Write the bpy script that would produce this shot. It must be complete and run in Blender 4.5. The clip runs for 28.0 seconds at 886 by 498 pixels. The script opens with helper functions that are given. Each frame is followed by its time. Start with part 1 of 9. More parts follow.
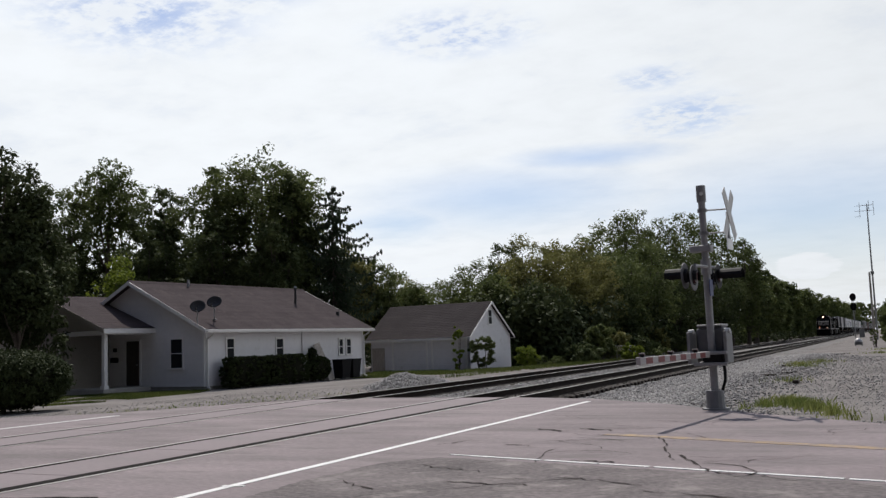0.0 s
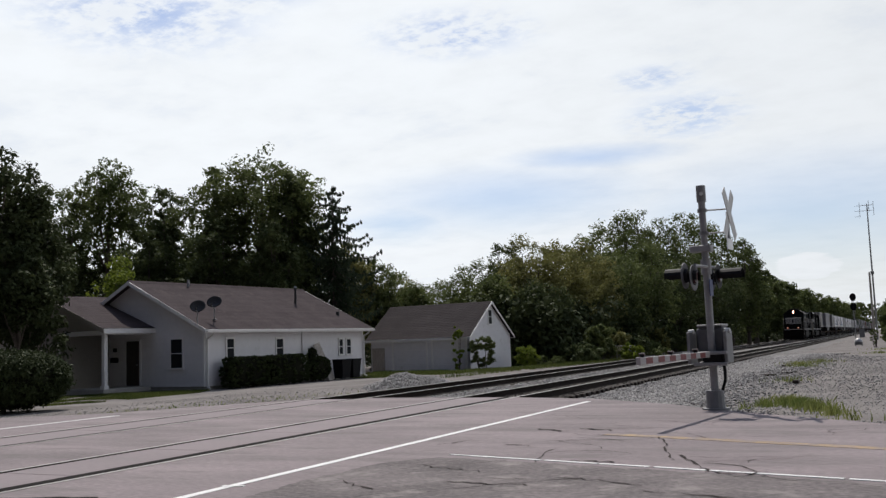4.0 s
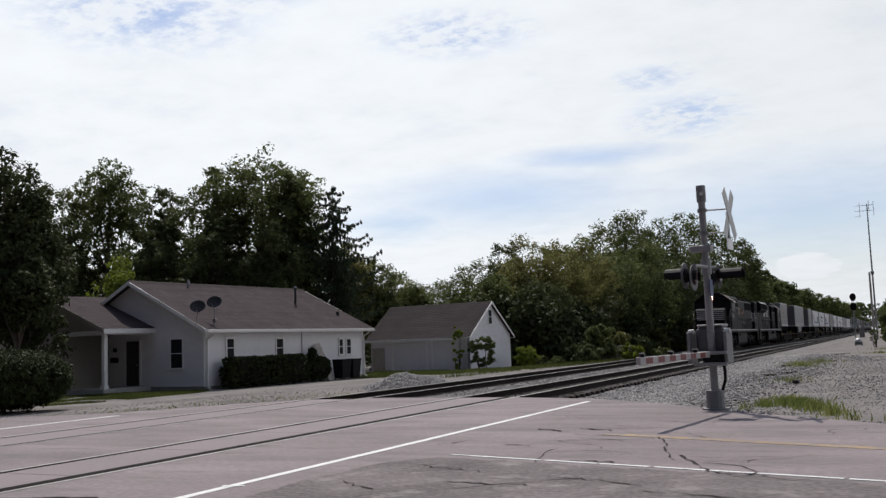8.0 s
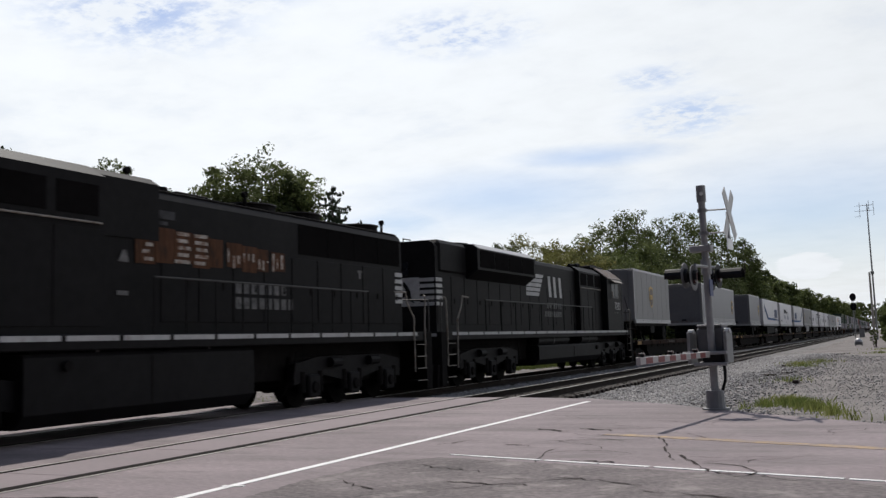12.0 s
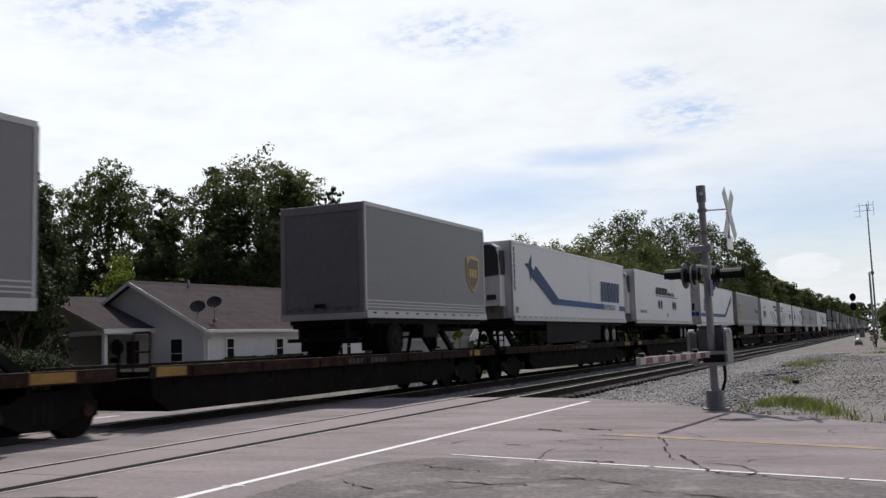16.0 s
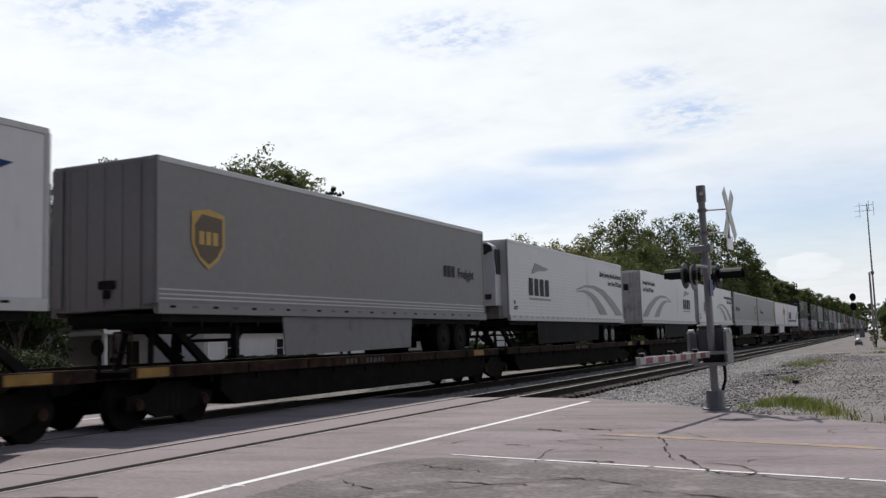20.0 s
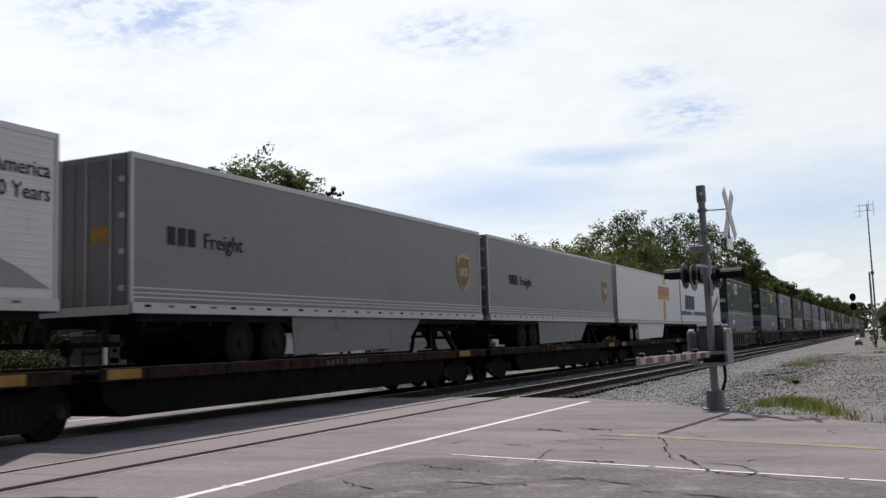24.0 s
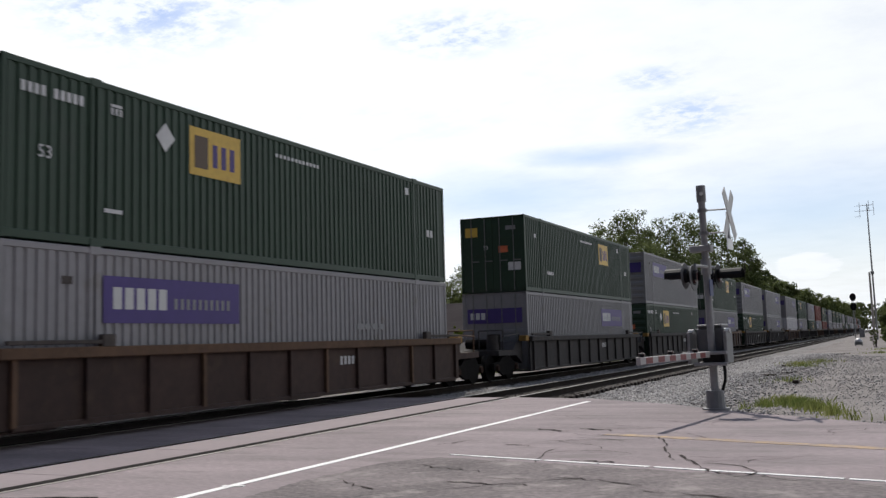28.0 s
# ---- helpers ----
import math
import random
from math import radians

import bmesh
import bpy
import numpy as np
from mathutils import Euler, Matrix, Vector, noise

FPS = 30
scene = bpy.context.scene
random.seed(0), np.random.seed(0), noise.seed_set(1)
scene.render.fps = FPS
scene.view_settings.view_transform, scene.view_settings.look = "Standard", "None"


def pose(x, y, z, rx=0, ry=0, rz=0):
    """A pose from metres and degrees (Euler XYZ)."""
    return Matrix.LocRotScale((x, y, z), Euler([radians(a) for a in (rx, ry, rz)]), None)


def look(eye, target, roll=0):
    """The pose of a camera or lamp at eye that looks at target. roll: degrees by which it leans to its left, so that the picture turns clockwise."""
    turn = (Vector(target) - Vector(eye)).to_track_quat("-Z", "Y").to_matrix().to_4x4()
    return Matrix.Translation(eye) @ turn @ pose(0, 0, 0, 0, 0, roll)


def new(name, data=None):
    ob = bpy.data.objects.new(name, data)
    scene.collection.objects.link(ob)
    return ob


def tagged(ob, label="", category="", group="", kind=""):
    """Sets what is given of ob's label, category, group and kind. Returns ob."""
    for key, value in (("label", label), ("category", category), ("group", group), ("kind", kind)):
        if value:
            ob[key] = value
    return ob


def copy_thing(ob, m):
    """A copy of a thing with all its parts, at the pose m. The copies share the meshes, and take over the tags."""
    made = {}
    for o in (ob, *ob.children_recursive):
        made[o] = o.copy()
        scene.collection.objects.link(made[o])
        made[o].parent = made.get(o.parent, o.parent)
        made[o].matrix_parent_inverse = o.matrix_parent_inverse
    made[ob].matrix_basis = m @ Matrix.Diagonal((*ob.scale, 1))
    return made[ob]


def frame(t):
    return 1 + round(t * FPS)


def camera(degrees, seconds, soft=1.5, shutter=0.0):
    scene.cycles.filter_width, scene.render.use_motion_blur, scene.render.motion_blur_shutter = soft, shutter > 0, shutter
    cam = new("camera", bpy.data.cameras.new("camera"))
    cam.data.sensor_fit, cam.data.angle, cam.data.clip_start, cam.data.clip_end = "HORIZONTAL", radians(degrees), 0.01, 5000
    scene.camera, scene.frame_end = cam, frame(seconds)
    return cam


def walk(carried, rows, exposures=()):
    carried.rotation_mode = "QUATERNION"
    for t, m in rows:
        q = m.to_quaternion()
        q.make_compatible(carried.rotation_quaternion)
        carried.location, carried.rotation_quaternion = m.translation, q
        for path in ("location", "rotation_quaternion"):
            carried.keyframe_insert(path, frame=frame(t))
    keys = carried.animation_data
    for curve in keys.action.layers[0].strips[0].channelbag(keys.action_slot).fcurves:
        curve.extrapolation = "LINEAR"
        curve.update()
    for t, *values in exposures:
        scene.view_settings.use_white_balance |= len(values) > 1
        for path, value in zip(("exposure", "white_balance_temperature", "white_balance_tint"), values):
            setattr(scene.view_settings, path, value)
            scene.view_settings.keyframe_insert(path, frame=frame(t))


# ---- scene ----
# ---------------------------------------------------------------- camera
EYE = (9.009, 0.0, 1.343)
YAW, PITCH, ROLL = radians(25.21), radians(5.813), -2.06
AIM = (EYE[0] - math.sin(YAW) * math.cos(PITCH), math.cos(YAW) * math.cos(PITCH), EYE[2] + math.sin(PITCH))
cam = camera(50.87, 28.0, soft=1.4, shutter=0.12)
walk(cam, [(0.0, look(EYE, AIM, ROLL)), (28.0, look(EYE, AIM, ROLL))],
     exposures=[(0, -0.08), (10.5, -0.08), (12, -0.03), (14.5, -0.01), (17, 0.0), (25, 0.0), (26.5, 0.04), (28, 0.14)])

# ---------------------------------------------------------------- sky, sun, exposure
SUN_TO = Vector((-0.38, 0.55, 1.0)).normalized()
sun_data = bpy.data.lights.new("sun", "SUN")
sun_data.energy, sun_data.angle, sun_data.color = 4.35, radians(0.6), (1.0, 0.95, 0.88)
sun = new("sun", sun_data)
sun.matrix_basis = look(SUN_TO * 60, (0, 0, 0))

SKY_STRENGTH = 0.10
CLOUD_AWAY = (-0.05, 0.5, 0.08)      # cloud brightness away from the bright side
BRIGHT_SIDE = Vector((0.2, 0.75, 0.62)).normalized()
world = bpy.data.worlds.new("sky")
scene.world = world
world.use_nodes = True


def sky_nodes():
    nt = world.node_tree
    nt.nodes.clear()
    N, L = nt.nodes.new, nt.links.new

    def math_node(op, a, b=None, c=None):
        n = N("ShaderNodeMath")
        n.operation = op
        for i, q in enumerate((a, b, c)):
            if q is None:
                continue
            if isinstance(q, (int, float)):
                n.inputs[i].default_value = q
            else:
                L(q, n.inputs[i])
        return n.outputs[0]

    def span(value, f0, f1, t0, t1, smooth=True):
        n = N("ShaderNodeMapRange")
        n.interpolation_type = "SMOOTHSTEP" if smooth else "LINEAR"
        for i, q in zip((1, 2, 3, 4), (f0, f1, t0, t1)):
            n.inputs[i].default_value = q
        L(value, n.inputs[0])
        return n.outputs[0]

    def vec(op, a, b):
        n = N("ShaderNodeVectorMath")
        n.operation = op
        L(a, n.inputs[0])
        n.inputs[1].default_value = b
        return n

    out, bg = N("ShaderNodeOutputWorld"), N("ShaderNodeBackground")
    sky = N("ShaderNodeTexSky")
    sky.sky_type, sky.sun_disc = "NISHITA", False
    sky.sun_elevation = math.asin(SUN_TO.z)
    sky.sun_rotation = math.atan2(SUN_TO.x, SUN_TO.y)
    sky.air_density, sky.dust_density, sky.ozone_density = 1.2, 0.4, 3.0
    way = N("ShaderNodeTexCoord").outputs["Generated"]
    sep = N("ShaderNodeSeparateXYZ")
    L(way, sep.inputs[0])
    # a flat cloud layer: the direction divided by its height
    deep = math_node("ADD", math_node("MAXIMUM", sep.outputs[2], 0.0), 0.13)
    com = N("ShaderNodeCombineXYZ")
    L(math_node("DIVIDE", sep.outputs[0], deep), com.inputs[0])
    L(math_node("DIVIDE", sep.outputs[1], deep), com.inputs[1])
    mp = N("ShaderNodeMapping")
    mp.inputs["Rotation"].default_value, mp.inputs["Scale"].default_value, mp.inputs["Location"].default_value = (0, 0, 0.25), (1.0, 1.15, 1), (1.3, 0.4, 0)
    L(com.outputs[0], mp.inputs[0])

    def cloud_noise(scale, detail, rough):
        n = N("ShaderNodeTexNoise")
        n.inputs["Scale"].default_value, n.inputs["Detail"].default_value, n.inputs["Roughness"].default_value = scale, detail, rough
        L(mp.outputs[0], n.inputs[0])
        return n.outputs["Fac"]

    big, small, tiny = cloud_noise(0.8, 6, 0.55), cloud_noise(5.0, 6, 0.6), cloud_noise(22.0, 4, 0.6)
    # thin places in the cover, where blue shows: flecked ones high up, smooth veils low down
    def thin_places(spots):
        thin = None
        for centre, reach, squeeze in spots:
            d = vec("MULTIPLY", vec("SUBTRACT", way, centre).outputs[0], (1, 1, squeeze))
            n = N("ShaderNodeVectorMath"); n.operation = "LENGTH"
            L(d.outputs[0], n.inputs[0])
            q = span(math_node("MULTIPLY_ADD", small, 0.06, n.outputs["Value"]), 0.02, reach, 1.0, 0.0)
            thin = q if thin is None else math_node("MAXIMUM", thin, q)
        return thin
    flecked = thin_places((((-0.387, 0.864, 0.322), 0.15, 3.5), ((-0.171, 0.957, 0.225), 0.12, 2.6), ((-0.644, 0.686, 0.339), 0.2, 3.0), ((-0.56, 0.74, 0.37), 0.14, 3.0), ((-0.2, 0.95, 0.265), 0.09, 3.0)))
    veils = thin_places((((-0.35, 0.92, 0.15), 0.26, 4.5), ((-0.05, 0.99, 0.11), 0.34, 3.2), ((-0.46, 0.87, 0.13), 0.13, 3.0), ((-0.27, 0.945, 0.19), 0.16, 7.0)))
    speckle = span(math_node("MULTIPLY_ADD", tiny, 0.45, math_node("MULTIPLY", small, 0.55)), 0.42, 0.6, 0.08, 1.0)
    gaps = math_node("MAXIMUM", math_node("MULTIPLY", flecked, math_node("MULTIPLY", speckle, 0.85)), math_node("MULTIPLY", veils, math_node("MULTIPLY_ADD", big, 0.55, 0.42)))
    general = span(math_node("MULTIPLY_ADD", small, 0.35, math_node("MULTIPLY", big, 0.65)), 0.32, 0.46, 0.86, 1.0)
    cover = math_node("MULTIPLY", general, math_node("SUBTRACT", 1.0, gaps))
    # one small heaped cloud low over the line
    puff = vec("MULTIPLY", vec("SUBTRACT", way, (-0.066, 0.996, 0.064)).outputs[0], (1, 1, 2.2))
    n = N("ShaderNodeVectorMath"); n.operation = "LENGTH"
    L(puff.outputs[0], n.inputs[0])
    cover = math_node("MAXIMUM", cover, span(math_node("MULTIPLY_ADD", small, -0.03, n.outputs["Value"]), 0.012, 0.026, 1.0, 0.0))
    # the cover thins out towards the zenith
    cover = math_node("MULTIPLY", cover, span(sep.outputs[2], 0.36, 0.75, 1.0, 0.25))
    # thin cloud is brightest over the line ahead
    toward = N("ShaderNodeVectorMath"); toward.operation = "DOT_PRODUCT"
    L(way, toward.inputs[0])
    toward.inputs[1].default_value = tuple(BRIGHT_SIDE)
    lit = span(toward.outputs["Value"], CLOUD_AWAY[0], CLOUD_AWAY[1], CLOUD_AWAY[2], 1.0)
    lit = math_node("MULTIPLY", lit, span(math_node("MULTIPLY_ADD", small, 0.6, math_node("MULTIPLY", big, 0.4)), 0.35, 0.6, 0.98, 1.035))
    side = N("ShaderNodeVectorMath"); side.operation = "DOT_PRODUCT"
    L(way, side.inputs[0])
    side.inputs[1].default_value = tuple(Vector((-0.78, 0.55, 0.3)).normalized())
    lit = math_node("MULTIPLY", lit, span(side.outputs["Value"], 0.55, 1.0, 0.96, 1.07))
    white = N("ShaderNodeVectorMath"); white.operation = "SCALE"
    white.inputs[0].default_value = (0.875, 0.912, 0.952)
    L(lit, white.inputs["Scale"])
    blue = vec("MULTIPLY", sky.outputs[0], (SKY_STRENGTH * 1.02, SKY_STRENGTH * 0.98, SKY_STRENGTH * 1.1))
    mix = N("ShaderNodeMix"); mix.data_type = "RGBA"
    L(cover, mix.inputs["Factor"]); L(blue.outputs[0], mix.inputs["A"]); L(white.outputs[0], mix.inputs["B"])
    L(mix.outputs["Result"], bg.inputs[0])
    L(bg.outputs[0], out.inputs[0])


sky_nodes()

# ---------------------------------------------------------------- building helpers
class Geo:
    """Vertices and faces of one part."""

    def __init__(self):
        self.v, self.f = [], []

    def add(self, verts, faces):
        n = len(self.v)
        self.v += [tuple(p) for p in verts]
        self.f += [tuple(i + n for i in face) for face in faces]
        return self

    def box(self, x0, x1, y0, y1, z0, z1):
        return self.add([(x0, y0, z0), (x1, y0, z0), (x1, y1, z0), (x0, y1, z0), (x0, y0, z1), (x1, y0, z1), (x1, y1, z1), (x0, y1, z1)],
                        [(3, 2, 1, 0), (4, 5, 6, 7), (0, 1, 5, 4), (1, 2, 6, 5), (2, 3, 7, 6), (3, 0, 4, 7)])

    def cbox(self, x0, x1, y0, y1, z0, z1, c=0.02):
        """A box with its twelve edges cut off."""
        xs, ys, zs = (x0, x1), (y0, y1), (z0, z1)
        V, idx = [], {}
        for i in (0, 1):
            for j in (0, 1):
                for k in (0, 1):
                    sx, sy, sz = (c if i == 0 else -c), (c if j == 0 else -c), (c if k == 0 else -c)
                    for a in range(3):
                        idx[i, j, k, a] = len(V)
                        V.append((xs[i] + (0 if a == 0 else sx), ys[j] + (0 if a == 1 else sy), zs[k] + (0 if a == 2 else sz)))
        F = []
        cyc = [(0, 0), (1, 0), (1, 1), (0, 1)]
        for s in (0, 1):
            F.append([idx[s, a, b, 0] for a, b in (cyc if s else cyc[::-1])])
            F.append([idx[b, s, a, 1] for a, b in (cyc if s else cyc[::-1])])
            F.append([idx[a, b, s, 2] for a, b in (cyc if s else cyc[::-1])])
        for a in (0, 1):
            for b in (0, 1):
                e = [idx[0, a, b, 1], idx[1, a, b, 1], idx[1, a, b, 2], idx[0, a, b, 2]]
                F.append(e if (a == b) else e[::-1])
                e = [idx[a, 0, b, 0], idx[a, 1, b, 0], idx[a, 1, b, 2], idx[a, 0, b, 2]]
                F.append(e[::-1] if (a == b) else e)
                e = [idx[a, b, 0, 0], idx[a, b, 1, 0], idx[a, b, 1, 1], idx[a, b, 0, 1]]
                F.append(e if (a == b) else e[::-1])
        for i in (0, 1):
            for j in (0, 1):
                for k in (0, 1):
                    e = [idx[i, j, k, a] for a in range(3)]
                    F.append(e if (i + j + k) % 2 else e[::-1])
        return self.add(V, F)

    def tube(self, p0, p1, r0, r1=None, n=8, caps=True):
        p0, p1 = Vector(p0), Vector(p1)
        r1 = r0 if r1 is None else r1
        d = (p1 - p0).normalized()
        a = d.orthogonal().normalized()
        b = d.cross(a)
        V = []
        for p, r in ((p0, r0), (p1, r1)):
            V += [p + (a * math.cos(t) + b * math.sin(t)) * r for t in (2 * math.pi * i / n for i in range(n))]
        F = [(i, (i + 1) % n, n + (i + 1) % n, n + i) for i in range(n)]
        if caps:
            F += [tuple(range(n))[::-1], tuple(range(n, 2 * n))]
        return self.add(V, F)

    def pipe(self, pts, r, n=6):
        for a, b in zip(pts, pts[1:]):
            self.tube(a, b, r, n=n)
        return self

    def prism(self, poly, axis, a0, a1):
        """A polygon in the two other axes (in the order x y z), drawn out along an axis."""
        def at(p, a):
            q = list(p)
            q.insert(axis, a)
            return tuple(q)
        n = len(poly)
        V = [at(p, a0) for p in poly] + [at(p, a1) for p in poly]
        F = [(i, (i + 1) % n, n + (i + 1) % n, n + i) for i in range(n)] + [tuple(range(n))[::-1], tuple(range(n, 2 * n))]
        return self.add(V, F)

    def disc(self, c, axis, r, n=16, d=0.02):
        q = list(c)
        q[axis] += d
        return self.tube(c, q, r, n=n)

    def moved(self, m):
        self.v = [tuple(m @ Vector(p)) for p in self.v]
        return self


def fixed_normals(me):
    bm = bmesh.new()
    bm.from_mesh(me)
    bmesh.ops.recalc_face_normals(bm, faces=bm.faces)
    bm.to_mesh(me)
    bm.free()


def part(name, geo, material, parent=None, label="", smooth=False):
    """Links a Geo as one mesh object, under a thing or a part where one is given."""
    if isinstance(geo, Geo):
        me = bpy.data.meshes.new(name)
        me.from_pydata(geo.v, [], geo.f)
        if len(geo.f) < 20000:
            fixed_normals(me)
        if smooth:
            me.polygons.foreach_set("use_smooth", [True] * len(me.polygons))
            me.set_sharp_from_angle(angle=radians(40))
        me.materials.append(material)
        me.update()
    else:
        me = geo
    ob = new(name, me)
    if parent:
        ob.parent = parent
    if label:
        ob["label"] = label
    return ob


def thing(name, m, label, category, group="", kind=""):
    ob = new(name)
    ob.empty_display_size = 0.2
    ob.matrix_basis = m
    return tagged(ob, label, category, group, kind)


def lettering(name, text, size, m, material, parent, label="", slant=0.0, wide=1.0):
    """Flat raised characters. m takes the text's plane (x along, y up) to the parent's space."""
    cu = bpy.data.curves.new(name, "FONT")
    cu.body, cu.size, cu.extrude, cu.shear, cu.resolution_u = text, size, 0.004, slant, 2
    tmp = bpy.data.objects.new(name, cu)
    me = bpy.data.meshes.new_from_object(tmp)
    bpy.data.objects.remove(tmp)
    me.transform(m @ Matrix.Diagonal((wide, 1, 1, 1)))
    me.materials.clear()
    me.materials.append(material)
    ob = new(name, me)
    ob.parent = parent
    if label:
        ob["label"] = label
    return ob


# ---------------------------------------------------------------- materials
def material(name, color, rough=0.8, metal=0.0, var=0.25, scale=6.0, fine=60.0, bump=0.1, tint=None, spec=0.4, stain=0.0, per_object=0.0, stretch=(1, 1, 1), island=0.0):
    """Two scales of variation in colour, a fine relief, and stains in a second colour."""
    m = bpy.data.materials.new(name)
    m.use_nodes = True
    nt = m.node_tree
    N, L = nt.nodes.new, nt.links.new
    b = nt.nodes["Principled BSDF"]
    b.inputs["Roughness"].default_value, b.inputs["Metallic"].default_value, b.inputs["Specular IOR Level"].default_value = rough, metal, spec
    tc = N("ShaderNodeTexCoord")
    mp = N("ShaderNodeMapping")
    mp.inputs["Scale"].default_value = stretch
    L(tc.outputs["Object"], mp.inputs[0])
    n1, n2 = N("ShaderNodeTexNoise"), N("ShaderNodeTexNoise")
    n1.inputs["Scale"].default_value, n1.inputs["Detail"].default_value = scale * 0.1, 6
    n2.inputs["Scale"].default_value, n2.inputs["Detail"].default_value = fine * 0.1, 4
    L(mp.outputs[0], n1.inputs[0]); L(mp.outputs[0], n2.inputs[0])
    ad = N("ShaderNodeMath"); ad.operation = "ADD"; L(n1.outputs["Fac"], ad.inputs[0]); L(n2.outputs["Fac"], ad.inputs[1])
    src = ad.outputs[0]
    if per_object:
        oi = N("ShaderNodeObjectInfo")
        ma = N("ShaderNodeMath"); ma.operation = "MULTIPLY_ADD"; ma.inputs[1].default_value = per_object; L(oi.outputs["Random"], ma.inputs[0]); L(src, ma.inputs[2])
        src = ma.outputs[0]
    if island:
        ge = N("ShaderNodeNewGeometry")
        ma = N("ShaderNodeMath"); ma.operation = "MULTIPLY_ADD"; ma.inputs[1].default_value = island; L(ge.outputs["Random Per Island"], ma.inputs[0]); L(src, ma.inputs[2])
        src = ma.outputs[0]
    mr = N("ShaderNodeMapRange")
    top = 1.35 + per_object + island
    mr.inputs["From Min"].default_value, mr.inputs["From Max"].default_value = 0.65, top
    mr.inputs["To Min"].default_value, mr.inputs["To Max"].default_value = 1 - var, 1 + var
    L(src, mr.inputs["Value"])
    vm = N("ShaderNodeVectorMath"); vm.operation = "SCALE"; vm.inputs[0].default_value = color[:3]
    L(mr.outputs[0], vm.inputs["Scale"])
    col = vm.outputs[0]
    if tint:
        n3 = N("ShaderNodeTexNoise"); n3.inputs["Scale"].default_value, n3.inputs["Detail"].default_value = scale * 0.22, 8
        n3.inputs["Roughness"].default_value = 0.65
        L(mp.outputs[0], n3.inputs[0])
        rp = N("ShaderNodeValToRGB")
        rp.color_ramp.elements[0].position, rp.color_ramp.elements[1].position = 0.62 - 0.3 * stain, 0.76 - 0.2 * stain
        L(n3.outputs["Fac"], rp.inputs[0])
        mx = N("ShaderNodeMix"); mx.data_type = "RGBA"
        L(rp.outputs[0], mx.inputs["Factor"]); L(col, mx.inputs["A"]); mx.inputs["B"].default_value = (*tint[:3], 1)
        col = mx.outputs["Result"]
    L(col, b.inputs["Base Color"])
    if bump:
        bp = N("ShaderNodeBump"); bp.inputs["Strength"].default_value, bp.inputs["Distance"].default_value = bump, 0.02
        L(n2.outputs["Fac"], bp.inputs["Height"]); L(bp.outputs[0], b.inputs["Normal"])
    return m


def glowing(name, color, strength):
    m = bpy.data.materials.new(name)
    m.use_nodes = True
    b = m.node_tree.nodes["Principled BSDF"]
    b.inputs["Base Color"].default_value = (*color, 1)
    b.inputs["Emission Color"].default_value = (*color, 1)
    b.inputs["Emission Strength"].default_value = strength
    return m


def glass(name, color=(0.02, 0.025, 0.03), rough=0.2):
    return material(name, color, rough=rough, var=0.1, bump=0.0, spec=0.06)


def leafy(name, color, color2, through_light=0.35):
    """Leaves: two greens by island, a little light through them."""
    m = bpy.data.materials.new(name)
    m.use_nodes = True
    nt = m.node_tree
    N, L = nt.nodes.new, nt.links.new
    b = nt.nodes["Principled BSDF"]
    out = nt.nodes["Material Output"]
    b.inputs["Roughness"].default_value = 0.6
    b.inputs["Specular IOR Level"].default_value = 0.06
    ge = N("ShaderNodeNewGeometry")
    tc = N("ShaderNodeTexCoord")
    nz = N("ShaderNodeTexNoise"); nz.inputs["Scale"].default_value = 0.45
    L(tc.outputs["Object"], nz.inputs[0])
    mu = N("ShaderNodeMath"); mu.operation = "MULTIPLY_ADD"; mu.inputs[1].default_value = 0.5
    L(ge.outputs["Random Per Island"], mu.inputs[0])
    m2 = N("ShaderNodeMath"); m2.operation = "MULTIPLY_ADD"; m2.inputs[1].default_value = 2.2; m2.inputs[2].default_value = -0.85
    L(nz.outputs["Fac"], m2.inputs[0]); L(m2.outputs[0], mu.inputs[2])
    mx = N("ShaderNodeMix"); mx.data_type = "RGBA"; mx.clamp_factor = True
    mx.inputs["A"].default_value, mx.inputs["B"].default_value = (*color, 1), (*color2, 1)
    L(mu.outputs[0], mx.inputs["Factor"])
    L(mx.outputs["Result"], b.inputs["Base Color"])
    tr = N("ShaderNodeBsdfTranslucent")
    L(mx.outputs["Result"], tr.inputs[0])
    ms = N("ShaderNodeMixShader"); ms.inputs[0].default_value = through_light
    L(b.outputs[0], ms.inputs[1]); L(tr.outputs[0], ms.inputs[2]); L(ms.outputs[0], out.inputs[0])
    return m


M_ASPHALT = material("asphalt", (0.178, 0.147, 0.151), 0.9, var=0.42, scale=9, fine=330, bump=0.4, tint=(0.112, 0.098, 0.095), stain=0.35, stretch=(0.3, 1, 1))
M_PATCH = material("asphalt_patch", (0.108, 0.091, 0.091), 0.92, var=0.6, scale=9, fine=160, bump=0.7, tint=(0.22, 0.195, 0.185), stain=0.3)
M_CONCRETE = material("crossing_panel", (0.198, 0.165, 0.17), 0.9, var=0.16, scale=6, fine=200, bump=0.2, per_object=0.25, tint=(0.16, 0.15, 0.145), stain=0.25, stretch=(0.4, 1, 1))
M_WHITEPAINT = material("road_paint_white", (0.6, 0.595, 0.585), 0.7, var=0.12, scale=20, fine=150, bump=0.1, tint=(0.35, 0.33, 0.32), stain=0.15)
M_YELLOWPAINT = material("road_paint_yellow", (0.33, 0.23, 0.125), 0.85, var=0.3, scale=25, fine=200, bump=0.1, tint=(0.19, 0.155, 0.145), stain=0.75)
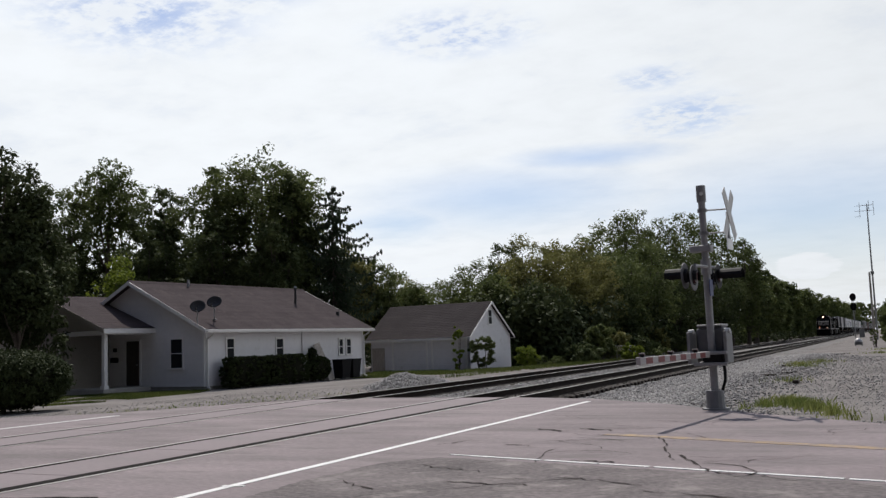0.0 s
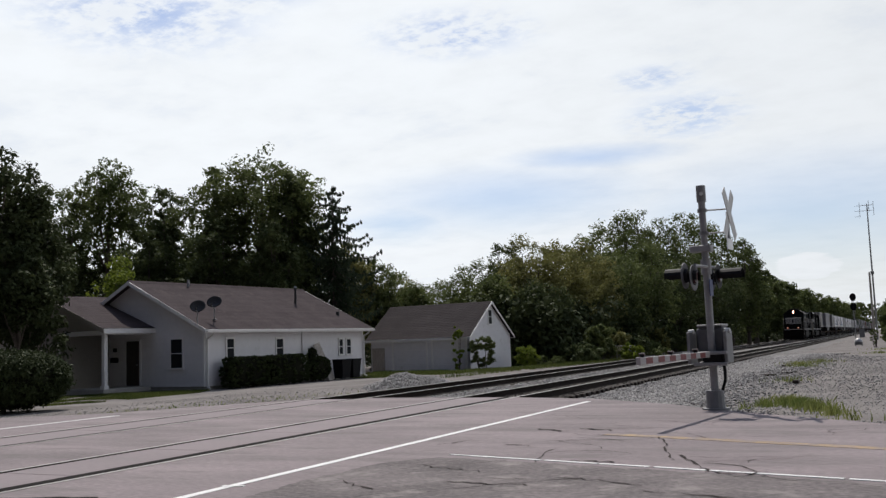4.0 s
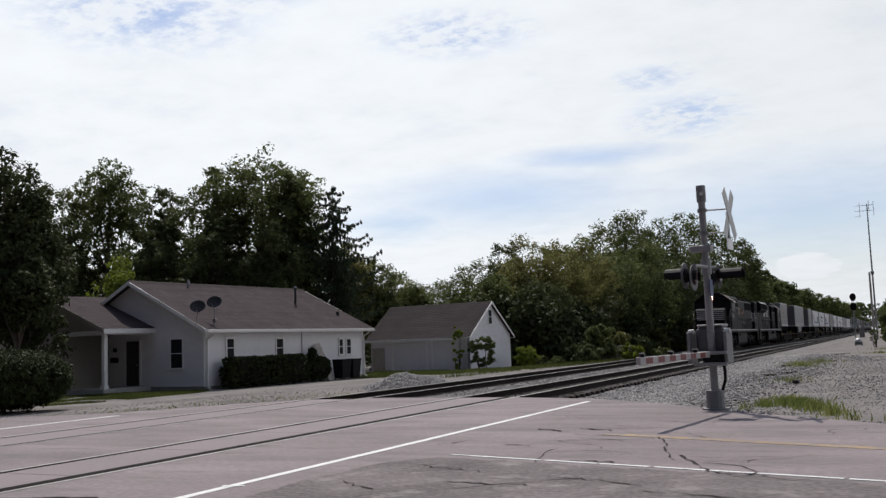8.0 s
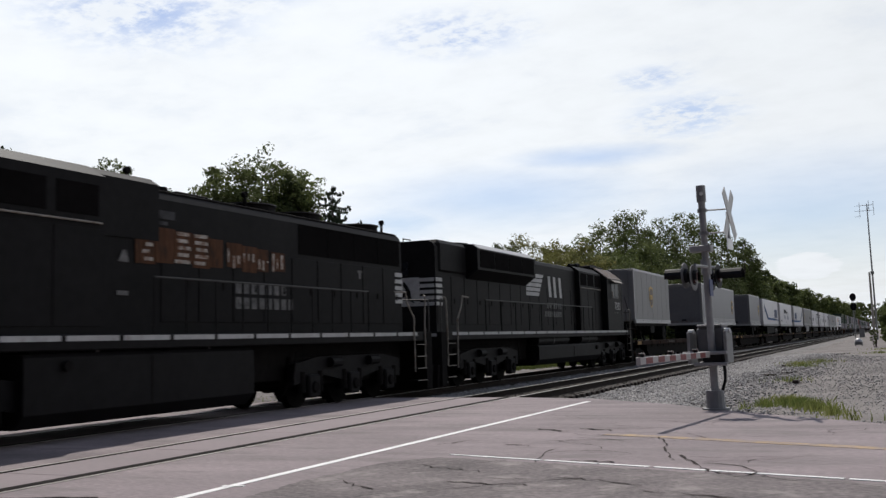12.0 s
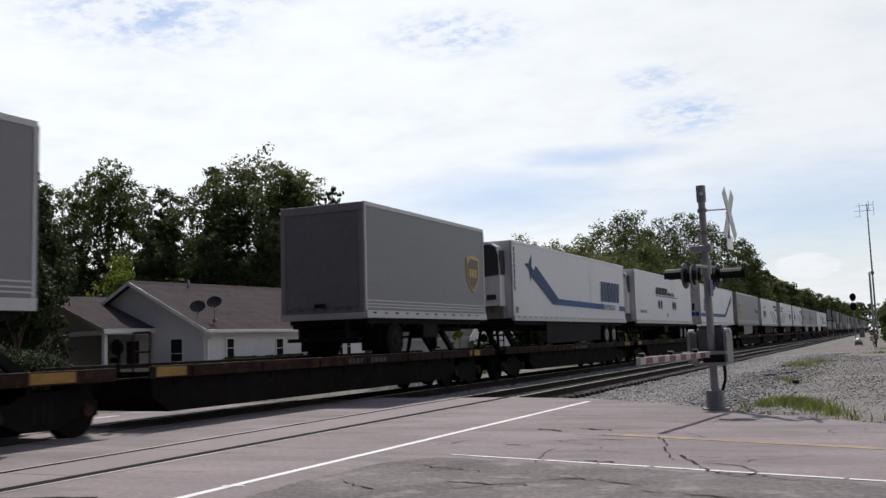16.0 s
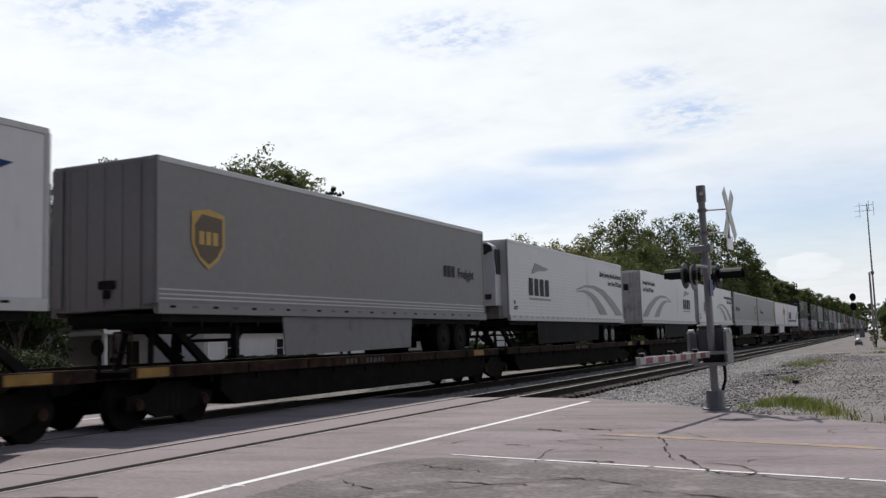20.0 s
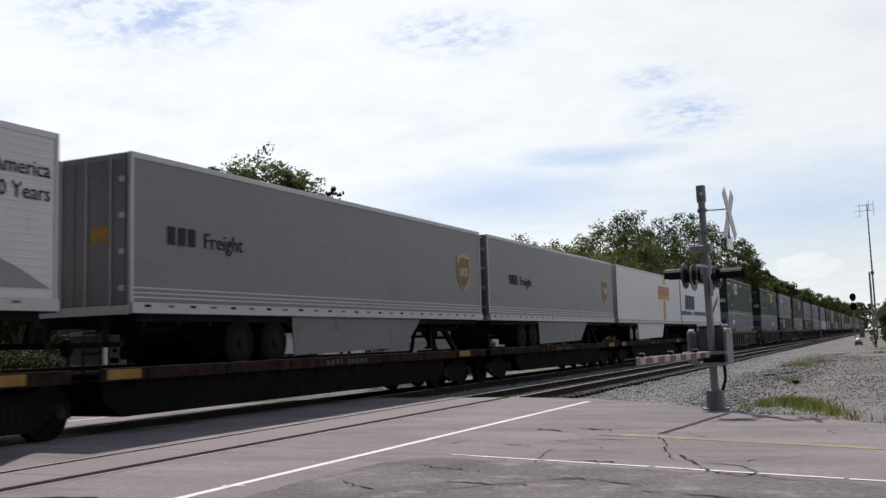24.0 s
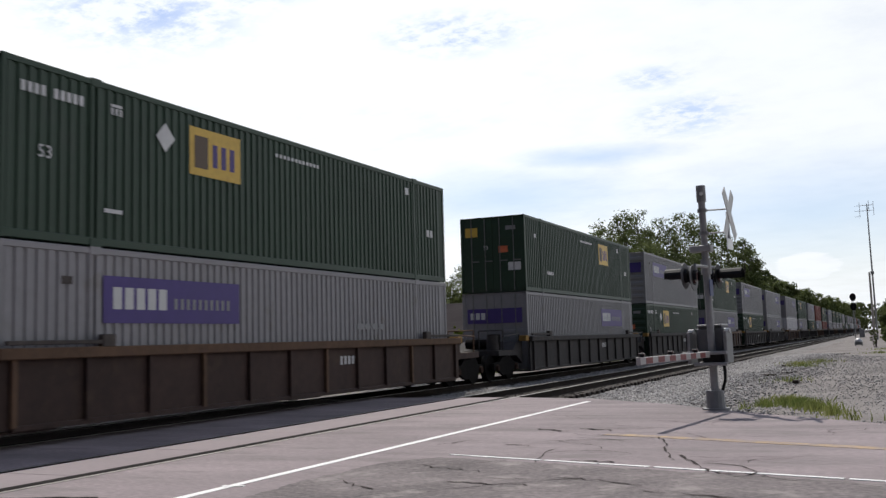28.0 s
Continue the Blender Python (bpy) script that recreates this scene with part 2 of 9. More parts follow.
M_GROUND = material("gravel_ground", (0.17, 0.156, 0.149), 1.0, spec=0.05, var=0.42, scale=4, fine=250, bump=0.5, tint=(0.13, 0.12, 0.11), stain=0.3)
M_BALLAST = material("ballast_bed", (0.165, 0.157, 0.152), 1.0, spec=0.05, var=0.45, scale=5, fine=180, bump=0.9)
M_STONE = material("ballast_stone", (0.245, 0.236, 0.231), 0.95, spec=0.1, var=0.5, scale=8, fine=120, bump=0.3, island=0.9)
M_GRASS = leafy("grass_blades", (0.11, 0.15, 0.04), (0.24, 0.25, 0.085), 0.4)
M_GRASSDARK = leafy("lawn_blades", (0.05, 0.075, 0.02), (0.12, 0.135, 0.04), 0.3)
M_OILED = material("oiled_ballast", (0.032, 0.026, 0.022), 0.95, var=0.5, scale=8, fine=160, bump=0.8, island=0.6)
M_RAIL = material("rail_steel", (0.02, 0.015, 0.0125), 0.85, 0.0, var=0.4, scale=10, fine=100, bump=0.2, spec=0.1)
M_RAILTOP = material("rail_head", (0.3, 0.285, 0.275), 0.4, 0.9, var=0.1, bump=0.0)
M_TIE = material("tie_wood", (0.034, 0.026, 0.021), 0.95, var=0.5, scale=30, fine=150, bump=0.6, per_object=0.6, stretch=(1, 6, 1))
M_CRACK = material("old_crack", (0.045, 0.038, 0.036), 1.0, spec=0.05, var=0.5, scale=30, bump=0.1)
M_GAP = material("flangeway_rubber", (0.02, 0.018, 0.017), 1.0, spec=0.04, var=0.3, bump=0.1)

# ---------------------------------------------------------------- ground, road, tracks
FAR_X = -4.264            # centre of the far track; the near track is at x = 0
GAUGE = 0.755             # centre line to the middle of a rail head
ROAD_EDGE = [(-40, 23.0), (-16, 16.9), (-9.7, 15.3), (-7.6, 16.6), (-6.2, 19.6), (-4.6, 21.6), (0.5, 21.4), (2.95, 20.5), (5.2, 18.55), (6.05, 17.45), (7.5, 16.0), (8.9, 14.7), (14, 12.6), (60, -2.0)]


def road_edge(x):
    for (x0, y0), (x1, y1) in zip(ROAD_EDGE, ROAD_EDGE[1:]):
        if x0 <= x <= x1:
            return y0 + (y1 - y0) * (x - x0) / (x1 - x0)
    return ROAD_EDGE[-1][1]


def ground_z(x, y):
    z = -0.08
    if x < -7:
        z -= min(1.0, (-7 - x) / 8) * 0.16 + max(0.0, min(1.0, (y - 40) / 25)) * 0.2
    if x > 3 and y > 16:
        z += 0.05 * math.sin(x * 0.7 + 1) * math.sin(y * 0.31) - 0.02
    return z


def build_ground():
    xs = [-900, -400, -200, -120, -80, -60, -50] + [-45 + 1.5 * i for i in range(54)] + [38, 50, 70, 120, 250, 600]
    ys = [-300, -120, -60, -30] + [-20 + 2 * i for i in range(71)] + [130, 150, 180, 230, 300, 400, 600, 900, 1600]
    g = Geo()
    g.v = [(x, y, ground_z(x, y) - (0.22 if (-7.6 < x < 3.2 and y > 10) or y < road_edge(max(-40, min(60, x))) - 1.2 else 0)) for y in ys for x in xs]
    n = len(xs)
    g.f = [(j * n + i, j * n + i + 1, (j + 1) * n + i + 1, (j + 1) * n + i) for j in range(len(ys) - 1) for i in range(n - 1)]
    tagged(part("ground", g, M_GROUND), "pale compacted gravel and bare earth beside the railway", "ground", kind="structure")


build_ground()


def strip(x0, x1, y0, top=0.0, thick=0.12):
    """A slab of road between two lines along the tracks, up to the road's far edge."""
    xs = sorted({x0, x1, *[p[0] for p in ROAD_EDGE if x0 < p[0] < x1]})
    g = Geo()
    poly = [(x0, y0), (x1, y0)] + [(x, road_edge(x)) for x in xs[::-1]]
    return g.prism(poly, 2, top - thick, top)


road = thing("road", pose(0, 0, 0), "worn grey asphalt road crossing two railway tracks", "road", kind="structure")
R_IN, R_OUT = GAUGE - 0.105, GAUGE + 0.05
part("asphalt_far_side", strip(-40, FAR_X - R_OUT, -14), M_ASPHALT, road)
part("asphalt_between_tracks", strip(FAR_X + R_OUT, -R_OUT, -14), M_ASPHALT, road)
part("asphalt_near_side", strip(R_OUT, 60, -14), M_ASPHALT, road)


def build_panels():
    """Crossing panels between the rails."""
    for cx in (FAR_X, 0.0):
        edge = min(road_edge(cx - 0.7), road_edge(cx + 0.7))
        y = -14.0
        while y < edge - 0.05:
            y1 = min(y + 2.44, edge)
            part("crossing_panel", Geo().cbox(cx - R_IN, cx + R_IN, y + 0.006, y1 - 0.006, -0.12, -0.002, 0.008), M_CONCRETE, road)
            y = y1
        part("flangeway", Geo().box(cx - R_OUT, cx + R_OUT, -14, edge, -0.2, -0.125), M_GAP, road)


build_panels()
for x0, x1 in ((0.5, GAUGE - 0.04), (-GAUGE + 0.04, -GAUGE + 0.13), (FAR_X + GAUGE - 0.16, FAR_X + GAUGE - 0.04), (FAR_X - GAUGE + 0.04, FAR_X - GAUGE + 0.12)):
    part("rubber_seal", Geo().box(x0, x1, -14, min(road_edge(x0), road_edge(x1)) - 0.02, -0.06, 0.002), M_GAP, road, "black rubber flangeway strip")


def bar_on_road(name, p, q, width, z, mat, label):
    """A painted line from p to q."""
    p, q = Vector((*p, 0)), Vector((*q, 0))
    d = (q - p).normalized()
    s = Vector((-d.y, d.x, 0)) * width / 2
    g = Geo().add([p - s, q - s, q + s, p + s, *[v + Vector((0, 0, z)) for v in (p - s, q - s, q + s, p + s)]],
                  [(0, 1, 2, 3), (4, 5, 6, 7), (0, 1, 5, 4), (1, 2, 6, 5), (2, 3, 7, 6), (3, 0, 4, 7)])
    return part(name, g, mat, road, label)


bar_on_road("painted_line", (2.93, 6.2), (3.09, 19.65), 0.115, 0.004, M_WHITEPAINT, "white line along the near track")
bar_on_road("painted_line", (2.86, 7.66), (3.1, 7.7), 0.05, 0.007, M_WHITEPAINT, "short white tick on the line")
bar_on_road("painted_line", (-6.73, 8.0), (-6.74, 16.0), 0.115, 0.004, M_WHITEPAINT, "white line along the far track")
LANE = Vector((4.69, -1.2)).normalized()


def lane_pieces():
    """The edge line, broken by cracks, and the doubled centre line."""
    start = Vector((4.1, 10.42))
    for a, b in ((0.0, 0.3), (0.32, 1.32), (1.37, 2.05), (2.08, 2.66), (2.72, 3.3), (3.33, 4.6), (4.65, 7.5), (7.55, 22.0)):
        bar_on_road("painted_line", start + LANE * a, start + LANE * b, 0.062 if a > 0.3 else 0.045, 0.007, M_WHITEPAINT, "worn white edge line")
    mid = Vector((5.3, 12.98))
    lane2 = Vector((4.25, -1.55)).normalized()
    for off in (0.052, -0.052):
        n = Vector((-lane2.y, lane2.x)) * off
        bar_on_road("painted_line", mid + n + lane2 * (0.1 + off), mid + n + lane2 * 20, 0.115, 0.004, M_YELLOWPAINT, "faded yellow centre line")


lane_pieces()


def blotch(name, pts, z0, z1, mat, label, seed):
    """A flat patch with a ragged rim."""
    rnd = random.Random(seed)
    rim = []
    for (a, b) in zip(pts, pts[1:] + pts[:1]):
        a, b = Vector(a), Vector(b)
        k = max(2, int((b - a).length / 0.12))
        for i in range(k):
            p = a.lerp(b, i / k)
            rim.append((p.x + rnd.uniform(-0.035, 0.035), p.y + rnd.uniform(-0.045, 0.045)))
    return part(name, Geo().prism(rim, 2, z0, z1), mat, road, label)


blotch("asphalt_patch", [(3.75, 5.2), (3.55, 7.0), (3.5, 8.4), (3.65, 9.6), (4.1, 10.15), (5.2, 9.95), (8.8, 9.05), (14.0, 7.7), (14.0, 3.0), (6.0, 3.0)], 0.0, 0.003, M_PATCH, "dark broken asphalt", 5)
blotch("asphalt_patch", [(0.9, 5.0), (0.95, 6.5), (1.9, 6.75), (3.0, 6.85), (3.3, 5.0)], 0.0, 0.003, M_GAP, "dark patch of asphalt", 6)


def crack(pts, width, seed):
    rnd = random.Random(seed)
    g = Geo()
    left, right = [], []
    for i, (x, y) in enumerate(pts):
        w = width * rnd.uniform(0.15, 1.5) / 2
        nx, ny = pts[min(i + 1, len(pts) - 1)][0] - pts[max(i - 1, 0)][0], pts[min(i + 1, len(pts) - 1)][1] - pts[max(i - 1, 0)][1]
        l = math.hypot(nx, ny) or 1
        left.append((x - ny / l * w, y + nx / l * w))
        right.append((x + ny / l * w, y - nx / l * w))
    n = len(left)
    g.v = [(x, y, 0.009 if seed >= 100 else 0.005) for x, y in left + right]
    g.f = [(i, i + 1, n + i + 1, n + i) for i in range(n - 1)]
    part("crack", g, M_CRACK, road)


def cracks():
    rnd = random.Random(12)
    for k in range(40):
        x, y = rnd.uniform(3.4, 10.5), rnd.uniform(7.0, 15.5)
        if y > road_edge(x) - 1:
            continue
        a = rnd.uniform(-0.5, 0.25) + (1.6 if rnd.random() < 0.25 else 0)
        pts = [(x, y)]
        for i in range(rnd.randint(4, 10)):
            a += rnd.uniform(-0.5, 0.5)
            x, y = x + 0.16 * math.cos(a), y + 0.16 * math.sin(a)
            pts.append((x, y))
        crack(pts, rnd.uniform(0.006, 0.018), k)
    # the broad ones: broken seams by the centre line, a hole in the edge line, a crack across the lane
    for k, (p, q, n, w) in enumerate((((4.1, 13.55), (4.7, 13.26), 9, 0.13), ((4.75, 13.66), (5.3, 13.46), 8, 0.12), ((5.7, 10.1), (6.22, 10.03), 7, 0.11), ((6.18, 12.6), (6.8, 10.3), 16, 0.045), ((6.8, 10.8), (7.3, 9.55), 10, 0.06),
                                      ((7.3, 9.5), (7.9, 9.3), 7, 0.06), ((7.6, 9.2), (7.85, 9.6), 6, 0.04), ((3.5, 11.4), (3.75, 11.95), 6, 0.05), ((4.4, 11.5), (4.85, 11.33), 7, 0.08), ((4.9, 12.9), (5.8, 12.6), 10, 0.04), ((5.2, 14.2), (6.3, 13.7), 12, 0.035),
                                      ((4.2, 9.4), (5.1, 9.1), 8, 0.05), ((5.0, 8.4), (5.9, 8.3), 9, 0.06), ((6.0, 8.9), (6.9, 8.5), 9, 0.05), ((3.9, 8.2), (4.5, 7.8), 7, 0.05), ((7.0, 8.2), (8.0, 7.9), 9, 0.05), ((3.4, 16.2), (4.3, 15.4), 9, 0.03))):
        pts = [(p[0] + (q[0] - p[0]) * i / n + rnd.uniform(-0.03, 0.03), p[1] + (q[1] - p[1]) * i / n + rnd.uniform(-0.06, 0.06)) for i in range(n + 1)]
        crack(pts, w * 0.5, 100 + k)


cracks()

# the two tracks
RAIL_PROFILE = [(-0.075, -0.17), (0.075, -0.17), (0.075, -0.155), (0.012, -0.14), (0.012, -0.045), (0.036, -0.035), (0.036, -0.004), (-0.036, -0.004), (-0.036, -0.035), (-0.012, -0.045), (-0.012, -0.14), (-0.075, -0.155)]


def build_track(cx, label):
    track = thing("railway_track", pose(cx, 0, 0), label, "railway track", "two railway tracks", kind="structure")
    for s in (-1, 1):
        rail = part("rail", Geo().prism([(s * GAUGE + x, z) for x, z in RAIL_PROFILE], 1, -60, 900), M_RAIL, track)
        part("rail_head", Geo().box(s * GAUGE - 0.03, s * GAUGE + 0.03, -60, 900, -0.004, 0.003), M_RAILTOP, rail, "polished running surface")
    return track


track_far = build_track(FAR_X, "straight far railway track with dark wooden ties")
track_near = build_track(0.0, "straight near railway track with dark wooden ties")


def build_ballast():
    g = Geo()
    prof = [(-7.6, -0.42), (-6.6, -0.2), (-5.4, -0.175), (-3.0, -0.175), (-2.1, -0.2), (-1.3, -0.175), (1.28, -0.25), (1.7, -0.29), (3.6, -0.25), (5.2, -0.26), (5.2, -0.5), (-7.6, -0.5)]
    ys = [21.0] + [22.0 + 1.0 * i for i in range(60)] + [90, 120, 170, 250, 400, 900]
    rnd = random.Random(4)
    n = len(prof)
    for y in ys:
        g.v += [(x, y if not (y == 21.0) else road_edge(max(-6.0, min(2.5, x))) - 0.3, z + (rnd.uniform(-0.03, 0.015) if z > -0.4 else 0)) for x, z in prof]
    for j in range(len(ys) - 1):
        g.f += [(j * n + i, j * n + (i + 1) % n, (j + 1) * n + (i + 1) % n, (j + 1) * n + i) for i in range(n)]
    g.f += [tuple(range(n))]
    tagged(part("ballast", g, M_BALLAST), "grey crushed stone ballast under the railway tracks", "ballast", kind="structure")


build_ballast()
for track in (track_far, track_near):
    y0 = max(road_edge(track.location.x - 1.2), road_edge(track.location.x + 1.2)) + 0.05
    part("track_bed", Geo().box(-1.22, 1.22, y0, 600, -0.3, -0.168), M_OILED, track, "dark oil-stained ballast between the rails")

# ---------------------------------------------------------------- crossing mast with its gate
M_GALV = material("galvanised_steel", (0.27, 0.27, 0.275), 0.6, 0.3, var=0.15, scale=20, fine=120, bump=0.05, tint=(0.3, 0.28, 0.27), stain=0.15)
M_BOXGREY = material("painted_grey_metal", (0.2, 0.2, 0.205), 0.6, 0.2, var=0.15, scale=20, bump=0.05, tint=(0.16, 0.15, 0.14), stain=0.1)
M_BOXDARK = material("weathered_grey_metal", (0.13, 0.13, 0.135), 0.6, 0.2, var=0.2, scale=20, bump=0.05, tint=(0.08, 0.075, 0.07), stain=0.15)
M_BLACK = material("black_paint", (0.008, 0.008, 0.009), 0.6, var=0.3, scale=20, bump=0.05, spec=0.15)
M_SIGNWHITE = material("sign_white", (0.5, 0.5, 0.49), 0.5, var=0.06, scale=20, bump=0.02)
M_SIGNBACK = material("sign_aluminium", (0.45, 0.45, 0.46), 0.4, 0.7, var=0.1, scale=20, bump=0.02)
M_GATEWHITE = material("gate_white", (0.36, 0.34, 0.335), 0.6, var=0.12, scale=20, bump=0.02, tint=(0.3, 0.27, 0.26), stain=0.2)
M_GATERED = material("gate_red", (0.15, 0.018, 0.02), 0.5, var=0.12, scale=20, bump=0.02)
M_REDLENS = material("red_lens", (0.035, 0.004, 0.005), 0.3, var=0.05, bump=0.0)
M_BLUE = material("blue_plate", (0.03, 0.045, 0.14), 0.5, var=0.1, bump=0.0)


def build_mast():
    t = thing("crossing_signal", pose(6.14, 17.34, -0.02, 0, -0.4, -6.7), "galvanised level crossing mast with crossbuck, lamps and lowered gate", "crossing signal")
    part("base", Geo().tube((0, 0, 0), (0, 0, 0.36), 0.17, 0.155, 14).tube((0, 0, 0), (0, 0, 0.05), 0.24, 0.24, 14), M_BOXGREY, t, "grey cast base")
    part("mast_pole", Geo().tube((0, 0, 0.3), (0, 0, 3.98), 0.068, 0.062, 14), M_GALV, t)
    part("pole_cap", Geo().tube((0, 0, 3.78), (0, 0, 4.08), 0.085, 0.085, 12), M_BOXGREY, t, "grey junction cap")
    part("bell_opening", Geo().tube((0.02, -0.06, 3.92), (0.035, -0.1, 3.92), 0.035, 0.035, 10), M_SIGNWHITE, t)
    # crossbuck, turned to the road
    cb = part("crossbuck_mount", Geo().cbox(0.43, 0.47, -0.03, 0.03, 3.05, 3.55, 0.006), M_GALV, t)
    for z in (3.62, 3.2):
        part("bracket", Geo().tube((0, 0, z), (0.45, 0, z - 0.02), 0.014, n=6), M_GALV, cb)
        part("clamp", Geo().tube((0, 0, z - 0.03), (0, 0, z + 0.03), 0.085, n=12), M_BOXGREY, cb)
    for a, x in ((52, 0.475), (-52, 0.49)):
        blade = Geo().cbox(-0.007, 0.007, -0.52, 0.52, -0.105, 0.105, 0.004).moved(pose(x, 0, 3.5, a, 0, 0))
        part("crossbuck_blade", blade, M_SIGNWHITE, cb, "white reflective blade")
    part("multi_track_plate", Geo().cbox(-0.005, 0.005, -0.19, 0.19, 2.86, 3.06, 0.004).moved(pose(0.46, 0, 0)), M_SIGNBACK, cb, "small plate under the crossbuck")
    part("emergency_plate", Geo().cbox(0.07, 0.085, -0.14, 0.06, 2.05, 2.35, 0.004), M_BLUE, t, "small blue plate")
    # lamps
    part("lamp_arm", Geo().tube((0.04, -0.82, 2.56), (0.04, 0.62, 2.6), 0.028, n=8).tube((0, 0, 2.45), (0, 0, 2.72), 0.095, n=10), M_GALV, t)
    part("arm_clamp", Geo().cbox(-0.26, 0.13, -0.1, 0.1, 2.86, 2.98, 0.01), M_GALV, t)
    for y, s, z, hooded in ((-0.78, -1, 2.40, True), (-0.74, 1, 2.36, False), (0.5, 1, 2.43, True), (0.54, -1, 2.4, False)):
        off = -0.09 if y < 0 else 0.0
        lamp = part("lamp_housing", Geo().tube((off + 0.01 * s, y, z), (off + 0.09 * s, y, z), 0.11, 0.14, 14), M_BLACK, t)
        part("target_disc", Geo().disc((off + 0.07 * s, y, z), 0, 0.23, 20, 0.012), M_BOXDARK if y < 0 else M_BLACK, lamp, "round backing")
        part("lens", Geo().tube((off + 0.083 * s, y, z), (off + 0.12 * s, y, z), 0.115, 0.1, 16), M_REDLENS, lamp, "dark red lens")
        hood = Geo()
        reach = (0.4 if y < 0 else 0.52) if hooded else 0.16
        for i in range(9):
            a0, a1 = radians(-20 + 220 * i / 9), radians(-20 + 220 * (i + 1) / 9)
            ring = []
            for r in (0.135, 0.128):
                for xx in (off + 0.1 * s, off + reach * s):
                    for a in (a0, a1):
                        ring.append((xx, y + r * math.cos(a), z + r * math.sin(a)))
            hood.add(ring, [(0, 1, 3, 2), (4, 5, 7, 6), (0, 1, 5, 4), (2, 3, 7, 6), (0, 2, 6, 4), (1, 3, 7, 5)])
        part("hood", hood, M_BLACK, lamp, "long black hood")
        part("hanger", Geo().tube((0.04, y, z + 0.08), (0.04, y, 2.6), 0.022, n=6), M_GALV, lamp)
    # gate mechanism
    box = part("gate_mechanism", Geo().cbox(-0.31, 0.21, 0.1, 0.5, 0.95, 1.5, 0.05), M_BOXDARK, t, "grey gate motor housing")
    part("housing_lid", Geo().cbox(-0.28, 0.18, 0.08, 0.52, 1.5, 1.545, 0.012), M_GALV, box)
    part("junction_box", Geo().cbox(-0.16, 0.2, -0.1, 0.12, 0.86, 1.05, 0.02), M_BLACK, box)
    for x in (-0.39, 0.27):
        arm_side = part("side_arm", Geo().cbox(x - 0.03, x + 0.03, -0.1, 0.3, 0.84, 1.42, 0.012), M_BOXGREY, t, "gate side arm")
        part("bolt_head", Geo().tube((x - 0.05, 0.1, 1.42), (x + 0.05, 0.1, 1.42), 0.045, n=8), M_SIGNWHITE, arm_side)
    part("platform_bar", Geo().cbox(-0.5, 0.3, -0.16, -0.1, 1.0, 1.06, 0.008), M_GALV, t)
    part("platform_bar", Geo().cbox(-0.3, 0.3, -0.16, -0.1, 0.8, 0.86, 0.008), M_GALV, t)
    arm = part("gate_arm", Geo().cbox(-0.03, 0.03, -3.72, -0.25, 0.955, 1.06, 0.008), M_GATEWHITE, t, "white gate arm with red bands")
    for i in range(6):
        y = -3.52 + 0.54 * i
        part("red_band", Geo().box(-0.033, 0.033, y, y + 0.29, 0.962, 1.054), M_GATERED, arm)
    part("arm_tip", Geo().cbox(-0.035, 0.035, -3.77, -3.71, 0.95, 1.065, 0.006), M_GATEWHITE, arm)
    for y in (-3.6, -2.3, -1.0):
        lamp = part("arm_lamp", Geo().cbox(-0.035, 0.035, y - 0.03, y + 0.03, 1.06, 1.12, 0.012), M_BLACK, arm)
        part("arm_lens", Geo().tube((-0.045, y, 1.1), (0.045, y, 1.1), 0.025, n=10), M_REDLENS, lamp)
    part("cable", Geo().pipe([(0.16, 0.02, 0.98), (0.2, 0.02, 0.75), (0.2, 0.01, 0.55), (0.14, 0, 0.36)], 0.028, 8), M_BLACK, t, "black flexible conduit")
    return t


build_mast()

# ---------------------------------------------------------------- house and garage
M_SIDING = material("white_siding", (0.65, 0.64, 0.66), 0.6, var=0.07, scale=6, fine=40, bump=0.05, tint=(0.5, 0.48, 0.46), stain=0.05, per_object=0.15)
# White siding a touch dimmer: shade on the gable kept in the colour.
M_SIDINGDIM = material("dimmed_siding", (0.64, 0.627, 0.632), 0.65, var=0.07, scale=6, fine=40, bump=0.05, per_object=0.15)
M_TRIM = material("white_trim", (0.72, 0.71, 0.70), 0.5, var=0.06, scale=10, bump=0.03)
M_SHINGLE = material("grey_shingle", (0.058, 0.047, 0.049), 0.95, var=0.3, scale=10, fine=150, bump=0.4, per_object=0.25, tint=(0.075, 0.06, 0.06), stain=0.25, spec=0.05)
M_SHINGLEDARK = material("dark_shingle", (0.052, 0.045, 0.046), 0.95, var=0.25, scale=10, fine=150, bump=0.4, per_object=0.25, tint=(0.05, 0.04, 0.038), stain=0.1, spec=0.05)
M_GLASSDARK = glass("window_glass", (0.012, 0.014, 0.017), 0.3)
M_DOORDARK = material("dark_door", (0.035, 0.025, 0.022), 0.5, var=0.2, scale=10, bump=0.05)
# Tan toned down: the shade about porch and wing is in this colour.
M_TAN = material("shade_toned_tan", (0.26, 0.24, 0.215), 0.7, var=0.08, scale=8, bump=0.05)
M_CONC = material("porch_concrete", (0.35, 0.34, 0.32), 0.9, var=0.15, scale=10, bump=0.2)
M_DISH = material("dish_grey", (0.022, 0.022, 0.024), 0.6, 0.0, var=0.1, bump=0.02)
M_GREYWOOD = material("weathered_board", (0.34, 0.31, 0.28), 0.9, var=0.3, scale=20, fine=80, bump=0.3, stretch=(8, 1, 1))
M_BIN = material("dark_bin_plastic", (0.008, 0.008, 0.009), 0.7, var=0.2, bump=0.05, spec=0.12)


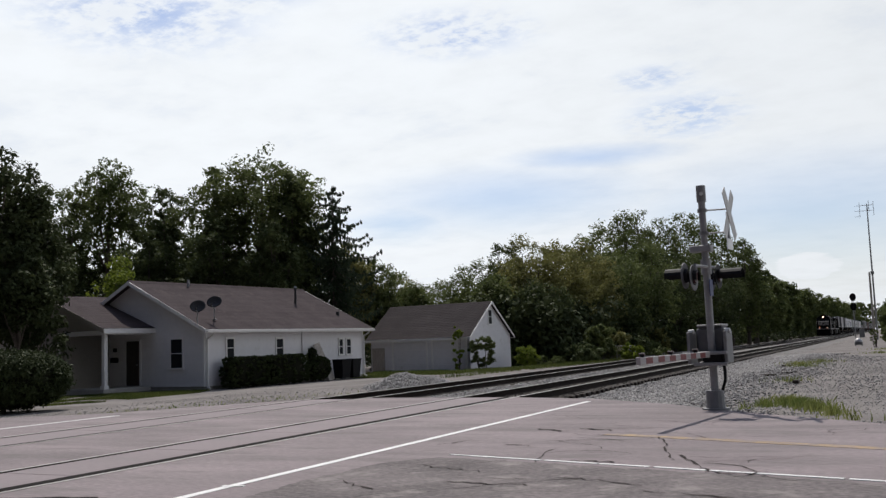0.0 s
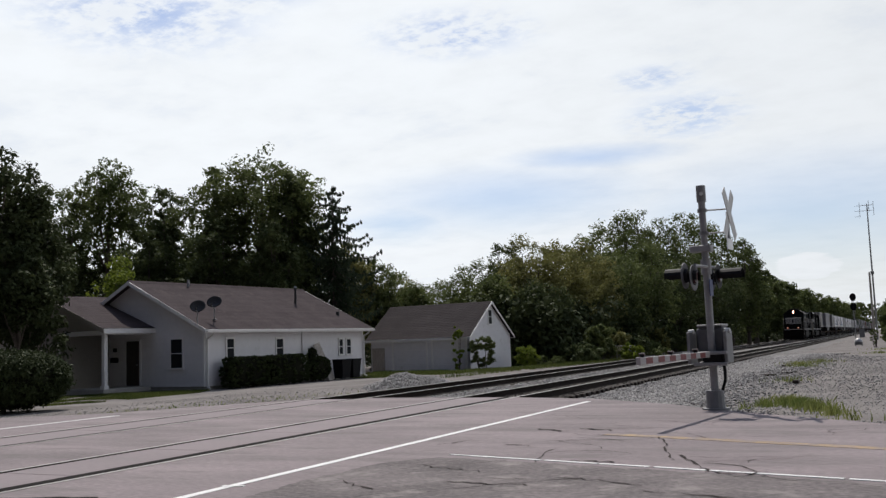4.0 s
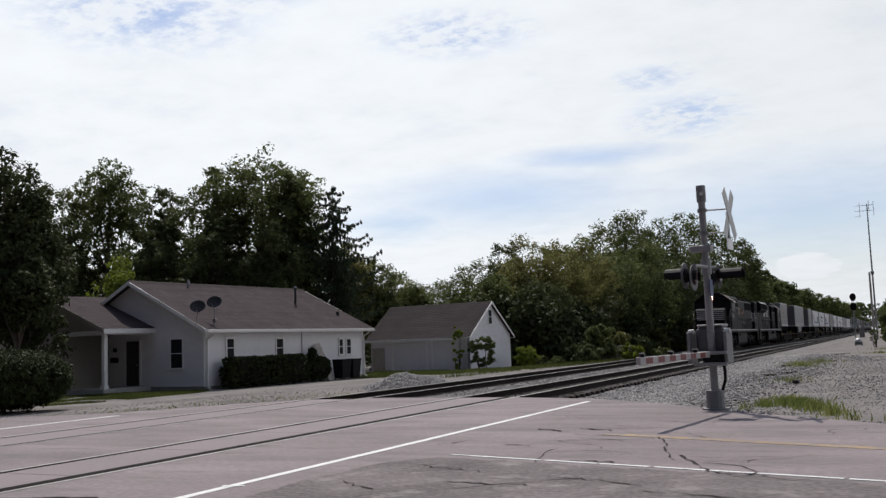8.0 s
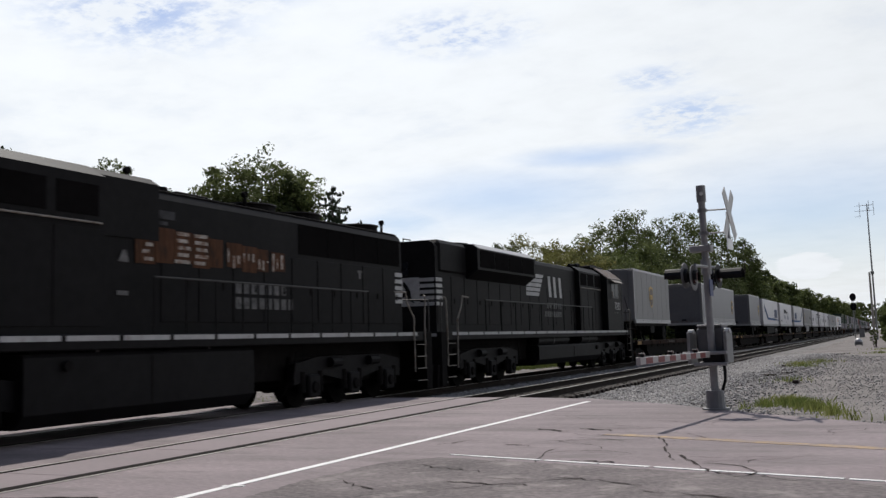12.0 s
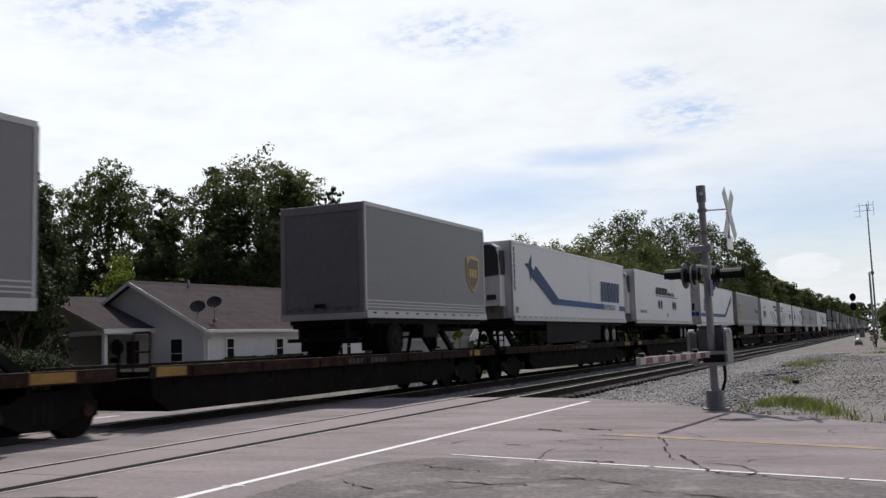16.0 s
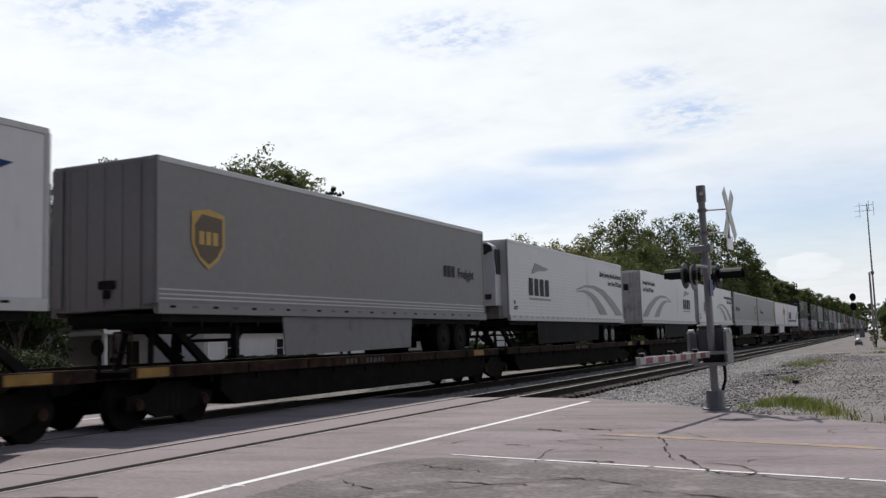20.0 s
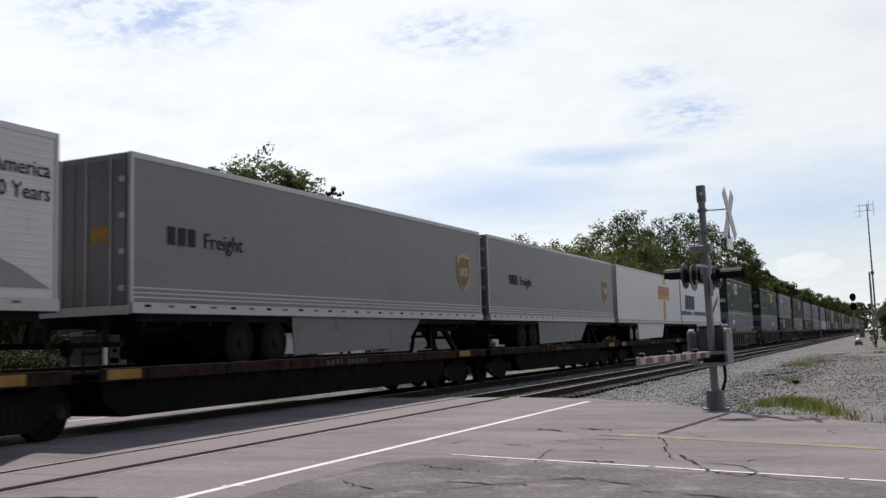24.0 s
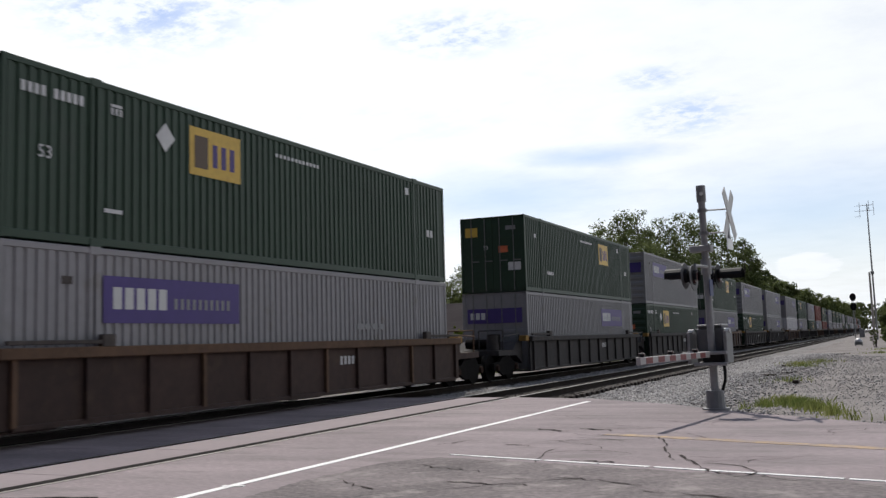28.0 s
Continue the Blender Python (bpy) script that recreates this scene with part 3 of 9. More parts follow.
def siding(parent, mat, axis, at, a0, a1, z0, z1, step=0.19, out=1, clip=None):
    """Lapped boards on a wall. axis 0: the wall faces x, and a runs along y; axis 1: the other way."""
    z = z0
    while z < z1 - 0.01:
        zt = min(z + step, z1)
        b0, b1 = (a0, a1) if clip is None else clip((z + zt) / 2, a0, a1)
        if b1 - b0 > 0.1:
            prof = [(at, z), (at + 0.022 * out, z), (at + 0.006 * out, zt), (at, zt)]
            g = Geo().prism(prof, 1 if axis == 0 else 0, b0, b1)
            part("siding_board", g, mat, parent)
        z = zt


def window(parent, axis, at, a0, a1, z0, z1, out=1, rails=1):
    """A sash window: casing, sill, panes."""
    def bx(b0, b1, c0, c1, d0, d1, c=0.008):
        lo, hi = sorted((at + out * d0, at + out * d1))
        return Geo().cbox(lo, hi, b0, b1, c0, c1, c) if axis == 0 else Geo().cbox(b0, b1, lo, hi, c0, c1, c)
    w = part("window", bx(a0, a1, z0, z1, 0.0, 0.035), M_GLASSDARK, parent, "dark sash window")
    # casings off the front wall take the dimmed siding, as if shaded
    for b in ((a0 - 0.07, a0 + 0.01, z0 - 0.05, z1 + 0.08), (a1 - 0.01, a1 + 0.07, z0 - 0.05, z1 + 0.08), (a0 + 0.01, a1 - 0.01, z1 - 0.01, z1 + 0.08)):
        part("window_casing", bx(*b, 0.0, 0.06), M_TRIM if axis == 0 else M_SIDINGDIM, w)
    part("window_sill", bx(a0 - 0.1, a1 + 0.1, z0 - 0.07, z0 - 0.005, 0.0, 0.10), M_TRIM if axis == 0 else M_SIDINGDIM, w)
    for i in range(rails):
        z = z0 + (z1 - z0) * (i + 1) / (rails + 1)
        part("sash_rail", bx(a0 + 0.01, a1 - 0.01, z - 0.02, z + 0.02, 0.03, 0.05), M_SIDINGDIM, w)
    return w


def shingle_slope(parent, mat, eave, ridge, along0, along1, courses, seed):
    """A roof slope of overlapping shingle strips. eave, ridge: (x, z); the strips run along y."""
    rnd = random.Random(seed)
    (x0, z0), (x1, z1) = eave, ridge
    dx, dz = (x1 - x0) / courses, (z1 - z0) / courses
    n = math.hypot(dx, dz)
    nx, nz = -dz / n, dx / n
    if nz < 0:
        nx, nz = -nx, -nz
    for i in range(courses):
        a, b = (x0 + dx * i, z0 + dz * i), (x0 + dx * (i + 1.02), z0 + dz * (i + 1.02))
        t = 0.008
        prof = [a, b, (b[0] + nx * 0.005, b[1] + nz * 0.005), (a[0] + nx * t, a[1] + nz * t)]
        y = along0
        while y < along1 - 0.05:
            y1 = min(along1, y + rnd.uniform(2.2, 3.4))
            part("shingle_strip", Geo().prism(prof, 1, y, y1), mat, parent)
            y = y1


def build_house():
    h = thing("house", pose(-17.215, 31.598, -0.2, 0, 0, -5), "low white clapboard house with a brown-grey shingle roof", "house")
    L, W, EZ, RX, RZ = 11.6, 8.56, 2.62, -4.28, 4.72
    part("foundation", Geo().box(-W + 0.05, -0.05, 0.05, L - 0.05, -0.3, 0.12), M_CONC, h)
    front = part("wall", Geo().box(-0.16, 0, 0, L, 0.1, EZ), M_SIDING, h, "white front wall")
    siding(front, M_SIDING, 0, 0, 0.0, L, 0.12, EZ)
    gable = part("wall", Geo().prism([(0, 0.1), (0, EZ), (RX, RZ), (-W, EZ), (-W, 0.1)], 1, 0.0, 0.16), M_SIDINGDIM, h, "white gable wall, siding dimmed a touch as shaded")

    def cut(z, a0, a1):
        if z <= EZ:
            return a0, a1
        k = (z - EZ) / (RZ - EZ)
        return max(a0, -W + (W + RX) * k + 0.02), min(a1, RX * k - 0.02)
    siding(gable, M_SIDINGDIM, 1, 0, -W, -0.02, 0.12, RZ, out=-1, clip=cut)
    part("wall", Geo().prism([(0, 0.1), (0, EZ), (RX, RZ), (-W, EZ), (-W, 0.1)], 1, L - 0.16, L), M_SIDING, h)
    part("wall", Geo().box(-W, -W + 0.16, 0.16, L - 0.16, 0.1, EZ), M_SIDING, h)
    sl = (RZ - EZ) / (-RX)
    OV = 0.42
    for s in (1, -1):
        ex = 0.0 + OV if s == 1 else -W - OV
        ez = EZ - OV * sl
        roof = part("roof", Geo().prism([(ex, ez), (RX, RZ), (RX, RZ + 0.1), (ex, ez + 0.1)], 1, -0.35, L + 0.35), M_SHINGLE, h, "brown-grey shingle slope")
        shingle_slope(roof, M_SHINGLE, (ex + 0.02 * s, ez + 0.1), (RX, RZ + 0.1), -0.37, L + 0.37, 26 if s == 1 else 6, 3)
        for y in (-0.39, L + 0.35):
            part("rake_board", Geo().prism([(ex, ez - 0.06), (RX, RZ - 0.06), (RX, RZ + 0.11), (ex, ez + 0.11)], 1, y, y + 0.035), M_TRIM, roof)
        part("fascia", Geo().box(min(ex, ex + 0.03 * s), max(ex, ex + 0.03 * s), -0.35, L + 0.35, ez - 0.06, ez + 0.09), M_TRIM, roof)
        part("gutter", Geo().prism([(ex + 0.03 * s, ez + 0.07), (ex + 0.03 * s, ez - 0.04), (ex + 0.11 * s, ez - 0.04), (ex + 0.14 * s, ez + 0.07)], 1, -0.35, L + 0.35), M_TRIM, roof)
        part("soffit", Geo().box(min(0.0 if s == 1 else -W, ex), max(0.0 if s == 1 else -W, ex), 0, L, ez - 0.02, ez), M_TRIM, roof)
    part("ridge_cap", Geo().prism([(RX - 0.14, RZ + 0.05), (RX, RZ + 0.13), (RX + 0.14, RZ + 0.05), (RX, RZ + 0.16)], 1, -0.37, L + 0.37), M_SHINGLE, h)
    for y0, y1, x in ((0.02, 0.11, 0.0), (L - 0.11, L - 0.02, 0.0)):
        part("corner_board", Geo().cbox(-0.02, 0.035, y0, y1, 0.1, EZ, 0.006), M_TRIM, h)
    part("corner_board", Geo().cbox(-0.1, 0.0, -0.035, 0.0, 0.1, EZ, 0.006), M_TRIM, h)
    for y in (0.08, L - 0.06):
        part("downspout", Geo().pipe([(0.5, y, EZ - 0.2), (0.42, y, EZ - 0.34), (0.09, y, EZ - 0.5), (0.09, y, 0.08), (0.22, y, 0.02)], 0.042, 6), M_TRIM, h)
    for a in ((1.3, 1.74, 1.3, 2.1), (4.58, 5.06, 1.2, 2.06), (9.44, 9.76, 1.22, 1.97), (10.08, 10.44, 1.22, 1.97)):
        window(h, 0, 0.0, a[0], a[1], a[2], a[3])
    part("wall_conduit", Geo().tube((0.05, 6.45, 1.0), (0.05, 6.45, 2.4), 0.03, n=6), M_SIDINGDIM, h)
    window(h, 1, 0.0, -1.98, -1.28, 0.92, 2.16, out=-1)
    door = part("door", Geo().cbox(-4.76, -3.93, -0.05, 0.0, 0.18, 2.15, 0.01), M_DOORDARK, h, "dark front door")
    for x0, x1 in ((-4.86, -4.77), (-3.92, -3.83)):
        part("door_casing", Geo().cbox(x0, x1, -0.07, 0.0, 0.18, 2.24, 0.006), M_SIDINGDIM, door)
    part("door_casing", Geo().cbox(-4.77, -3.92, -0.07, 0.0, 2.155, 2.24, 0.006), M_SIDINGDIM, door)
    part("door_knob", Geo().tube((-4.04, -0.11, 1.1), (-4.04, -0.05, 1.1), 0.03, n=8), M_GALV, door)
    part("mailbox", Geo().cbox(-5.72, -5.28, -0.16, -0.01, 1.22, 1.45, 0.03), M_BLACK, h, "black wall mailbox")
    part("porch_lamp", Geo().cbox(-5.55, -5.4, -0.14, -0.01, 1.7, 1.88, 0.02), M_BLACK, h)
    # porch and side wing
    part("porch_floor", Geo().cbox(-6.4, -3.2, -2.6, 0.0, -0.15, 0.15, 0.02), M_CONC, h)
    post = part("porch_post", Geo().cbox(-3.42, -3.24, -2.52, -2.34, 0.15, 2.5, 0.012), M_TRIM, h)
    part("post_base", Geo().cbox(-3.46, -3.2, -2.56, -2.3, 0.15, 0.3, 0.01), M_TRIM, post)
    wing = part("wing_wall", Geo().prism([(-6.1, 0.0), (-6.1, 2.6), (-7.0, 4.1), (-10.9, 2.6), (-10.9, 0.0)], 1, -2.5, -2.35), M_TAN, h, "tan wall of the side wing, toned down for porch shade")
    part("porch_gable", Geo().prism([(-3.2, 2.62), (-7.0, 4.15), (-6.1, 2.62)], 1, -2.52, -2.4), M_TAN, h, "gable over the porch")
    part("porch_beam", Geo().cbox(-6.1, -3.2, -2.54, -2.34, 2.42, 2.62, 0.01), M_TRIM, h)
    part("porch_beam", Geo().cbox(-3.42, -3.22, -2.34, -0.03, 2.42, 2.62, 0.01), M_TRIM, h)
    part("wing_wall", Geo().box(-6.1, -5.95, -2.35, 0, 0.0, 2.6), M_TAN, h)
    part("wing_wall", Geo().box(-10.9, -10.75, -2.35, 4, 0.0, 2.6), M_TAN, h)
    part("corner_board", Geo().cbox(-6.2, -6.08, -2.54, -2.5, 0.0, 2.6, 0.006), M_TRIM, h)
    window(h, 1, -2.5, -8.5, -7.7, 0.95, 2.15, out=-1)
    for s in (1, -1):
        ex = -2.95 if s == 1 else -11.2
        roof = part("wing_roof", Geo().prism([(ex, 2.6), (-7.0, 4.2), (-7.0, 4.29), (ex, 2.69)], 1, -2.8, 2.5), M_SHINGLE, h, "shingle slope over the porch")
        shingle_slope(roof, M_SHINGLE, (ex + 0.02 * s, 2.69), (-7.0, 4.29), -2.82, 2.4, 18 if s == 1 else 5, 8)
        part("fascia", Geo().box(min(ex, ex + 0.04 * s), max(ex, ex + 0.04 * s), -2.8, -0.03 if s == 1 else 2.5, 2.47, 2.68), M_TRIM, roof)
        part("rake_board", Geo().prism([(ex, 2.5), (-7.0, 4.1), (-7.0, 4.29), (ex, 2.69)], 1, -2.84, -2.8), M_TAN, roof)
    # roof fittings
    part("vent_pipe", Geo().tube((-2.4, 9.0, 3.6), (-2.4, 9.0, 4.62), 0.06, n=8).tube((-2.4, 9.0, 4.62), (-2.4, 9.0, 4.74), 0.1, 0.06, n=8), M_DISH, h, "dark metal flue")
    part("pipe_cap", Geo().tube((-2.4, 9.0, 4.74), (-2.4, 9.0, 4.82), 0.085, 0.05, n=10), M_GALV, h, "bright cap")
    part("roof_vent", Geo().tube((-1.1, 10.9, 3.1), (-1.1, 10.9, 3.45), 0.09, n=8), M_DISH, h)
    part("roof_vent", Geo().tube((-4.0, 3.0, 4.7), (-4.0, 3.0, 5.02), 0.06, n=8), M_GALV, h)
    return h


house = build_house()


def build_dish(m, label):
    d = thing("satellite_dish", m, label, "satellite dish", "satellite dishes on the roof corner")
    part("dish_mast", Geo().pipe([(0, 0, 0), (0, 0, 0.35), (0.05, -0.12, 0.6)], 0.025, 8), M_GALV, d)
    part("foot_plate", Geo().cbox(-0.08, 0.08, -0.08, 0.08, -0.01, 0.03, 0.006), M_GALV, d)
    bowl = Geo()
    rings, n = 5, 20
    for r in range(rings + 1):
        q = r / rings
        for i in range(n):
            a = 2 * math.pi * i / n
            bowl.v.append((0.34 * q * math.cos(a), -0.08 * q * q, 0.28 * q * math.sin(a)))
    for r in range(rings):
        bowl.f += [(r * n + i, r * n + (i + 1) % n, (r + 1) * n + (i + 1) % n, (r + 1) * n + i) for i in range(n)]
    me = part("reflector", bowl.moved(pose(0.05, -0.05, 0.75, -25, 0, 0)), M_DISH, d, "dark grey dish", smooth=True)
    so = me.modifiers.new("thick", "SOLIDIFY")
    so.thickness = 0.02
    part("feed_arm", Geo().pipe([(0.05, -0.05, 0.45), (0.05, -0.55, 0.62)], 0.015, 6), M_GALV, d)
    part("feed", Geo().tube((0.05, -0.55, 0.62), (0.05, -0.48, 0.7), 0.04, n=8), M_BLACK, d)
    return d


HM = pose(-17.215, 31.598, -0.2, 0, 0, -5)
build_dish(HM @ pose(-0.1, -0.32, 2.72, 0, 0, 35), "grey satellite dish on the eave corner of the house")
build_dish(HM @ pose(-0.35, 0.95, 2.95, 0, 0, 25), "grey satellite dish on the house roof")


def build_garage():
    g = thing("garage", pose(-22.17, 54.41, -0.5, 0, 0, -5), "white two-bay garage with a dark gabled roof", "garage")
    W, L, EZ, RZ = 7.5, 5.75, 2.35, 4.42     # W along x, gables face the tracks
    part("wall", Geo().box(0, W, 0, 0.15, 0, EZ), M_SIDING, g, "front wall")
    part("wall", Geo().box(0, W, L - 0.15, L, 0, EZ), M_SIDING, g)
    end = part("wall", Geo().prism([(0, 0), (0, EZ), (L / 2, RZ), (L, EZ), (L, 0)], 0, W - 0.15, W), M_SIDING, g, "white gable wall")

    def cut(z, a0, a1):
        k = max(0, (z - EZ) / (RZ - EZ))
        return a0 + L / 2 * k + 0.02, a1 - L / 2 * k - 0.02
    siding(end, M_SIDING, 0, W, 0, L, 0.05, RZ, step=0.2, clip=cut)
    part("wall", Geo().prism([(0, 0), (0, EZ), (L / 2, RZ), (L, EZ), (L, 0)], 0, 0, 0.15), M_SIDING, g)
    for x0, x1 in ((1.8, 4.3), (4.82, 7.2)):
        door = part("garage_door", Geo().cbox(x0, x1, -0.03, 0.0, 0.05, 2.02, 0.006), M_SIDINGDIM, g, "white sectional door")
        for k in range(4):
            part("door_section", Geo().cbox(x0 + 0.03, x1 - 0.03, -0.05, -0.03, 0.08 + 0.485 * k, 0.08 + 0.485 * k + 0.46, 0.01), M_SIDING, door)
        part("door_casing", Geo().cbox(x0 - 0.12, x0, -0.06, 0.0, 0.0, 2.15, 0.008).cbox(x1, x1 + 0.12, -0.06, 0.0, 0.0, 2.15, 0.008).cbox(x0, x1, -0.06, 0.0, 2.03, 2.15, 0.008), M_TRIM, door)
    part("side_panel", Geo().cbox(0.12, 1.1, -0.06, 0.0, 0.05, 1.7, 0.01), M_GREYWOOD, g, "grey board leaning in the corner")
    window(g, 0, W, 2.62, 3.1, 3.05, 3.95)
    sl = (RZ - EZ) / (L / 2)
    for s in (0, 1):
        ey = -0.3 if s == 0 else L + 0.3
        ez = EZ - 0.3 * sl
        roof = part("roof", Geo().prism([(ey, ez), (L / 2, RZ), (L / 2, RZ + 0.09), (ey, ez + 0.09)], 0, -0.25, W + 0.2), M_SHINGLEDARK, g, "dark shingle slope")
        part("fascia", Geo().box(-0.25, W + 0.2, min(ey, ey + (0.03 if s else -0.03)), max(ey, ey + (0.03 if s else -0.03)), ez - 0.06, ez + 0.09), M_TRIM, roof)
        part("rake_board", Geo().prism([(ey, ez - 0.06), (L / 2, RZ - 0.06), (L / 2, RZ + 0.09), (ey, ez + 0.09)], 0, W + 0.2, W + 0.23), M_TRIM, roof)
        if s == 0:
            for i in range(20):
                a = i / 20
                b = (i + 1.02) / 20
                p0, p1 = (ey + (L / 2 - ey) * a, ez + 0.09 + (RZ - ez) * a), (ey + (L / 2 - ey) * b, ez + 0.09 + (RZ - ez) * b)
                for x0 in (-0.27, 2.3, 4.9):
                    part("shingle_strip", Geo().prism([p0, p1, (p1[0], p1[1] + 0.006), (p0[0] - 0.004, p0[1] + 0.01)], 0, x0, min(x0 + 2.6, W + 0.22)), M_SHINGLEDARK, roof)
    return g


build_garage()

# ---------------------------------------------------------------- trees and shrubs
M_BARK = material("bark", (0.085, 0.07, 0.058), 0.95, var=0.4, scale=20, fine=80, bump=0.6, stretch=(1, 1, 0.3))
M_LEAF = leafy("leaves_green", (0.062, 0.083, 0.027), (0.148, 0.172, 0.064))
M_LEAFDARK = leafy("leaves_dark", (0.042, 0.056, 0.022), (0.1, 0.122, 0.048), 0.25)
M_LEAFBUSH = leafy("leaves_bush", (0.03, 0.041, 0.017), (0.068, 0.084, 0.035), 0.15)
# Near-black for the solid core: shade inside hedge and bush, as colour.
M_CORESHADE = material("core_shade", (0.012, 0.013, 0.008), 0.95, var=0.4, scale=40, fine=120, bump=0.5, spec=0.05)
M_HEDGE = leafy("leaves_clipped", (0.025, 0.035, 0.014), (0.055, 0.07, 0.028), 0.12)
M_LEAFGOLD = leafy("leaves_olive", (0.115, 0.121, 0.041), (0.24, 0.228, 0.084))
M_LEAFBRIGHT = leafy("leaves_bright", (0.10, 0.14, 0.02), (0.2, 0.24, 0.04), 0.45)
M_NEEDLE = leafy("needles", (0.03, 0.044, 0.028), (0.06, 0.08, 0.045), 0.25)


def leaf_mesh(name, centres, radii, per, leaf, seed, mat, droop=0.0):
    """Small four-cornered leaves in tight tufts round the given centres."""
    rs = np.random.RandomState(seed)
    c = np.repeat(np.asarray(centres, float), per, axis=0)
    r = np.repeat(np.asarray(radii, float), per)
    n = len(c)
    d = rs.normal(size=(n, 3))
    d /= np.linalg.norm(d, axis=1)[:, None]
    p = c + d * (r * rs.uniform(0.15, 1.0, n) ** 0.6)[:, None] * np.array([1, 1, 0.8])
    nrm = d * 0.6 + rs.normal(size=(n, 3)) * 0.5 + np.array([0, 0, 0.5])
    nrm /= np.linalg.norm(nrm, axis=1)[:, None]
    a = np.cross(nrm, rs.normal(size=(n, 3)))
    a /= np.linalg.norm(a, axis=1)[:, None]
    a[:, 2] -= droop
    b = np.cross(nrm, a)
    s = (leaf * rs.uniform(0.55, 1.35, n))[:, None]
    v = np.stack([p - a * s, p + b * s * 0.48 + nrm * s * 0.12, p + a * s, p - b * s * 0.48 + nrm * s * 0.12], axis=1).reshape(-1, 3)
    me = bpy.data.meshes.new(name)
    me.vertices.add(4 * n)
    me.vertices.foreach_set("co", v.ravel())
    me.loops.add(4 * n)
    me.loops.foreach_set("vertex_index", np.arange(4 * n, dtype=np.int32))
    me.polygons.add(n)
    me.polygons.foreach_set("loop_start", np.arange(0, 4 * n, 4, dtype=np.int32))
    me.materials.append(mat)
    me.update(calc_edges=True)
    return me


def crown_clumps(height, radius, low, tufts, seed, lobes=12, loose=1.0):
    """Tufts on the outsides of leafy lobes that make up an uneven crown between low and height."""
    rs = np.random.RandomState(seed)
    half, mid = (height - low) / 2, (height + low) / 2
    flat = min(half, radius * 1.1)
    lobe = []
    for i in range(lobes):
        up = -0.95 + 1.85 * (i + rs.uniform(0.2, 0.8)) / lobes
        a = i * 2.4 + rs.uniform(-0.5, 0.5)
        wide = math.sqrt(max(0.06, 1 - 0.85 * up * up))
        size = rs.uniform(0.38, 0.6) * (1.0 if up < 0.4 else 0.8)
        q = (1.02 - size) * rs.uniform(0.8, 1.08)
        lobe.append((np.array([math.cos(a) * wide * radius * q, math.sin(a) * wide * radius * q, mid + up * (half - size * flat)]), size))
    lobe.append((np.array([rs.uniform(-0.15, 0.15) * radius, rs.uniform(-0.15, 0.15) * radius, height - 0.36 * flat]), 0.38))
    lobe.append((np.array([0, 0, mid]), 0.6))
    out, rad = [], []
    share = np.array([s for _, s in lobe]) ** 2
    for i in range(tufts):
        c, s = lobe[rs.choice(len(lobe), p=share / share.sum())]
        d = rs.normal(size=3) + np.array([0, 0, 0.45]) + 0.55 * (c - np.array([0, 0, mid])) / max(radius, half)
        d /= np.linalg.norm(d)
        q = rs.uniform(0.05, 1.0) ** 0.35 * rs.uniform(0.85, 1.1)
        p = c + d * q * s * np.array([radius, radius, flat])
        p[2] = min(max(p[2], low * 0.8), height)
        out.append(tuple(p))
        rad.append((0.2 + radius * 0.055) * loose * rs.uniform(0.6, 1.35))
    return out, rad, [tuple(c) for c, _ in lobe]


def trunk_geo(height, r0, tips, tufts, seed, split=0.3):
    """A bent, tapered trunk with a limb to each lobe and twigs beyond."""
    rnd = random.Random(seed)
    g = Geo()
    pts, p = [], Vector((0, 0, -0.4))
    k = 7
    for i in range(k + 1):
        pts.append((p.copy(), r0 * (1 - 0.82 * i / k) * (1.35 if i == 0 else 1)))
        p += Vector((rnd.uniform(-0.03, 0.03) * height / 4, rnd.uniform(-0.03, 0.03) * height / 4, (height * 0.86 + 0.4) / k))
    for (a, ra), (b, rb) in zip(pts, pts[1:]):
        g.tube(a, b, ra, rb, 8, caps=False)
    for c in tips:
        c = Vector(c)
        i = max(1, min(k - 1, int((split * height + (c.z - split * height) * 0.55) / height * k)))
        a, ra = pts[i]
        m = a.lerp(c, 0.5) + Vector((rnd.uniform(-0.2, 0.2), rnd.uniform(-0.2, 0.2), rnd.uniform(-0.1, 0.3)))
        g.tube(a, m, ra * 0.5, ra * 0.3, 6, caps=False).tube(m, c, ra * 0.3, ra * 0.12, 5, caps=False)
        near = sorted(tufts, key=lambda q: (Vector(q) - c).length)[:40]
        for q in rnd.sample(near, min(6, len(near))):
            g.tube(c, q, ra * 0.12, 0.008, 4, caps=False)
    return g


def build_tree(x, y, top, radius, label, mat=None, low=0.2, leaves=9000, leaf=0.13, seed=1, base=-0.45, lobes=12, name="tree", group="", per=26, loose=1.15):
    t = thing(name, pose(x, y, base, 0, 0, seed * 47 % 360), label, "tree", group)
    H, radius = top - base + 0.15, radius * 1.28
    cl, rad, tips = crown_clumps(H, radius, H * low, int(leaves * 1.15) // per, seed, lobes, loose)
    part("trunk", trunk_geo(H, max(0.12, H * 0.018), tips, cl, seed, max(0.15, low * 0.8)), M_BARK, t, smooth=True)
    part("crown", leaf_mesh("crown", cl, rad, per, leaf, seed, mat or M_LEAF), None, t)
    return t


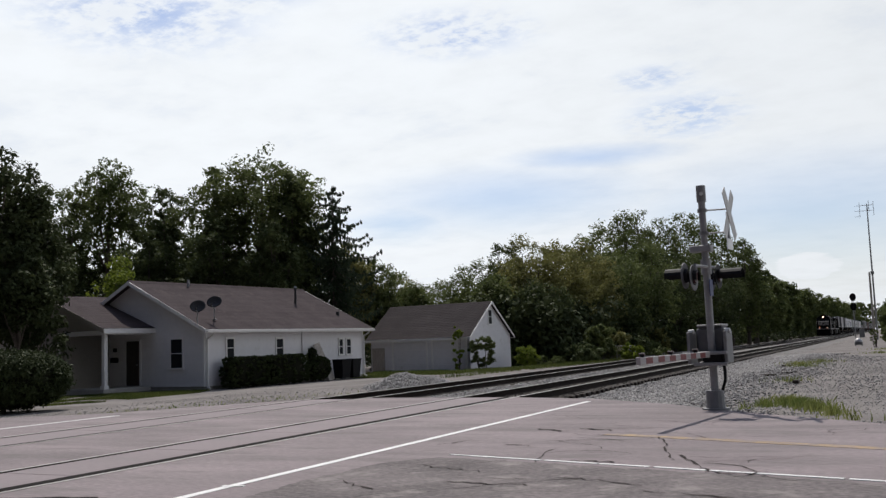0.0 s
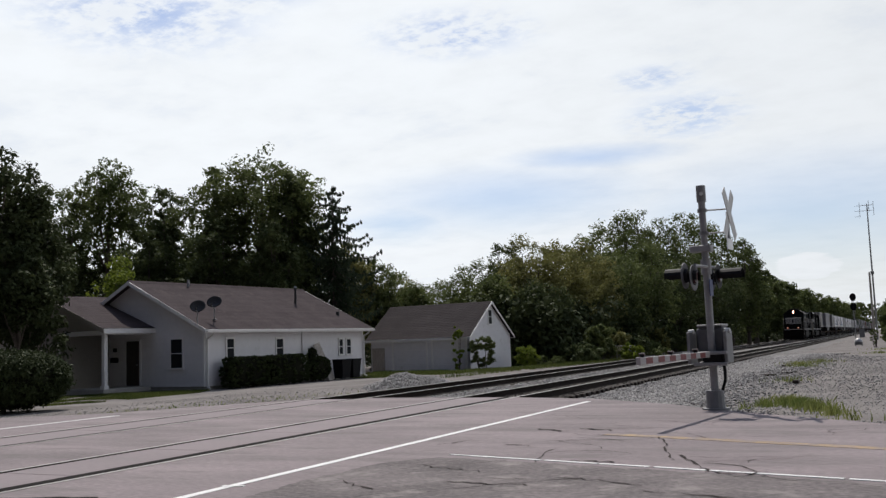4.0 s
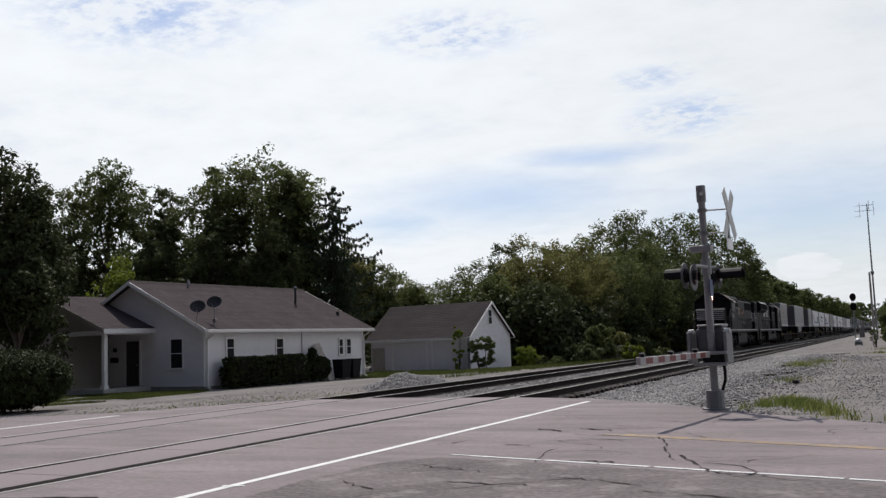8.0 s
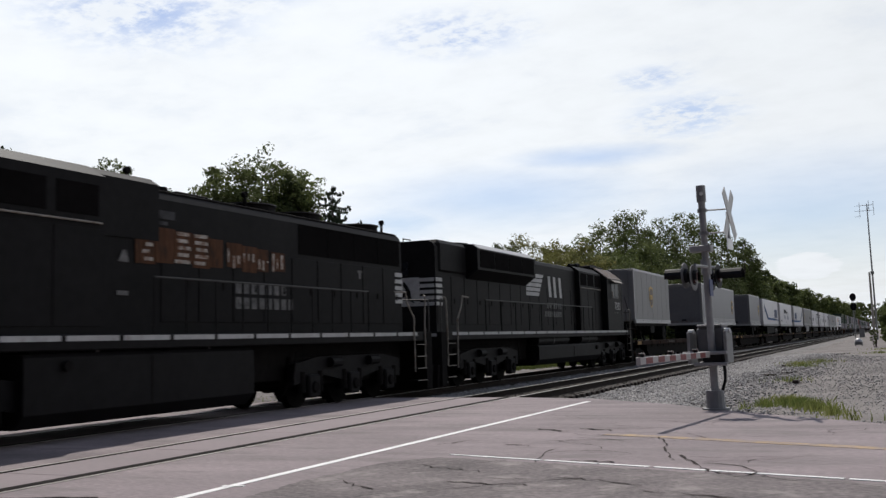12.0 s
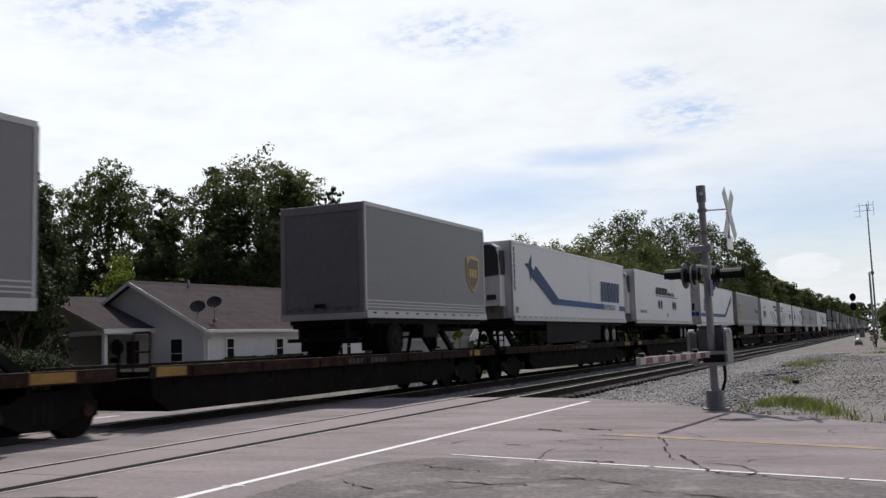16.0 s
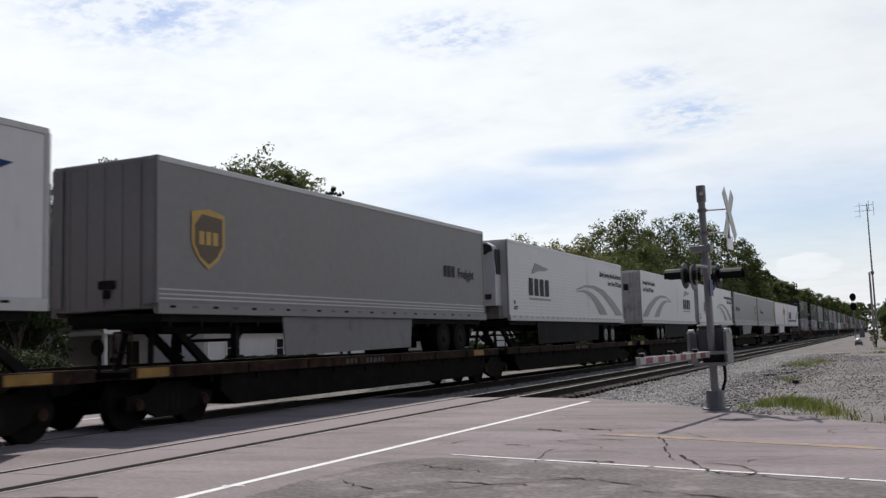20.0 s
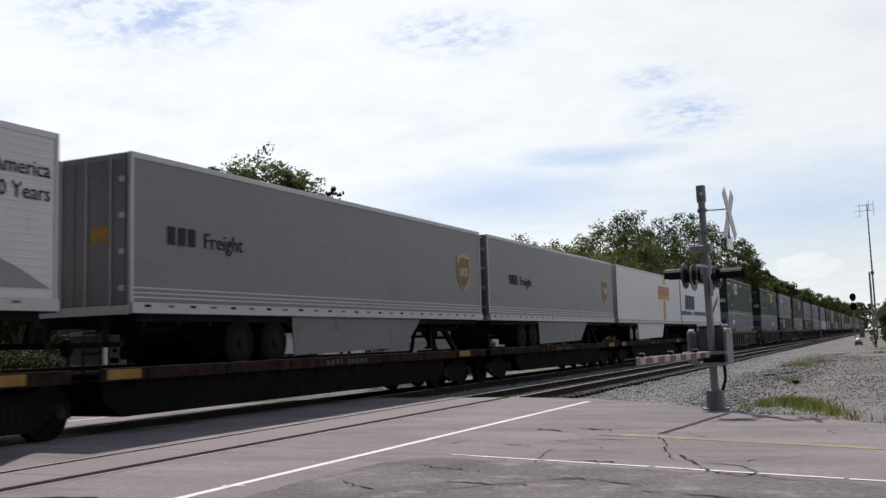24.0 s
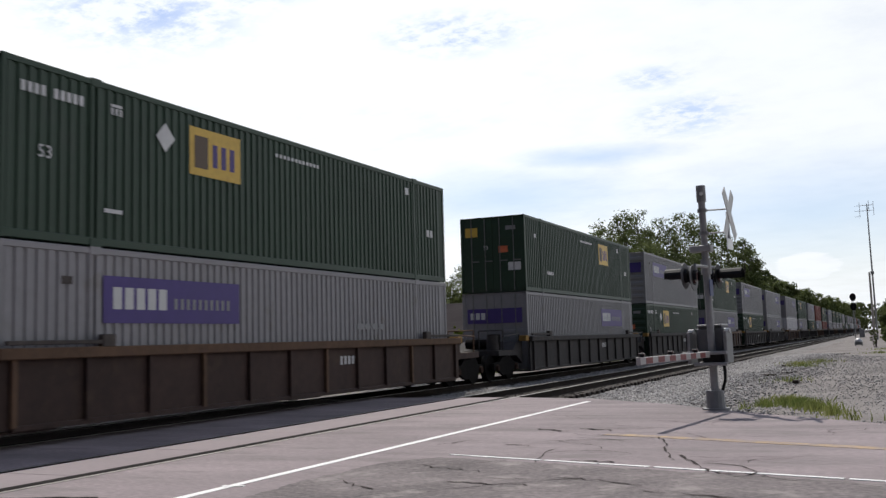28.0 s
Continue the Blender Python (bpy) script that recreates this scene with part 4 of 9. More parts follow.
def build_spruce(x, y, top, radius, seed):
    t = thing("spruce_tree", pose(x, y, -0.45, 0, 0, 20), "dark spruce with drooping boughs behind the house", "tree")
    H = top + 0.45
    rs = np.random.RandomState(seed)
    part("trunk", Geo().tube((0, 0, -0.3), (0, 0, H), 0.22, 0.02, 8), M_BARK, t)
    boughs = Geo()
    cs, rad = [], []
    for i in range(58):
        z = H * (0.34 + 0.64 * (i + rs.rand()) / 58)
        a = i * 2.4 + rs.uniform(-0.4, 0.4)
        reach = min(radius, 0.35 + radius * 2.1 * (1 - z / H) ** 0.9) * rs.uniform(0.75, 1.12)
        last = Vector((0, 0, z))
        n = max(4, int(reach / 0.22))
        for k in range(1, n + 1):
            q = k / n
            # down and out, with a lifted tip
            p = Vector((reach * q * math.cos(a), reach * q * math.sin(a), z - reach * (0.62 * q - 0.5 * q ** 3) + 0.12))
            boughs.tube(last, p, 0.035 * (1.1 - q) + 0.006, n=4, caps=False)
            last = p
            cs.append((p.x, p.y, p.z)); rad.append(0.13)
            side = Vector((-math.sin(a), math.cos(a), 0))
            for s in (-1, 1):
                w = 0.42 * reach * (1 - q) * q + 0.06
                e = p + side * s * w * rs.uniform(0.5, 1.0)
                hang = rs.uniform(0.15, 0.7) * (1.15 - q) * min(1.0, reach / 1.5)
                for h in range(max(1, int(hang / 0.11))):
                    cs.append((e.x, e.y, e.z - 0.04 - 0.11 * h)); rad.append(0.055)
            if k % 2 == 0:
                for h in range(int(rs.uniform(1, 5) * (1.1 - 0.6 * q))):
                    cs.append((p.x, p.y, p.z - 0.1 - 0.11 * h)); rad.append(0.055)
    part("bough_wood", boughs, M_BARK, t)
    part("crown", leaf_mesh("crown", cs, rad, 9, 0.065, seed, M_NEEDLE, droop=0.8), None, t)


build_tree(-23.7, 26.0, 9.9, 2.2, "dark leafy tree close beside the house wing", M_LEAFBUSH, 0.3, 17000, 0.115, 28, lobes=18)
build_tree(-22.9, 27.6, 8.0, 1.5, "dark leafy tree close beside the house wing", M_LEAFBUSH, 0.1, 11000, 0.11, 24)
build_tree(-21.5, 25.7, 5.8, 1.15, "low dark tree with glossy leaves beside the house wing", M_LEAFBUSH, 0.4, 9000, 0.1, 12)
build_tree(-40.4, 44.0, 12.9, 2.6, "dark tree behind the house", M_LEAFDARK, 0.1, 10000, 0.13, 13)
build_tree(-41.4, 50.0, 15.3, 2.75, "tall thin-crowned tree with open branches behind the house", M_LEAF, 0.55, 8500, 0.13, 14, lobes=10)
build_tree(-42.6, 53.5, 11.6, 3.0, "dark tree behind the house", M_LEAFDARK, 0.08, 9000, 0.14, 21)
build_tree(-36.0, 50.0, 12.9, 2.0, "round-topped tree behind the house", M_LEAFDARK, 0.4, 7500, 0.13, 15, lobes=9)
build_tree(-34.4, 47.0, 9.4, 2.4, "dark tree behind the house", M_LEAFDARK, 0.08, 9000, 0.13, 22)
build_tree(-27.6, 50.4, 14.4, 3.5, "tall broad shade tree rising behind the house roof", M_LEAF, 0.42, 16000, 0.13, 16, lobes=18)
build_tree(-31.3, 49.6, 13.5, 2.5, "shade tree behind the house roof", M_LEAF, 0.25, 11000, 0.13, 17, lobes=13)
build_tree(-25.4, 50.0, 12.4, 1.7, "dark tree behind the house roof", M_LEAFDARK, 0.25, 9000, 0.13, 18)
build_tree(-28.6, 47.2, 10.2, 2.7, "dark tree behind the house roof", M_LEAFDARK, 0.08, 11000, 0.13, 26)
build_tree(-24.6, 47.2, 9.0, 2.0, "dark tree behind the house roof", M_LEAFDARK, 0.08, 10000, 0.13, 27)
build_spruce(-23.1, 51.5, 11.9, 3.3, 19)
build_tree(-44.2, 49.5, 12.3, 2.3, "dark tree behind the house", M_LEAFDARK, 0.1, 9000, 0.14, 41)
build_tree(-38.7, 52.5, 11.0, 2.1, "dark tree behind the house", M_LEAFDARK, 0.1, 8000, 0.14, 42)
build_tree(-31.0, 40.6, 6.9, 1.5, "young bright yellow-green tree behind the house", M_LEAFBRIGHT, 0.25, 4500, 0.1, 20, lobes=8)
WOODS = "leafy tree in the woods behind the garage"
for i, (x, y, top, r, mat) in enumerate([
        (-25.9, 62.0, 7.9, 1.9, M_LEAF), (-26.9, 60.0, 8.8, 1.7, M_LEAFGOLD), (-24.4, 64.0, 5.6, 2.0, M_LEAF), (-29.6, 72.0, 7.3, 2.2, M_LEAFGOLD), (-36.5, 90.0, 8.4, 3.4, M_LEAF), (-35.8, 95.0, 8.5, 3.0, M_LEAF), (-33.1, 95.0, 9.7, 2.8, M_LEAF), (-28.8, 90.0, 9.9, 2.5, M_LEAF),
        (-25.2, 86.0, 10.6, 2.1, M_LEAFDARK), (-23.2, 84.0, 10.4, 1.8, M_LEAFDARK), (-21.0, 80.0, 8.0, 2.4, M_LEAFDARK)]):
    build_tree(x, y, top, r, WOODS, mat, 0.06, 8000, 0.135, 30 + i, group="woods behind the garage", loose=1.6)
ROW = "leafy tree in the row beside the railway"
# two low trees have dark leaves, imitating shade at the olive crowns' base
for i, (x, y, top, r, mat) in enumerate([
        (-16.4, 70.0, 9.5, 2.8, M_LEAFGOLD), (-15.3, 74.0, 9.4, 2.7, M_LEAFGOLD), (-14.6, 80.0, 9.5, 2.6, M_LEAFGOLD), (-17.4, 66.0, 6.4, 2.1, M_LEAF), (-13.8, 65.0, 5.6, 2.0, M_LEAFDARK), (-13.6, 84.0, 6.4, 2.3, M_LEAFDARK)]):
    build_tree(x, y, top, r, "olive-green leafy tree beside the railway", mat, 0.05, 12000, 0.125, 50 + i, group="trees beside the railway", lobes=16, loose=1.5)
for i, (x, y, top, r, mat) in enumerate([
        (-20.9, 98.0, 12.6, 2.9, M_LEAF), (-18.9, 100.0, 13.7, 2.9, M_LEAF), (-17.3, 104.0, 15.5, 2.9, M_LEAF), (-16.9, 110.0, 16.4, 2.8, M_LEAF), (-15.6, 116.0, 15.8, 2.9, M_LEAF), (-14.0, 118.0, 16.5, 2.9, M_LEAF), (-13.0, 124.0, 16.9, 3.1, M_LEAF),
        (-11.2, 128.0, 16.0, 2.9, M_LEAF), (-10.4, 134.0, 14.2, 2.5, M_LEAF), (-8.4, 136.0, 14.3, 2.1, M_LEAF), (-8.0, 141.0, 14.0, 1.7, M_LEAFDARK),
        (-14.0, 86.0, 10.0, 3.1, M_LEAF), (-12.6, 92.0, 10.7, 3.3, M_LEAF), (-11.4, 100.0, 10.8, 3.4, M_LEAFDARK), (-10.6, 110.0, 10.4, 3.3, M_LEAFDARK), (-9.8, 120.0, 9.6, 3.2, M_LEAFDARK)]):
    build_tree(x, y, top, r, ROW, mat, 0.05, 8500, 0.155, 60 + i, group="trees beside the railway", lobes=18, loose=1.9)
for i, (x, y, top, r) in enumerate([(-9.4, 150.0, 12.0, 2.8), (-9.2, 165.0, 11.6, 2.7), (-9.4, 182.0, 11.4, 2.8), (-9.2, 205.0, 11.4, 3.0), (-9.6, 232.0, 11.6, 3.2), (-9.8, 265.0, 12.0, 3.4), (-10.2, 320.0, 13.2, 3.9), (-10.8, 400.0, 14.6, 4.4), (-13.0, 520.0, 17.0, 6.5), (-14.0, 680.0, 20.0, 8.0), (-13.0, 840.0, 24.0, 9.0)]):
    build_tree(x, y, top, r, ROW, M_LEAF, 0.0, 6000, 0.22 + 0.0005 * y, 80 + i, group="trees beside the railway", loose=1.8)
for i, (x, y, top, r) in enumerate([(11.8, 150.0, 4.6, 2.4), (11.2, 185.0, 5.4, 2.4), (12.6, 240.0, 8.4, 3.6), (12.0, 300.0, 9.6, 4.0), (11.0, 420.0, 13.0, 5.5), (10.5, 560.0, 15.0, 7.0), (13.0, 760.0, 20.0, 10.0)]):
    build_tree(x, y, top, r, "low leafy tree at the edge of the gravel lot", M_LEAF, 0.03, 4500, 0.3, 95 + i, group="trees beyond the gravel lot")


def far_woods():
    """The tree line that closes the view along the tracks."""
    rs = np.random.RandomState(77)
    cs, rad = [], []
    for i in range(52):
        x, h = -70 + 3.2 * i + rs.uniform(-1, 1), rs.uniform(22, 31)
        for k in range(16):
            cs.append((x + rs.normal() * 2.6, 1130 + rs.uniform(-8, 8), h * rs.uniform(0.02, 0.96)))
            rad.append(rs.uniform(1.2, 2.6))
    tagged(part("far_woods", leaf_mesh("far_woods", cs, rad, 26, 1.1, 78, M_LEAF), None), "distant green woods across the end of the line", "woods", kind="stuff")


far_woods()


def build_shrub(x, y, rx, ry, h, label, mat, count, per, leaf, seed, base=-0.25, rz=0.0, name="shrub", boxy=0.6, dense=0.0):
    t = thing(name, pose(x, y, base, 0, 0, rz), label, "shrub")
    rs = np.random.RandomState(seed)
    cs, rad = [], []
    for i in range(count):
        d = rs.uniform(-1, 1, 3)
        m = np.abs(d).max() * boxy + np.linalg.norm(d) * (1 - boxy)
        d = d / max(m, 1e-6) * (rs.uniform(0.88, 1.0) if dense else rs.uniform(0.55, 1.0))
        cs.append((d[0] * rx * 0.88, d[1] * ry * 0.88, h * 0.5 + d[2] * h * 0.44))
        rad.append(min(rx, ry, h) * rs.uniform(0.14, 0.26) * (0.6 if dense else 1))
    stems = Geo()
    for i in range(6):
        c = cs[i * max(1, count // 6) % count]
        stems.tube((c[0] * 0.3, c[1] * 0.3, -0.1), c, 0.035, 0.01, 5)
    part("stems", stems, M_BARK, t)
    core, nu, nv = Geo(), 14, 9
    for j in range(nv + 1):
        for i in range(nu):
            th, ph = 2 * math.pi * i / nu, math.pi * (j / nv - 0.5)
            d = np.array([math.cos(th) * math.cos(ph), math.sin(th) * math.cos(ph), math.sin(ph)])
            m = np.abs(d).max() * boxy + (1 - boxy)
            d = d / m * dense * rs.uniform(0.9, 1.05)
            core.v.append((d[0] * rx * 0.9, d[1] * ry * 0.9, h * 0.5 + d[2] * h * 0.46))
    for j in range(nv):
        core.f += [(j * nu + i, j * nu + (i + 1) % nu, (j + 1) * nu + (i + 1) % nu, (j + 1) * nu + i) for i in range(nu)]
    # dark solid core behind the leaves stands in for the shade within
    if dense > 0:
        part("shade_core", core, M_CORESHADE, t, "solid dark core standing for inner shade", smooth=True)
    part("foliage", leaf_mesh("foliage", cs, rad, per, leaf, seed, mat), None, t)
    return t


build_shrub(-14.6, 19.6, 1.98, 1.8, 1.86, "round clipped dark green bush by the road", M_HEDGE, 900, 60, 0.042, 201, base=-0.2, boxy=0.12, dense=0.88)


def house_shrub(y0, y1, depth, h, seed, label, mat=M_HEDGE, boxy=0.9):
    c = HM @ Vector((0.25 + depth / 2, (y0 + y1) / 2, 0))
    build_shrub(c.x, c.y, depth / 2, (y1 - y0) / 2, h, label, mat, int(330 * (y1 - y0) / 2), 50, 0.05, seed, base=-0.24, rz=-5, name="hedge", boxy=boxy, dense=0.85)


house_shrub(0.3, 3.15, 0.95, 1.42, 210, "clipped dark hedge along the white house wall")
house_shrub(2.85, 5.85, 0.95, 1.44, 211, "clipped dark hedge along the white house wall")
house_shrub(5.9, 7.9, 0.8, 1.3, 212, "ragged dark shrub against the white house wall", boxy=0.2)
house_shrub(6.3, 7.0, 0.5, 1.85, 213, "narrow upright shrub against the white house wall", boxy=0.1)
build_shrub(-13.6, 53.2, 1.1, 0.8, 2.3, "sparse tall weeds and saplings before the garage", M_LEAF, 60, 60, 0.08, 220, base=-0.4, boxy=0.1)
build_shrub(-15.2, 53.0, 0.45, 0.45, 3.3, "young yellow-green sapling at the garage corner", M_LEAFBRIGHT, 34, 50, 0.08, 221, base=-0.4, boxy=0.0)
build_shrub(-12.3, 57.6, 0.95, 0.9, 1.55, "bright weedy shrub beside the garage", M_LEAFBRIGHT, 46, 44, 0.1, 222, base=-0.45, boxy=0.1)
build_shrub(-10.6, 57.0, 1.1, 0.7, 0.75, "low weedy growth beside the garage", M_LEAF, 34, 44, 0.09, 223, base=-0.4, boxy=0.1)
build_shrub(-8.3, 69.0, 1.1, 0.8, 1.35, "tall bright weeds beside the railway", M_LEAFBRIGHT, 46, 44, 0.1, 224, base=-0.4, boxy=0.1)
build_shrub(-7.0, 73.5, 0.9, 0.8, 0.9, "low weeds beside the railway", M_LEAF, 30, 40, 0.1, 225, base=-0.4, boxy=0.1)
for i in range(12):
    build_shrub(-10.4 - 0.2 * (i % 3) - 0.1 * i % 2, 63 + 5.5 * i, 1.4, 2.8, 1.6 + 0.5 * (i * 7 % 4), "weedy undergrowth beside the railway", (M_LEAFDARK, M_LEAF, M_LEAFGOLD)[i % 3], 80, 55, 0.14, 230 + i, base=-0.5, boxy=0.3, name="undergrowth")


def understory():
    """Dense low growth that closes the woods."""
    rs = np.random.RandomState(7)
    cs, rad = [], []
    for i in range(3100):
        k = rs.rand()
        high = 4.2
        if k < 0.5:
            y = 62 + 340 * rs.rand() ** 1.8
            x = -11.5 - 0.004 * (y - 60) - 7 * rs.rand() + min(4.5, (y - 62) * 0.03)
        elif k < 0.78:
            y, x, high = 56 + 5 * rs.rand(), -26 - 26 * rs.rand(), 8.0
        else:
            y = 62 + 26 * rs.rand()
            x = -24 - 45 * rs.rand()
        cs.append((x, y, rs.uniform(-0.3, high)))
        rad.append(rs.uniform(0.7, 1.5))
    # darker leaves than the crowns: shade under the trees put into colour
    tagged(part("understory", leaf_mesh("understory", cs, rad, 30, 0.25, 8, M_LEAFBUSH), None), "dense undergrowth, leaves darkened for shade between the trees", "undergrowth", kind="stuff")


understory()

# ---------------------------------------------------------------- train
SPEED, SLOWING, T_REF = 18.429, -0.061, 17.0
TL = 15.75                # length of a long trailer
MOVING = []


def train_y(y_ref, t):
    d = t - T_REF
    return y_ref - SPEED * d - 0.5 * SLOWING * d * d


def rolling(ob, y_ref, turn=0):
    """Notes a thing that rolls with the train; y_ref: where its origin is at T_REF."""
    MOVING.append((ob, y_ref, turn))
    ob.matrix_basis = pose(FAR_X, y_ref, 0, 0, -0.5 if turn else 0.5, turn)
    return ob


M_LOCO = material("loco_black", (0.0088, 0.0083, 0.0088), 0.55, var=0.35, scale=10, fine=60, bump=0.04, tint=(0.01, 0.009, 0.008), stain=0.1, spec=0.06)
M_LOCODARK = material("loco_underframe", (0.0095, 0.0085, 0.0083), 0.85, var=0.4, scale=10, fine=60, bump=0.15, tint=(0.011, 0.0095, 0.0085), stain=0.15, spec=0.05)
M_STRIPE = material("loco_white", (0.36, 0.355, 0.35), 0.6, var=0.2, scale=20, bump=0.03, tint=(0.22, 0.2, 0.18), stain=0.2)
M_FADED = material("faded_lettering", (0.36, 0.33, 0.29), 0.8, var=0.35, scale=30, bump=0.05, tint=(0.13, 0.055, 0.025), stain=0.6)
M_RUSTPATCH = material("rust_streaks", (0.075, 0.036, 0.02), 0.85, var=0.5, scale=40, fine=150, bump=0.1, tint=(0.03, 0.022, 0.018), stain=0.4, stretch=(1, 1, 0.25), spec=0.1)
M_PRIMER = material("grey_primer", (0.05, 0.05, 0.052), 0.8, var=0.4, scale=20, bump=0.05, tint=(0.02, 0.02, 0.02), stain=0.4, spec=0.1)
M_HANDRAIL = material("handrail", (0.035, 0.033, 0.03), 0.6, var=0.2, bump=0.02)
M_TRAILER = material("trailer_grey", (0.176, 0.173, 0.181), 0.45, 0.1, var=0.05, scale=4, bump=0.02, tint=(0.15, 0.147, 0.147), stain=0.08, stretch=(1, 0.5, 1), spec=0.2)
M_TRAILERDULL = material("trailer_dull_grey", (0.185, 0.18, 0.18), 0.5, 0.15, var=0.08, scale=4, bump=0.03, tint=(0.19, 0.18, 0.17), stain=0.15, spec=0.2)
M_TRAILERW = material("trailer_white", (0.55, 0.535, 0.55), 0.4, var=0.05, scale=4, bump=0.02, tint=(0.42, 0.4, 0.395), stain=0.08, stretch=(1, 1, 0.4), spec=0.2)
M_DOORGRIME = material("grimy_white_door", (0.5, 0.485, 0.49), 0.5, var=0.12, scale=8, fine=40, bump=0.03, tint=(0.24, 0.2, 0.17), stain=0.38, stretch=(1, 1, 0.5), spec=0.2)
M_NOSEGRIME = material("road_grimed_panel", (0.15, 0.142, 0.138), 0.7, var=0.3, scale=10, fine=60, bump=0.05, tint=(0.06, 0.054, 0.05), stain=0.4, spec=0.2)
M_RAILALU = material("trailer_aluminium_rail", (0.36, 0.355, 0.36), 0.45, 0.3, var=0.08, bump=0.02, tint=(0.33, 0.31, 0.29), stain=0.15)
M_REEFERDARK = material("reefer_grille", (0.018, 0.018, 0.02), 0.5, var=0.2, bump=0.05)
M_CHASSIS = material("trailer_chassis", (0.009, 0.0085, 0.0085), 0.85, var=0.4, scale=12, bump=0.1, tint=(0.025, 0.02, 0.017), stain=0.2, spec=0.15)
M_TYRE = material("tyre_rubber", (0.008, 0.008, 0.008), 0.95, var=0.25, bump=0.1, spec=0.08)
M_RIM = material("wheel_rim", (0.15, 0.15, 0.15), 0.5, 0.3, var=0.2, bump=0.03, tint=(0.2, 0.18, 0.16), stain=0.2)
M_SKIRT = material("side_skirt", (0.165, 0.162, 0.168), 0.5, var=0.1, scale=6, bump=0.03, tint=(0.11, 0.1, 0.095), stain=0.25, spec=0.15)
M_NAVY = material("navy_graphic", (0.014, 0.042, 0.12), 0.5, spec=0.1, var=0.08, bump=0.0)
M_MIDBLUE = material("blue_graphic", (0.018, 0.07, 0.2), 0.5, spec=0.1, var=0.15, scale=5, bump=0.0)
M_DARKTEXT = material("dark_lettering", (0.03, 0.03, 0.038), 0.6, spec=0.1, var=0.1, bump=0.0)
M_GREYSWOOSH = material("grey_graphic", (0.20, 0.20, 0.205), 0.5, var=0.1, bump=0.0)
M_SHIELDBROWN = material("brown_shield", (0.075, 0.045, 0.025), 0.5, var=0.1, bump=0.0)
M_SHIELDGOLD = material("gold_shield", (0.42, 0.26, 0.05), 0.5, var=0.12, bump=0.0)
M_ORANGE = material("orange_graphic", (0.5, 0.12, 0.05), 0.5, var=0.25, scale=8, bump=0.0)
M_YELLOW = material("yellow_graphic", (0.55, 0.36, 0.06), 0.5, var=0.15, scale=8, bump=0.0)
M_MARKRED = material("reflective_red", (0.13, 0.055, 0.055), 0.4, var=0.1, bump=0.0)
M_PURPLE = material("purple_plate", (0.05, 0.028, 0.16), 0.5, var=0.1, bump=0.0)
M_PALETEXT = material("pale_lettering", (0.5, 0.5, 0.5), 0.5, var=0.15, bump=0.0)
M_MARKDULL = material("dull_mark", (0.055, 0.045, 0.04), 0.8, var=0.4, scale=30, bump=0.05)
# Door grey below the body's: shade on the end faces is in it.
M_DOORSHADE = material("shade_darkened_door", (0.125, 0.122, 0.13), 0.6, var=0.12, scale=8, bump=0.04, tint=(0.13, 0.125, 0.125), stain=0.15)
M_GREEN = material("container_green", (0.012, 0.035, 0.018), 0.5, var=0.15, scale=6, bump=0.04, tint=(0.018, 0.036, 0.022), stain=0.2)
M_SILVER = material("container_silver", (0.235, 0.228, 0.237), 0.5, 0.15, var=0.08, scale=6, bump=0.04, tint=(0.2, 0.185, 0.175), stain=0.12, spec=0.2)
M_RUSTRED = material("container_red", (0.17, 0.04, 0.03), 0.6, var=0.15, scale=6, bump=0.04)
M_WELL = material("well_car_brown", (0.042, 0.023, 0.018), 0.8, var=0.3, scale=10, bump=0.15, tint=(0.06, 0.036, 0.024), stain=0.2)
M_WELLTOP = material("well_car_rust", (0.1, 0.057, 0.033), 0.85, var=0.3, scale=12, bump=0.2, tint=(0.09, 0.05, 0.035), stain=0.3)
M_WELLGREY = material("well_car_grey", (0.032, 0.027, 0.026), 0.8, var=0.25, scale=10, bump=0.15, tint=(0.06, 0.045, 0.04), stain=0.25)
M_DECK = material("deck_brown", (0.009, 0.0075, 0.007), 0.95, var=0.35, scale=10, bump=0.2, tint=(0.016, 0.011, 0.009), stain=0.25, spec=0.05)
M_DECKSILL = material("deck_sill", (0.026, 0.016, 0.013), 0.95, var=0.45, scale=14, bump=0.2, tint=(0.065, 0.034, 0.018), stain=0.3, spec=0.08)
M_DECKYELLOW = material("deck_yellow", (0.25, 0.14, 0.03), 0.75, var=0.3, scale=14, bump=0.1, tint=(0.16, 0.09, 0.04), stain=0.25)
M_GLOWWARM = glowing("headlight_glass", (1.0, 0.55, 0.4), 45.0)
# Dim orange glow for discs that imitate the glare round lit lamps.
M_HALO = glowing("lamp_halo", (1.0, 0.3, 0.15), 1.8)

SIDE_R = Matrix(((0, 0, 1, 0), (1, 0, 0, 0), (0, 1, 0, 0), (0, 0, 0, 1)))       # text on a side that faces +x
SIDE_L = Matrix(((0, 0, -1, 0), (-1, 0, 0, 0), (0, 1, 0, 0), (0, 0, 0, 1)))
END_F = Matrix(((1, 0, 0, 0), (0, 0, -1, 0), (0, 1, 0, 0), (0, 0, 0, 1)))       # text on an end that faces -y


def decal(parent, poly, mat, name="graphic", x=1.3, label="", t=0.004):
    """A flat shape (y, z) on the side of a trailer or container."""
    return part(name, Geo().prism(poly, 0, x, x + t), mat, parent, label)


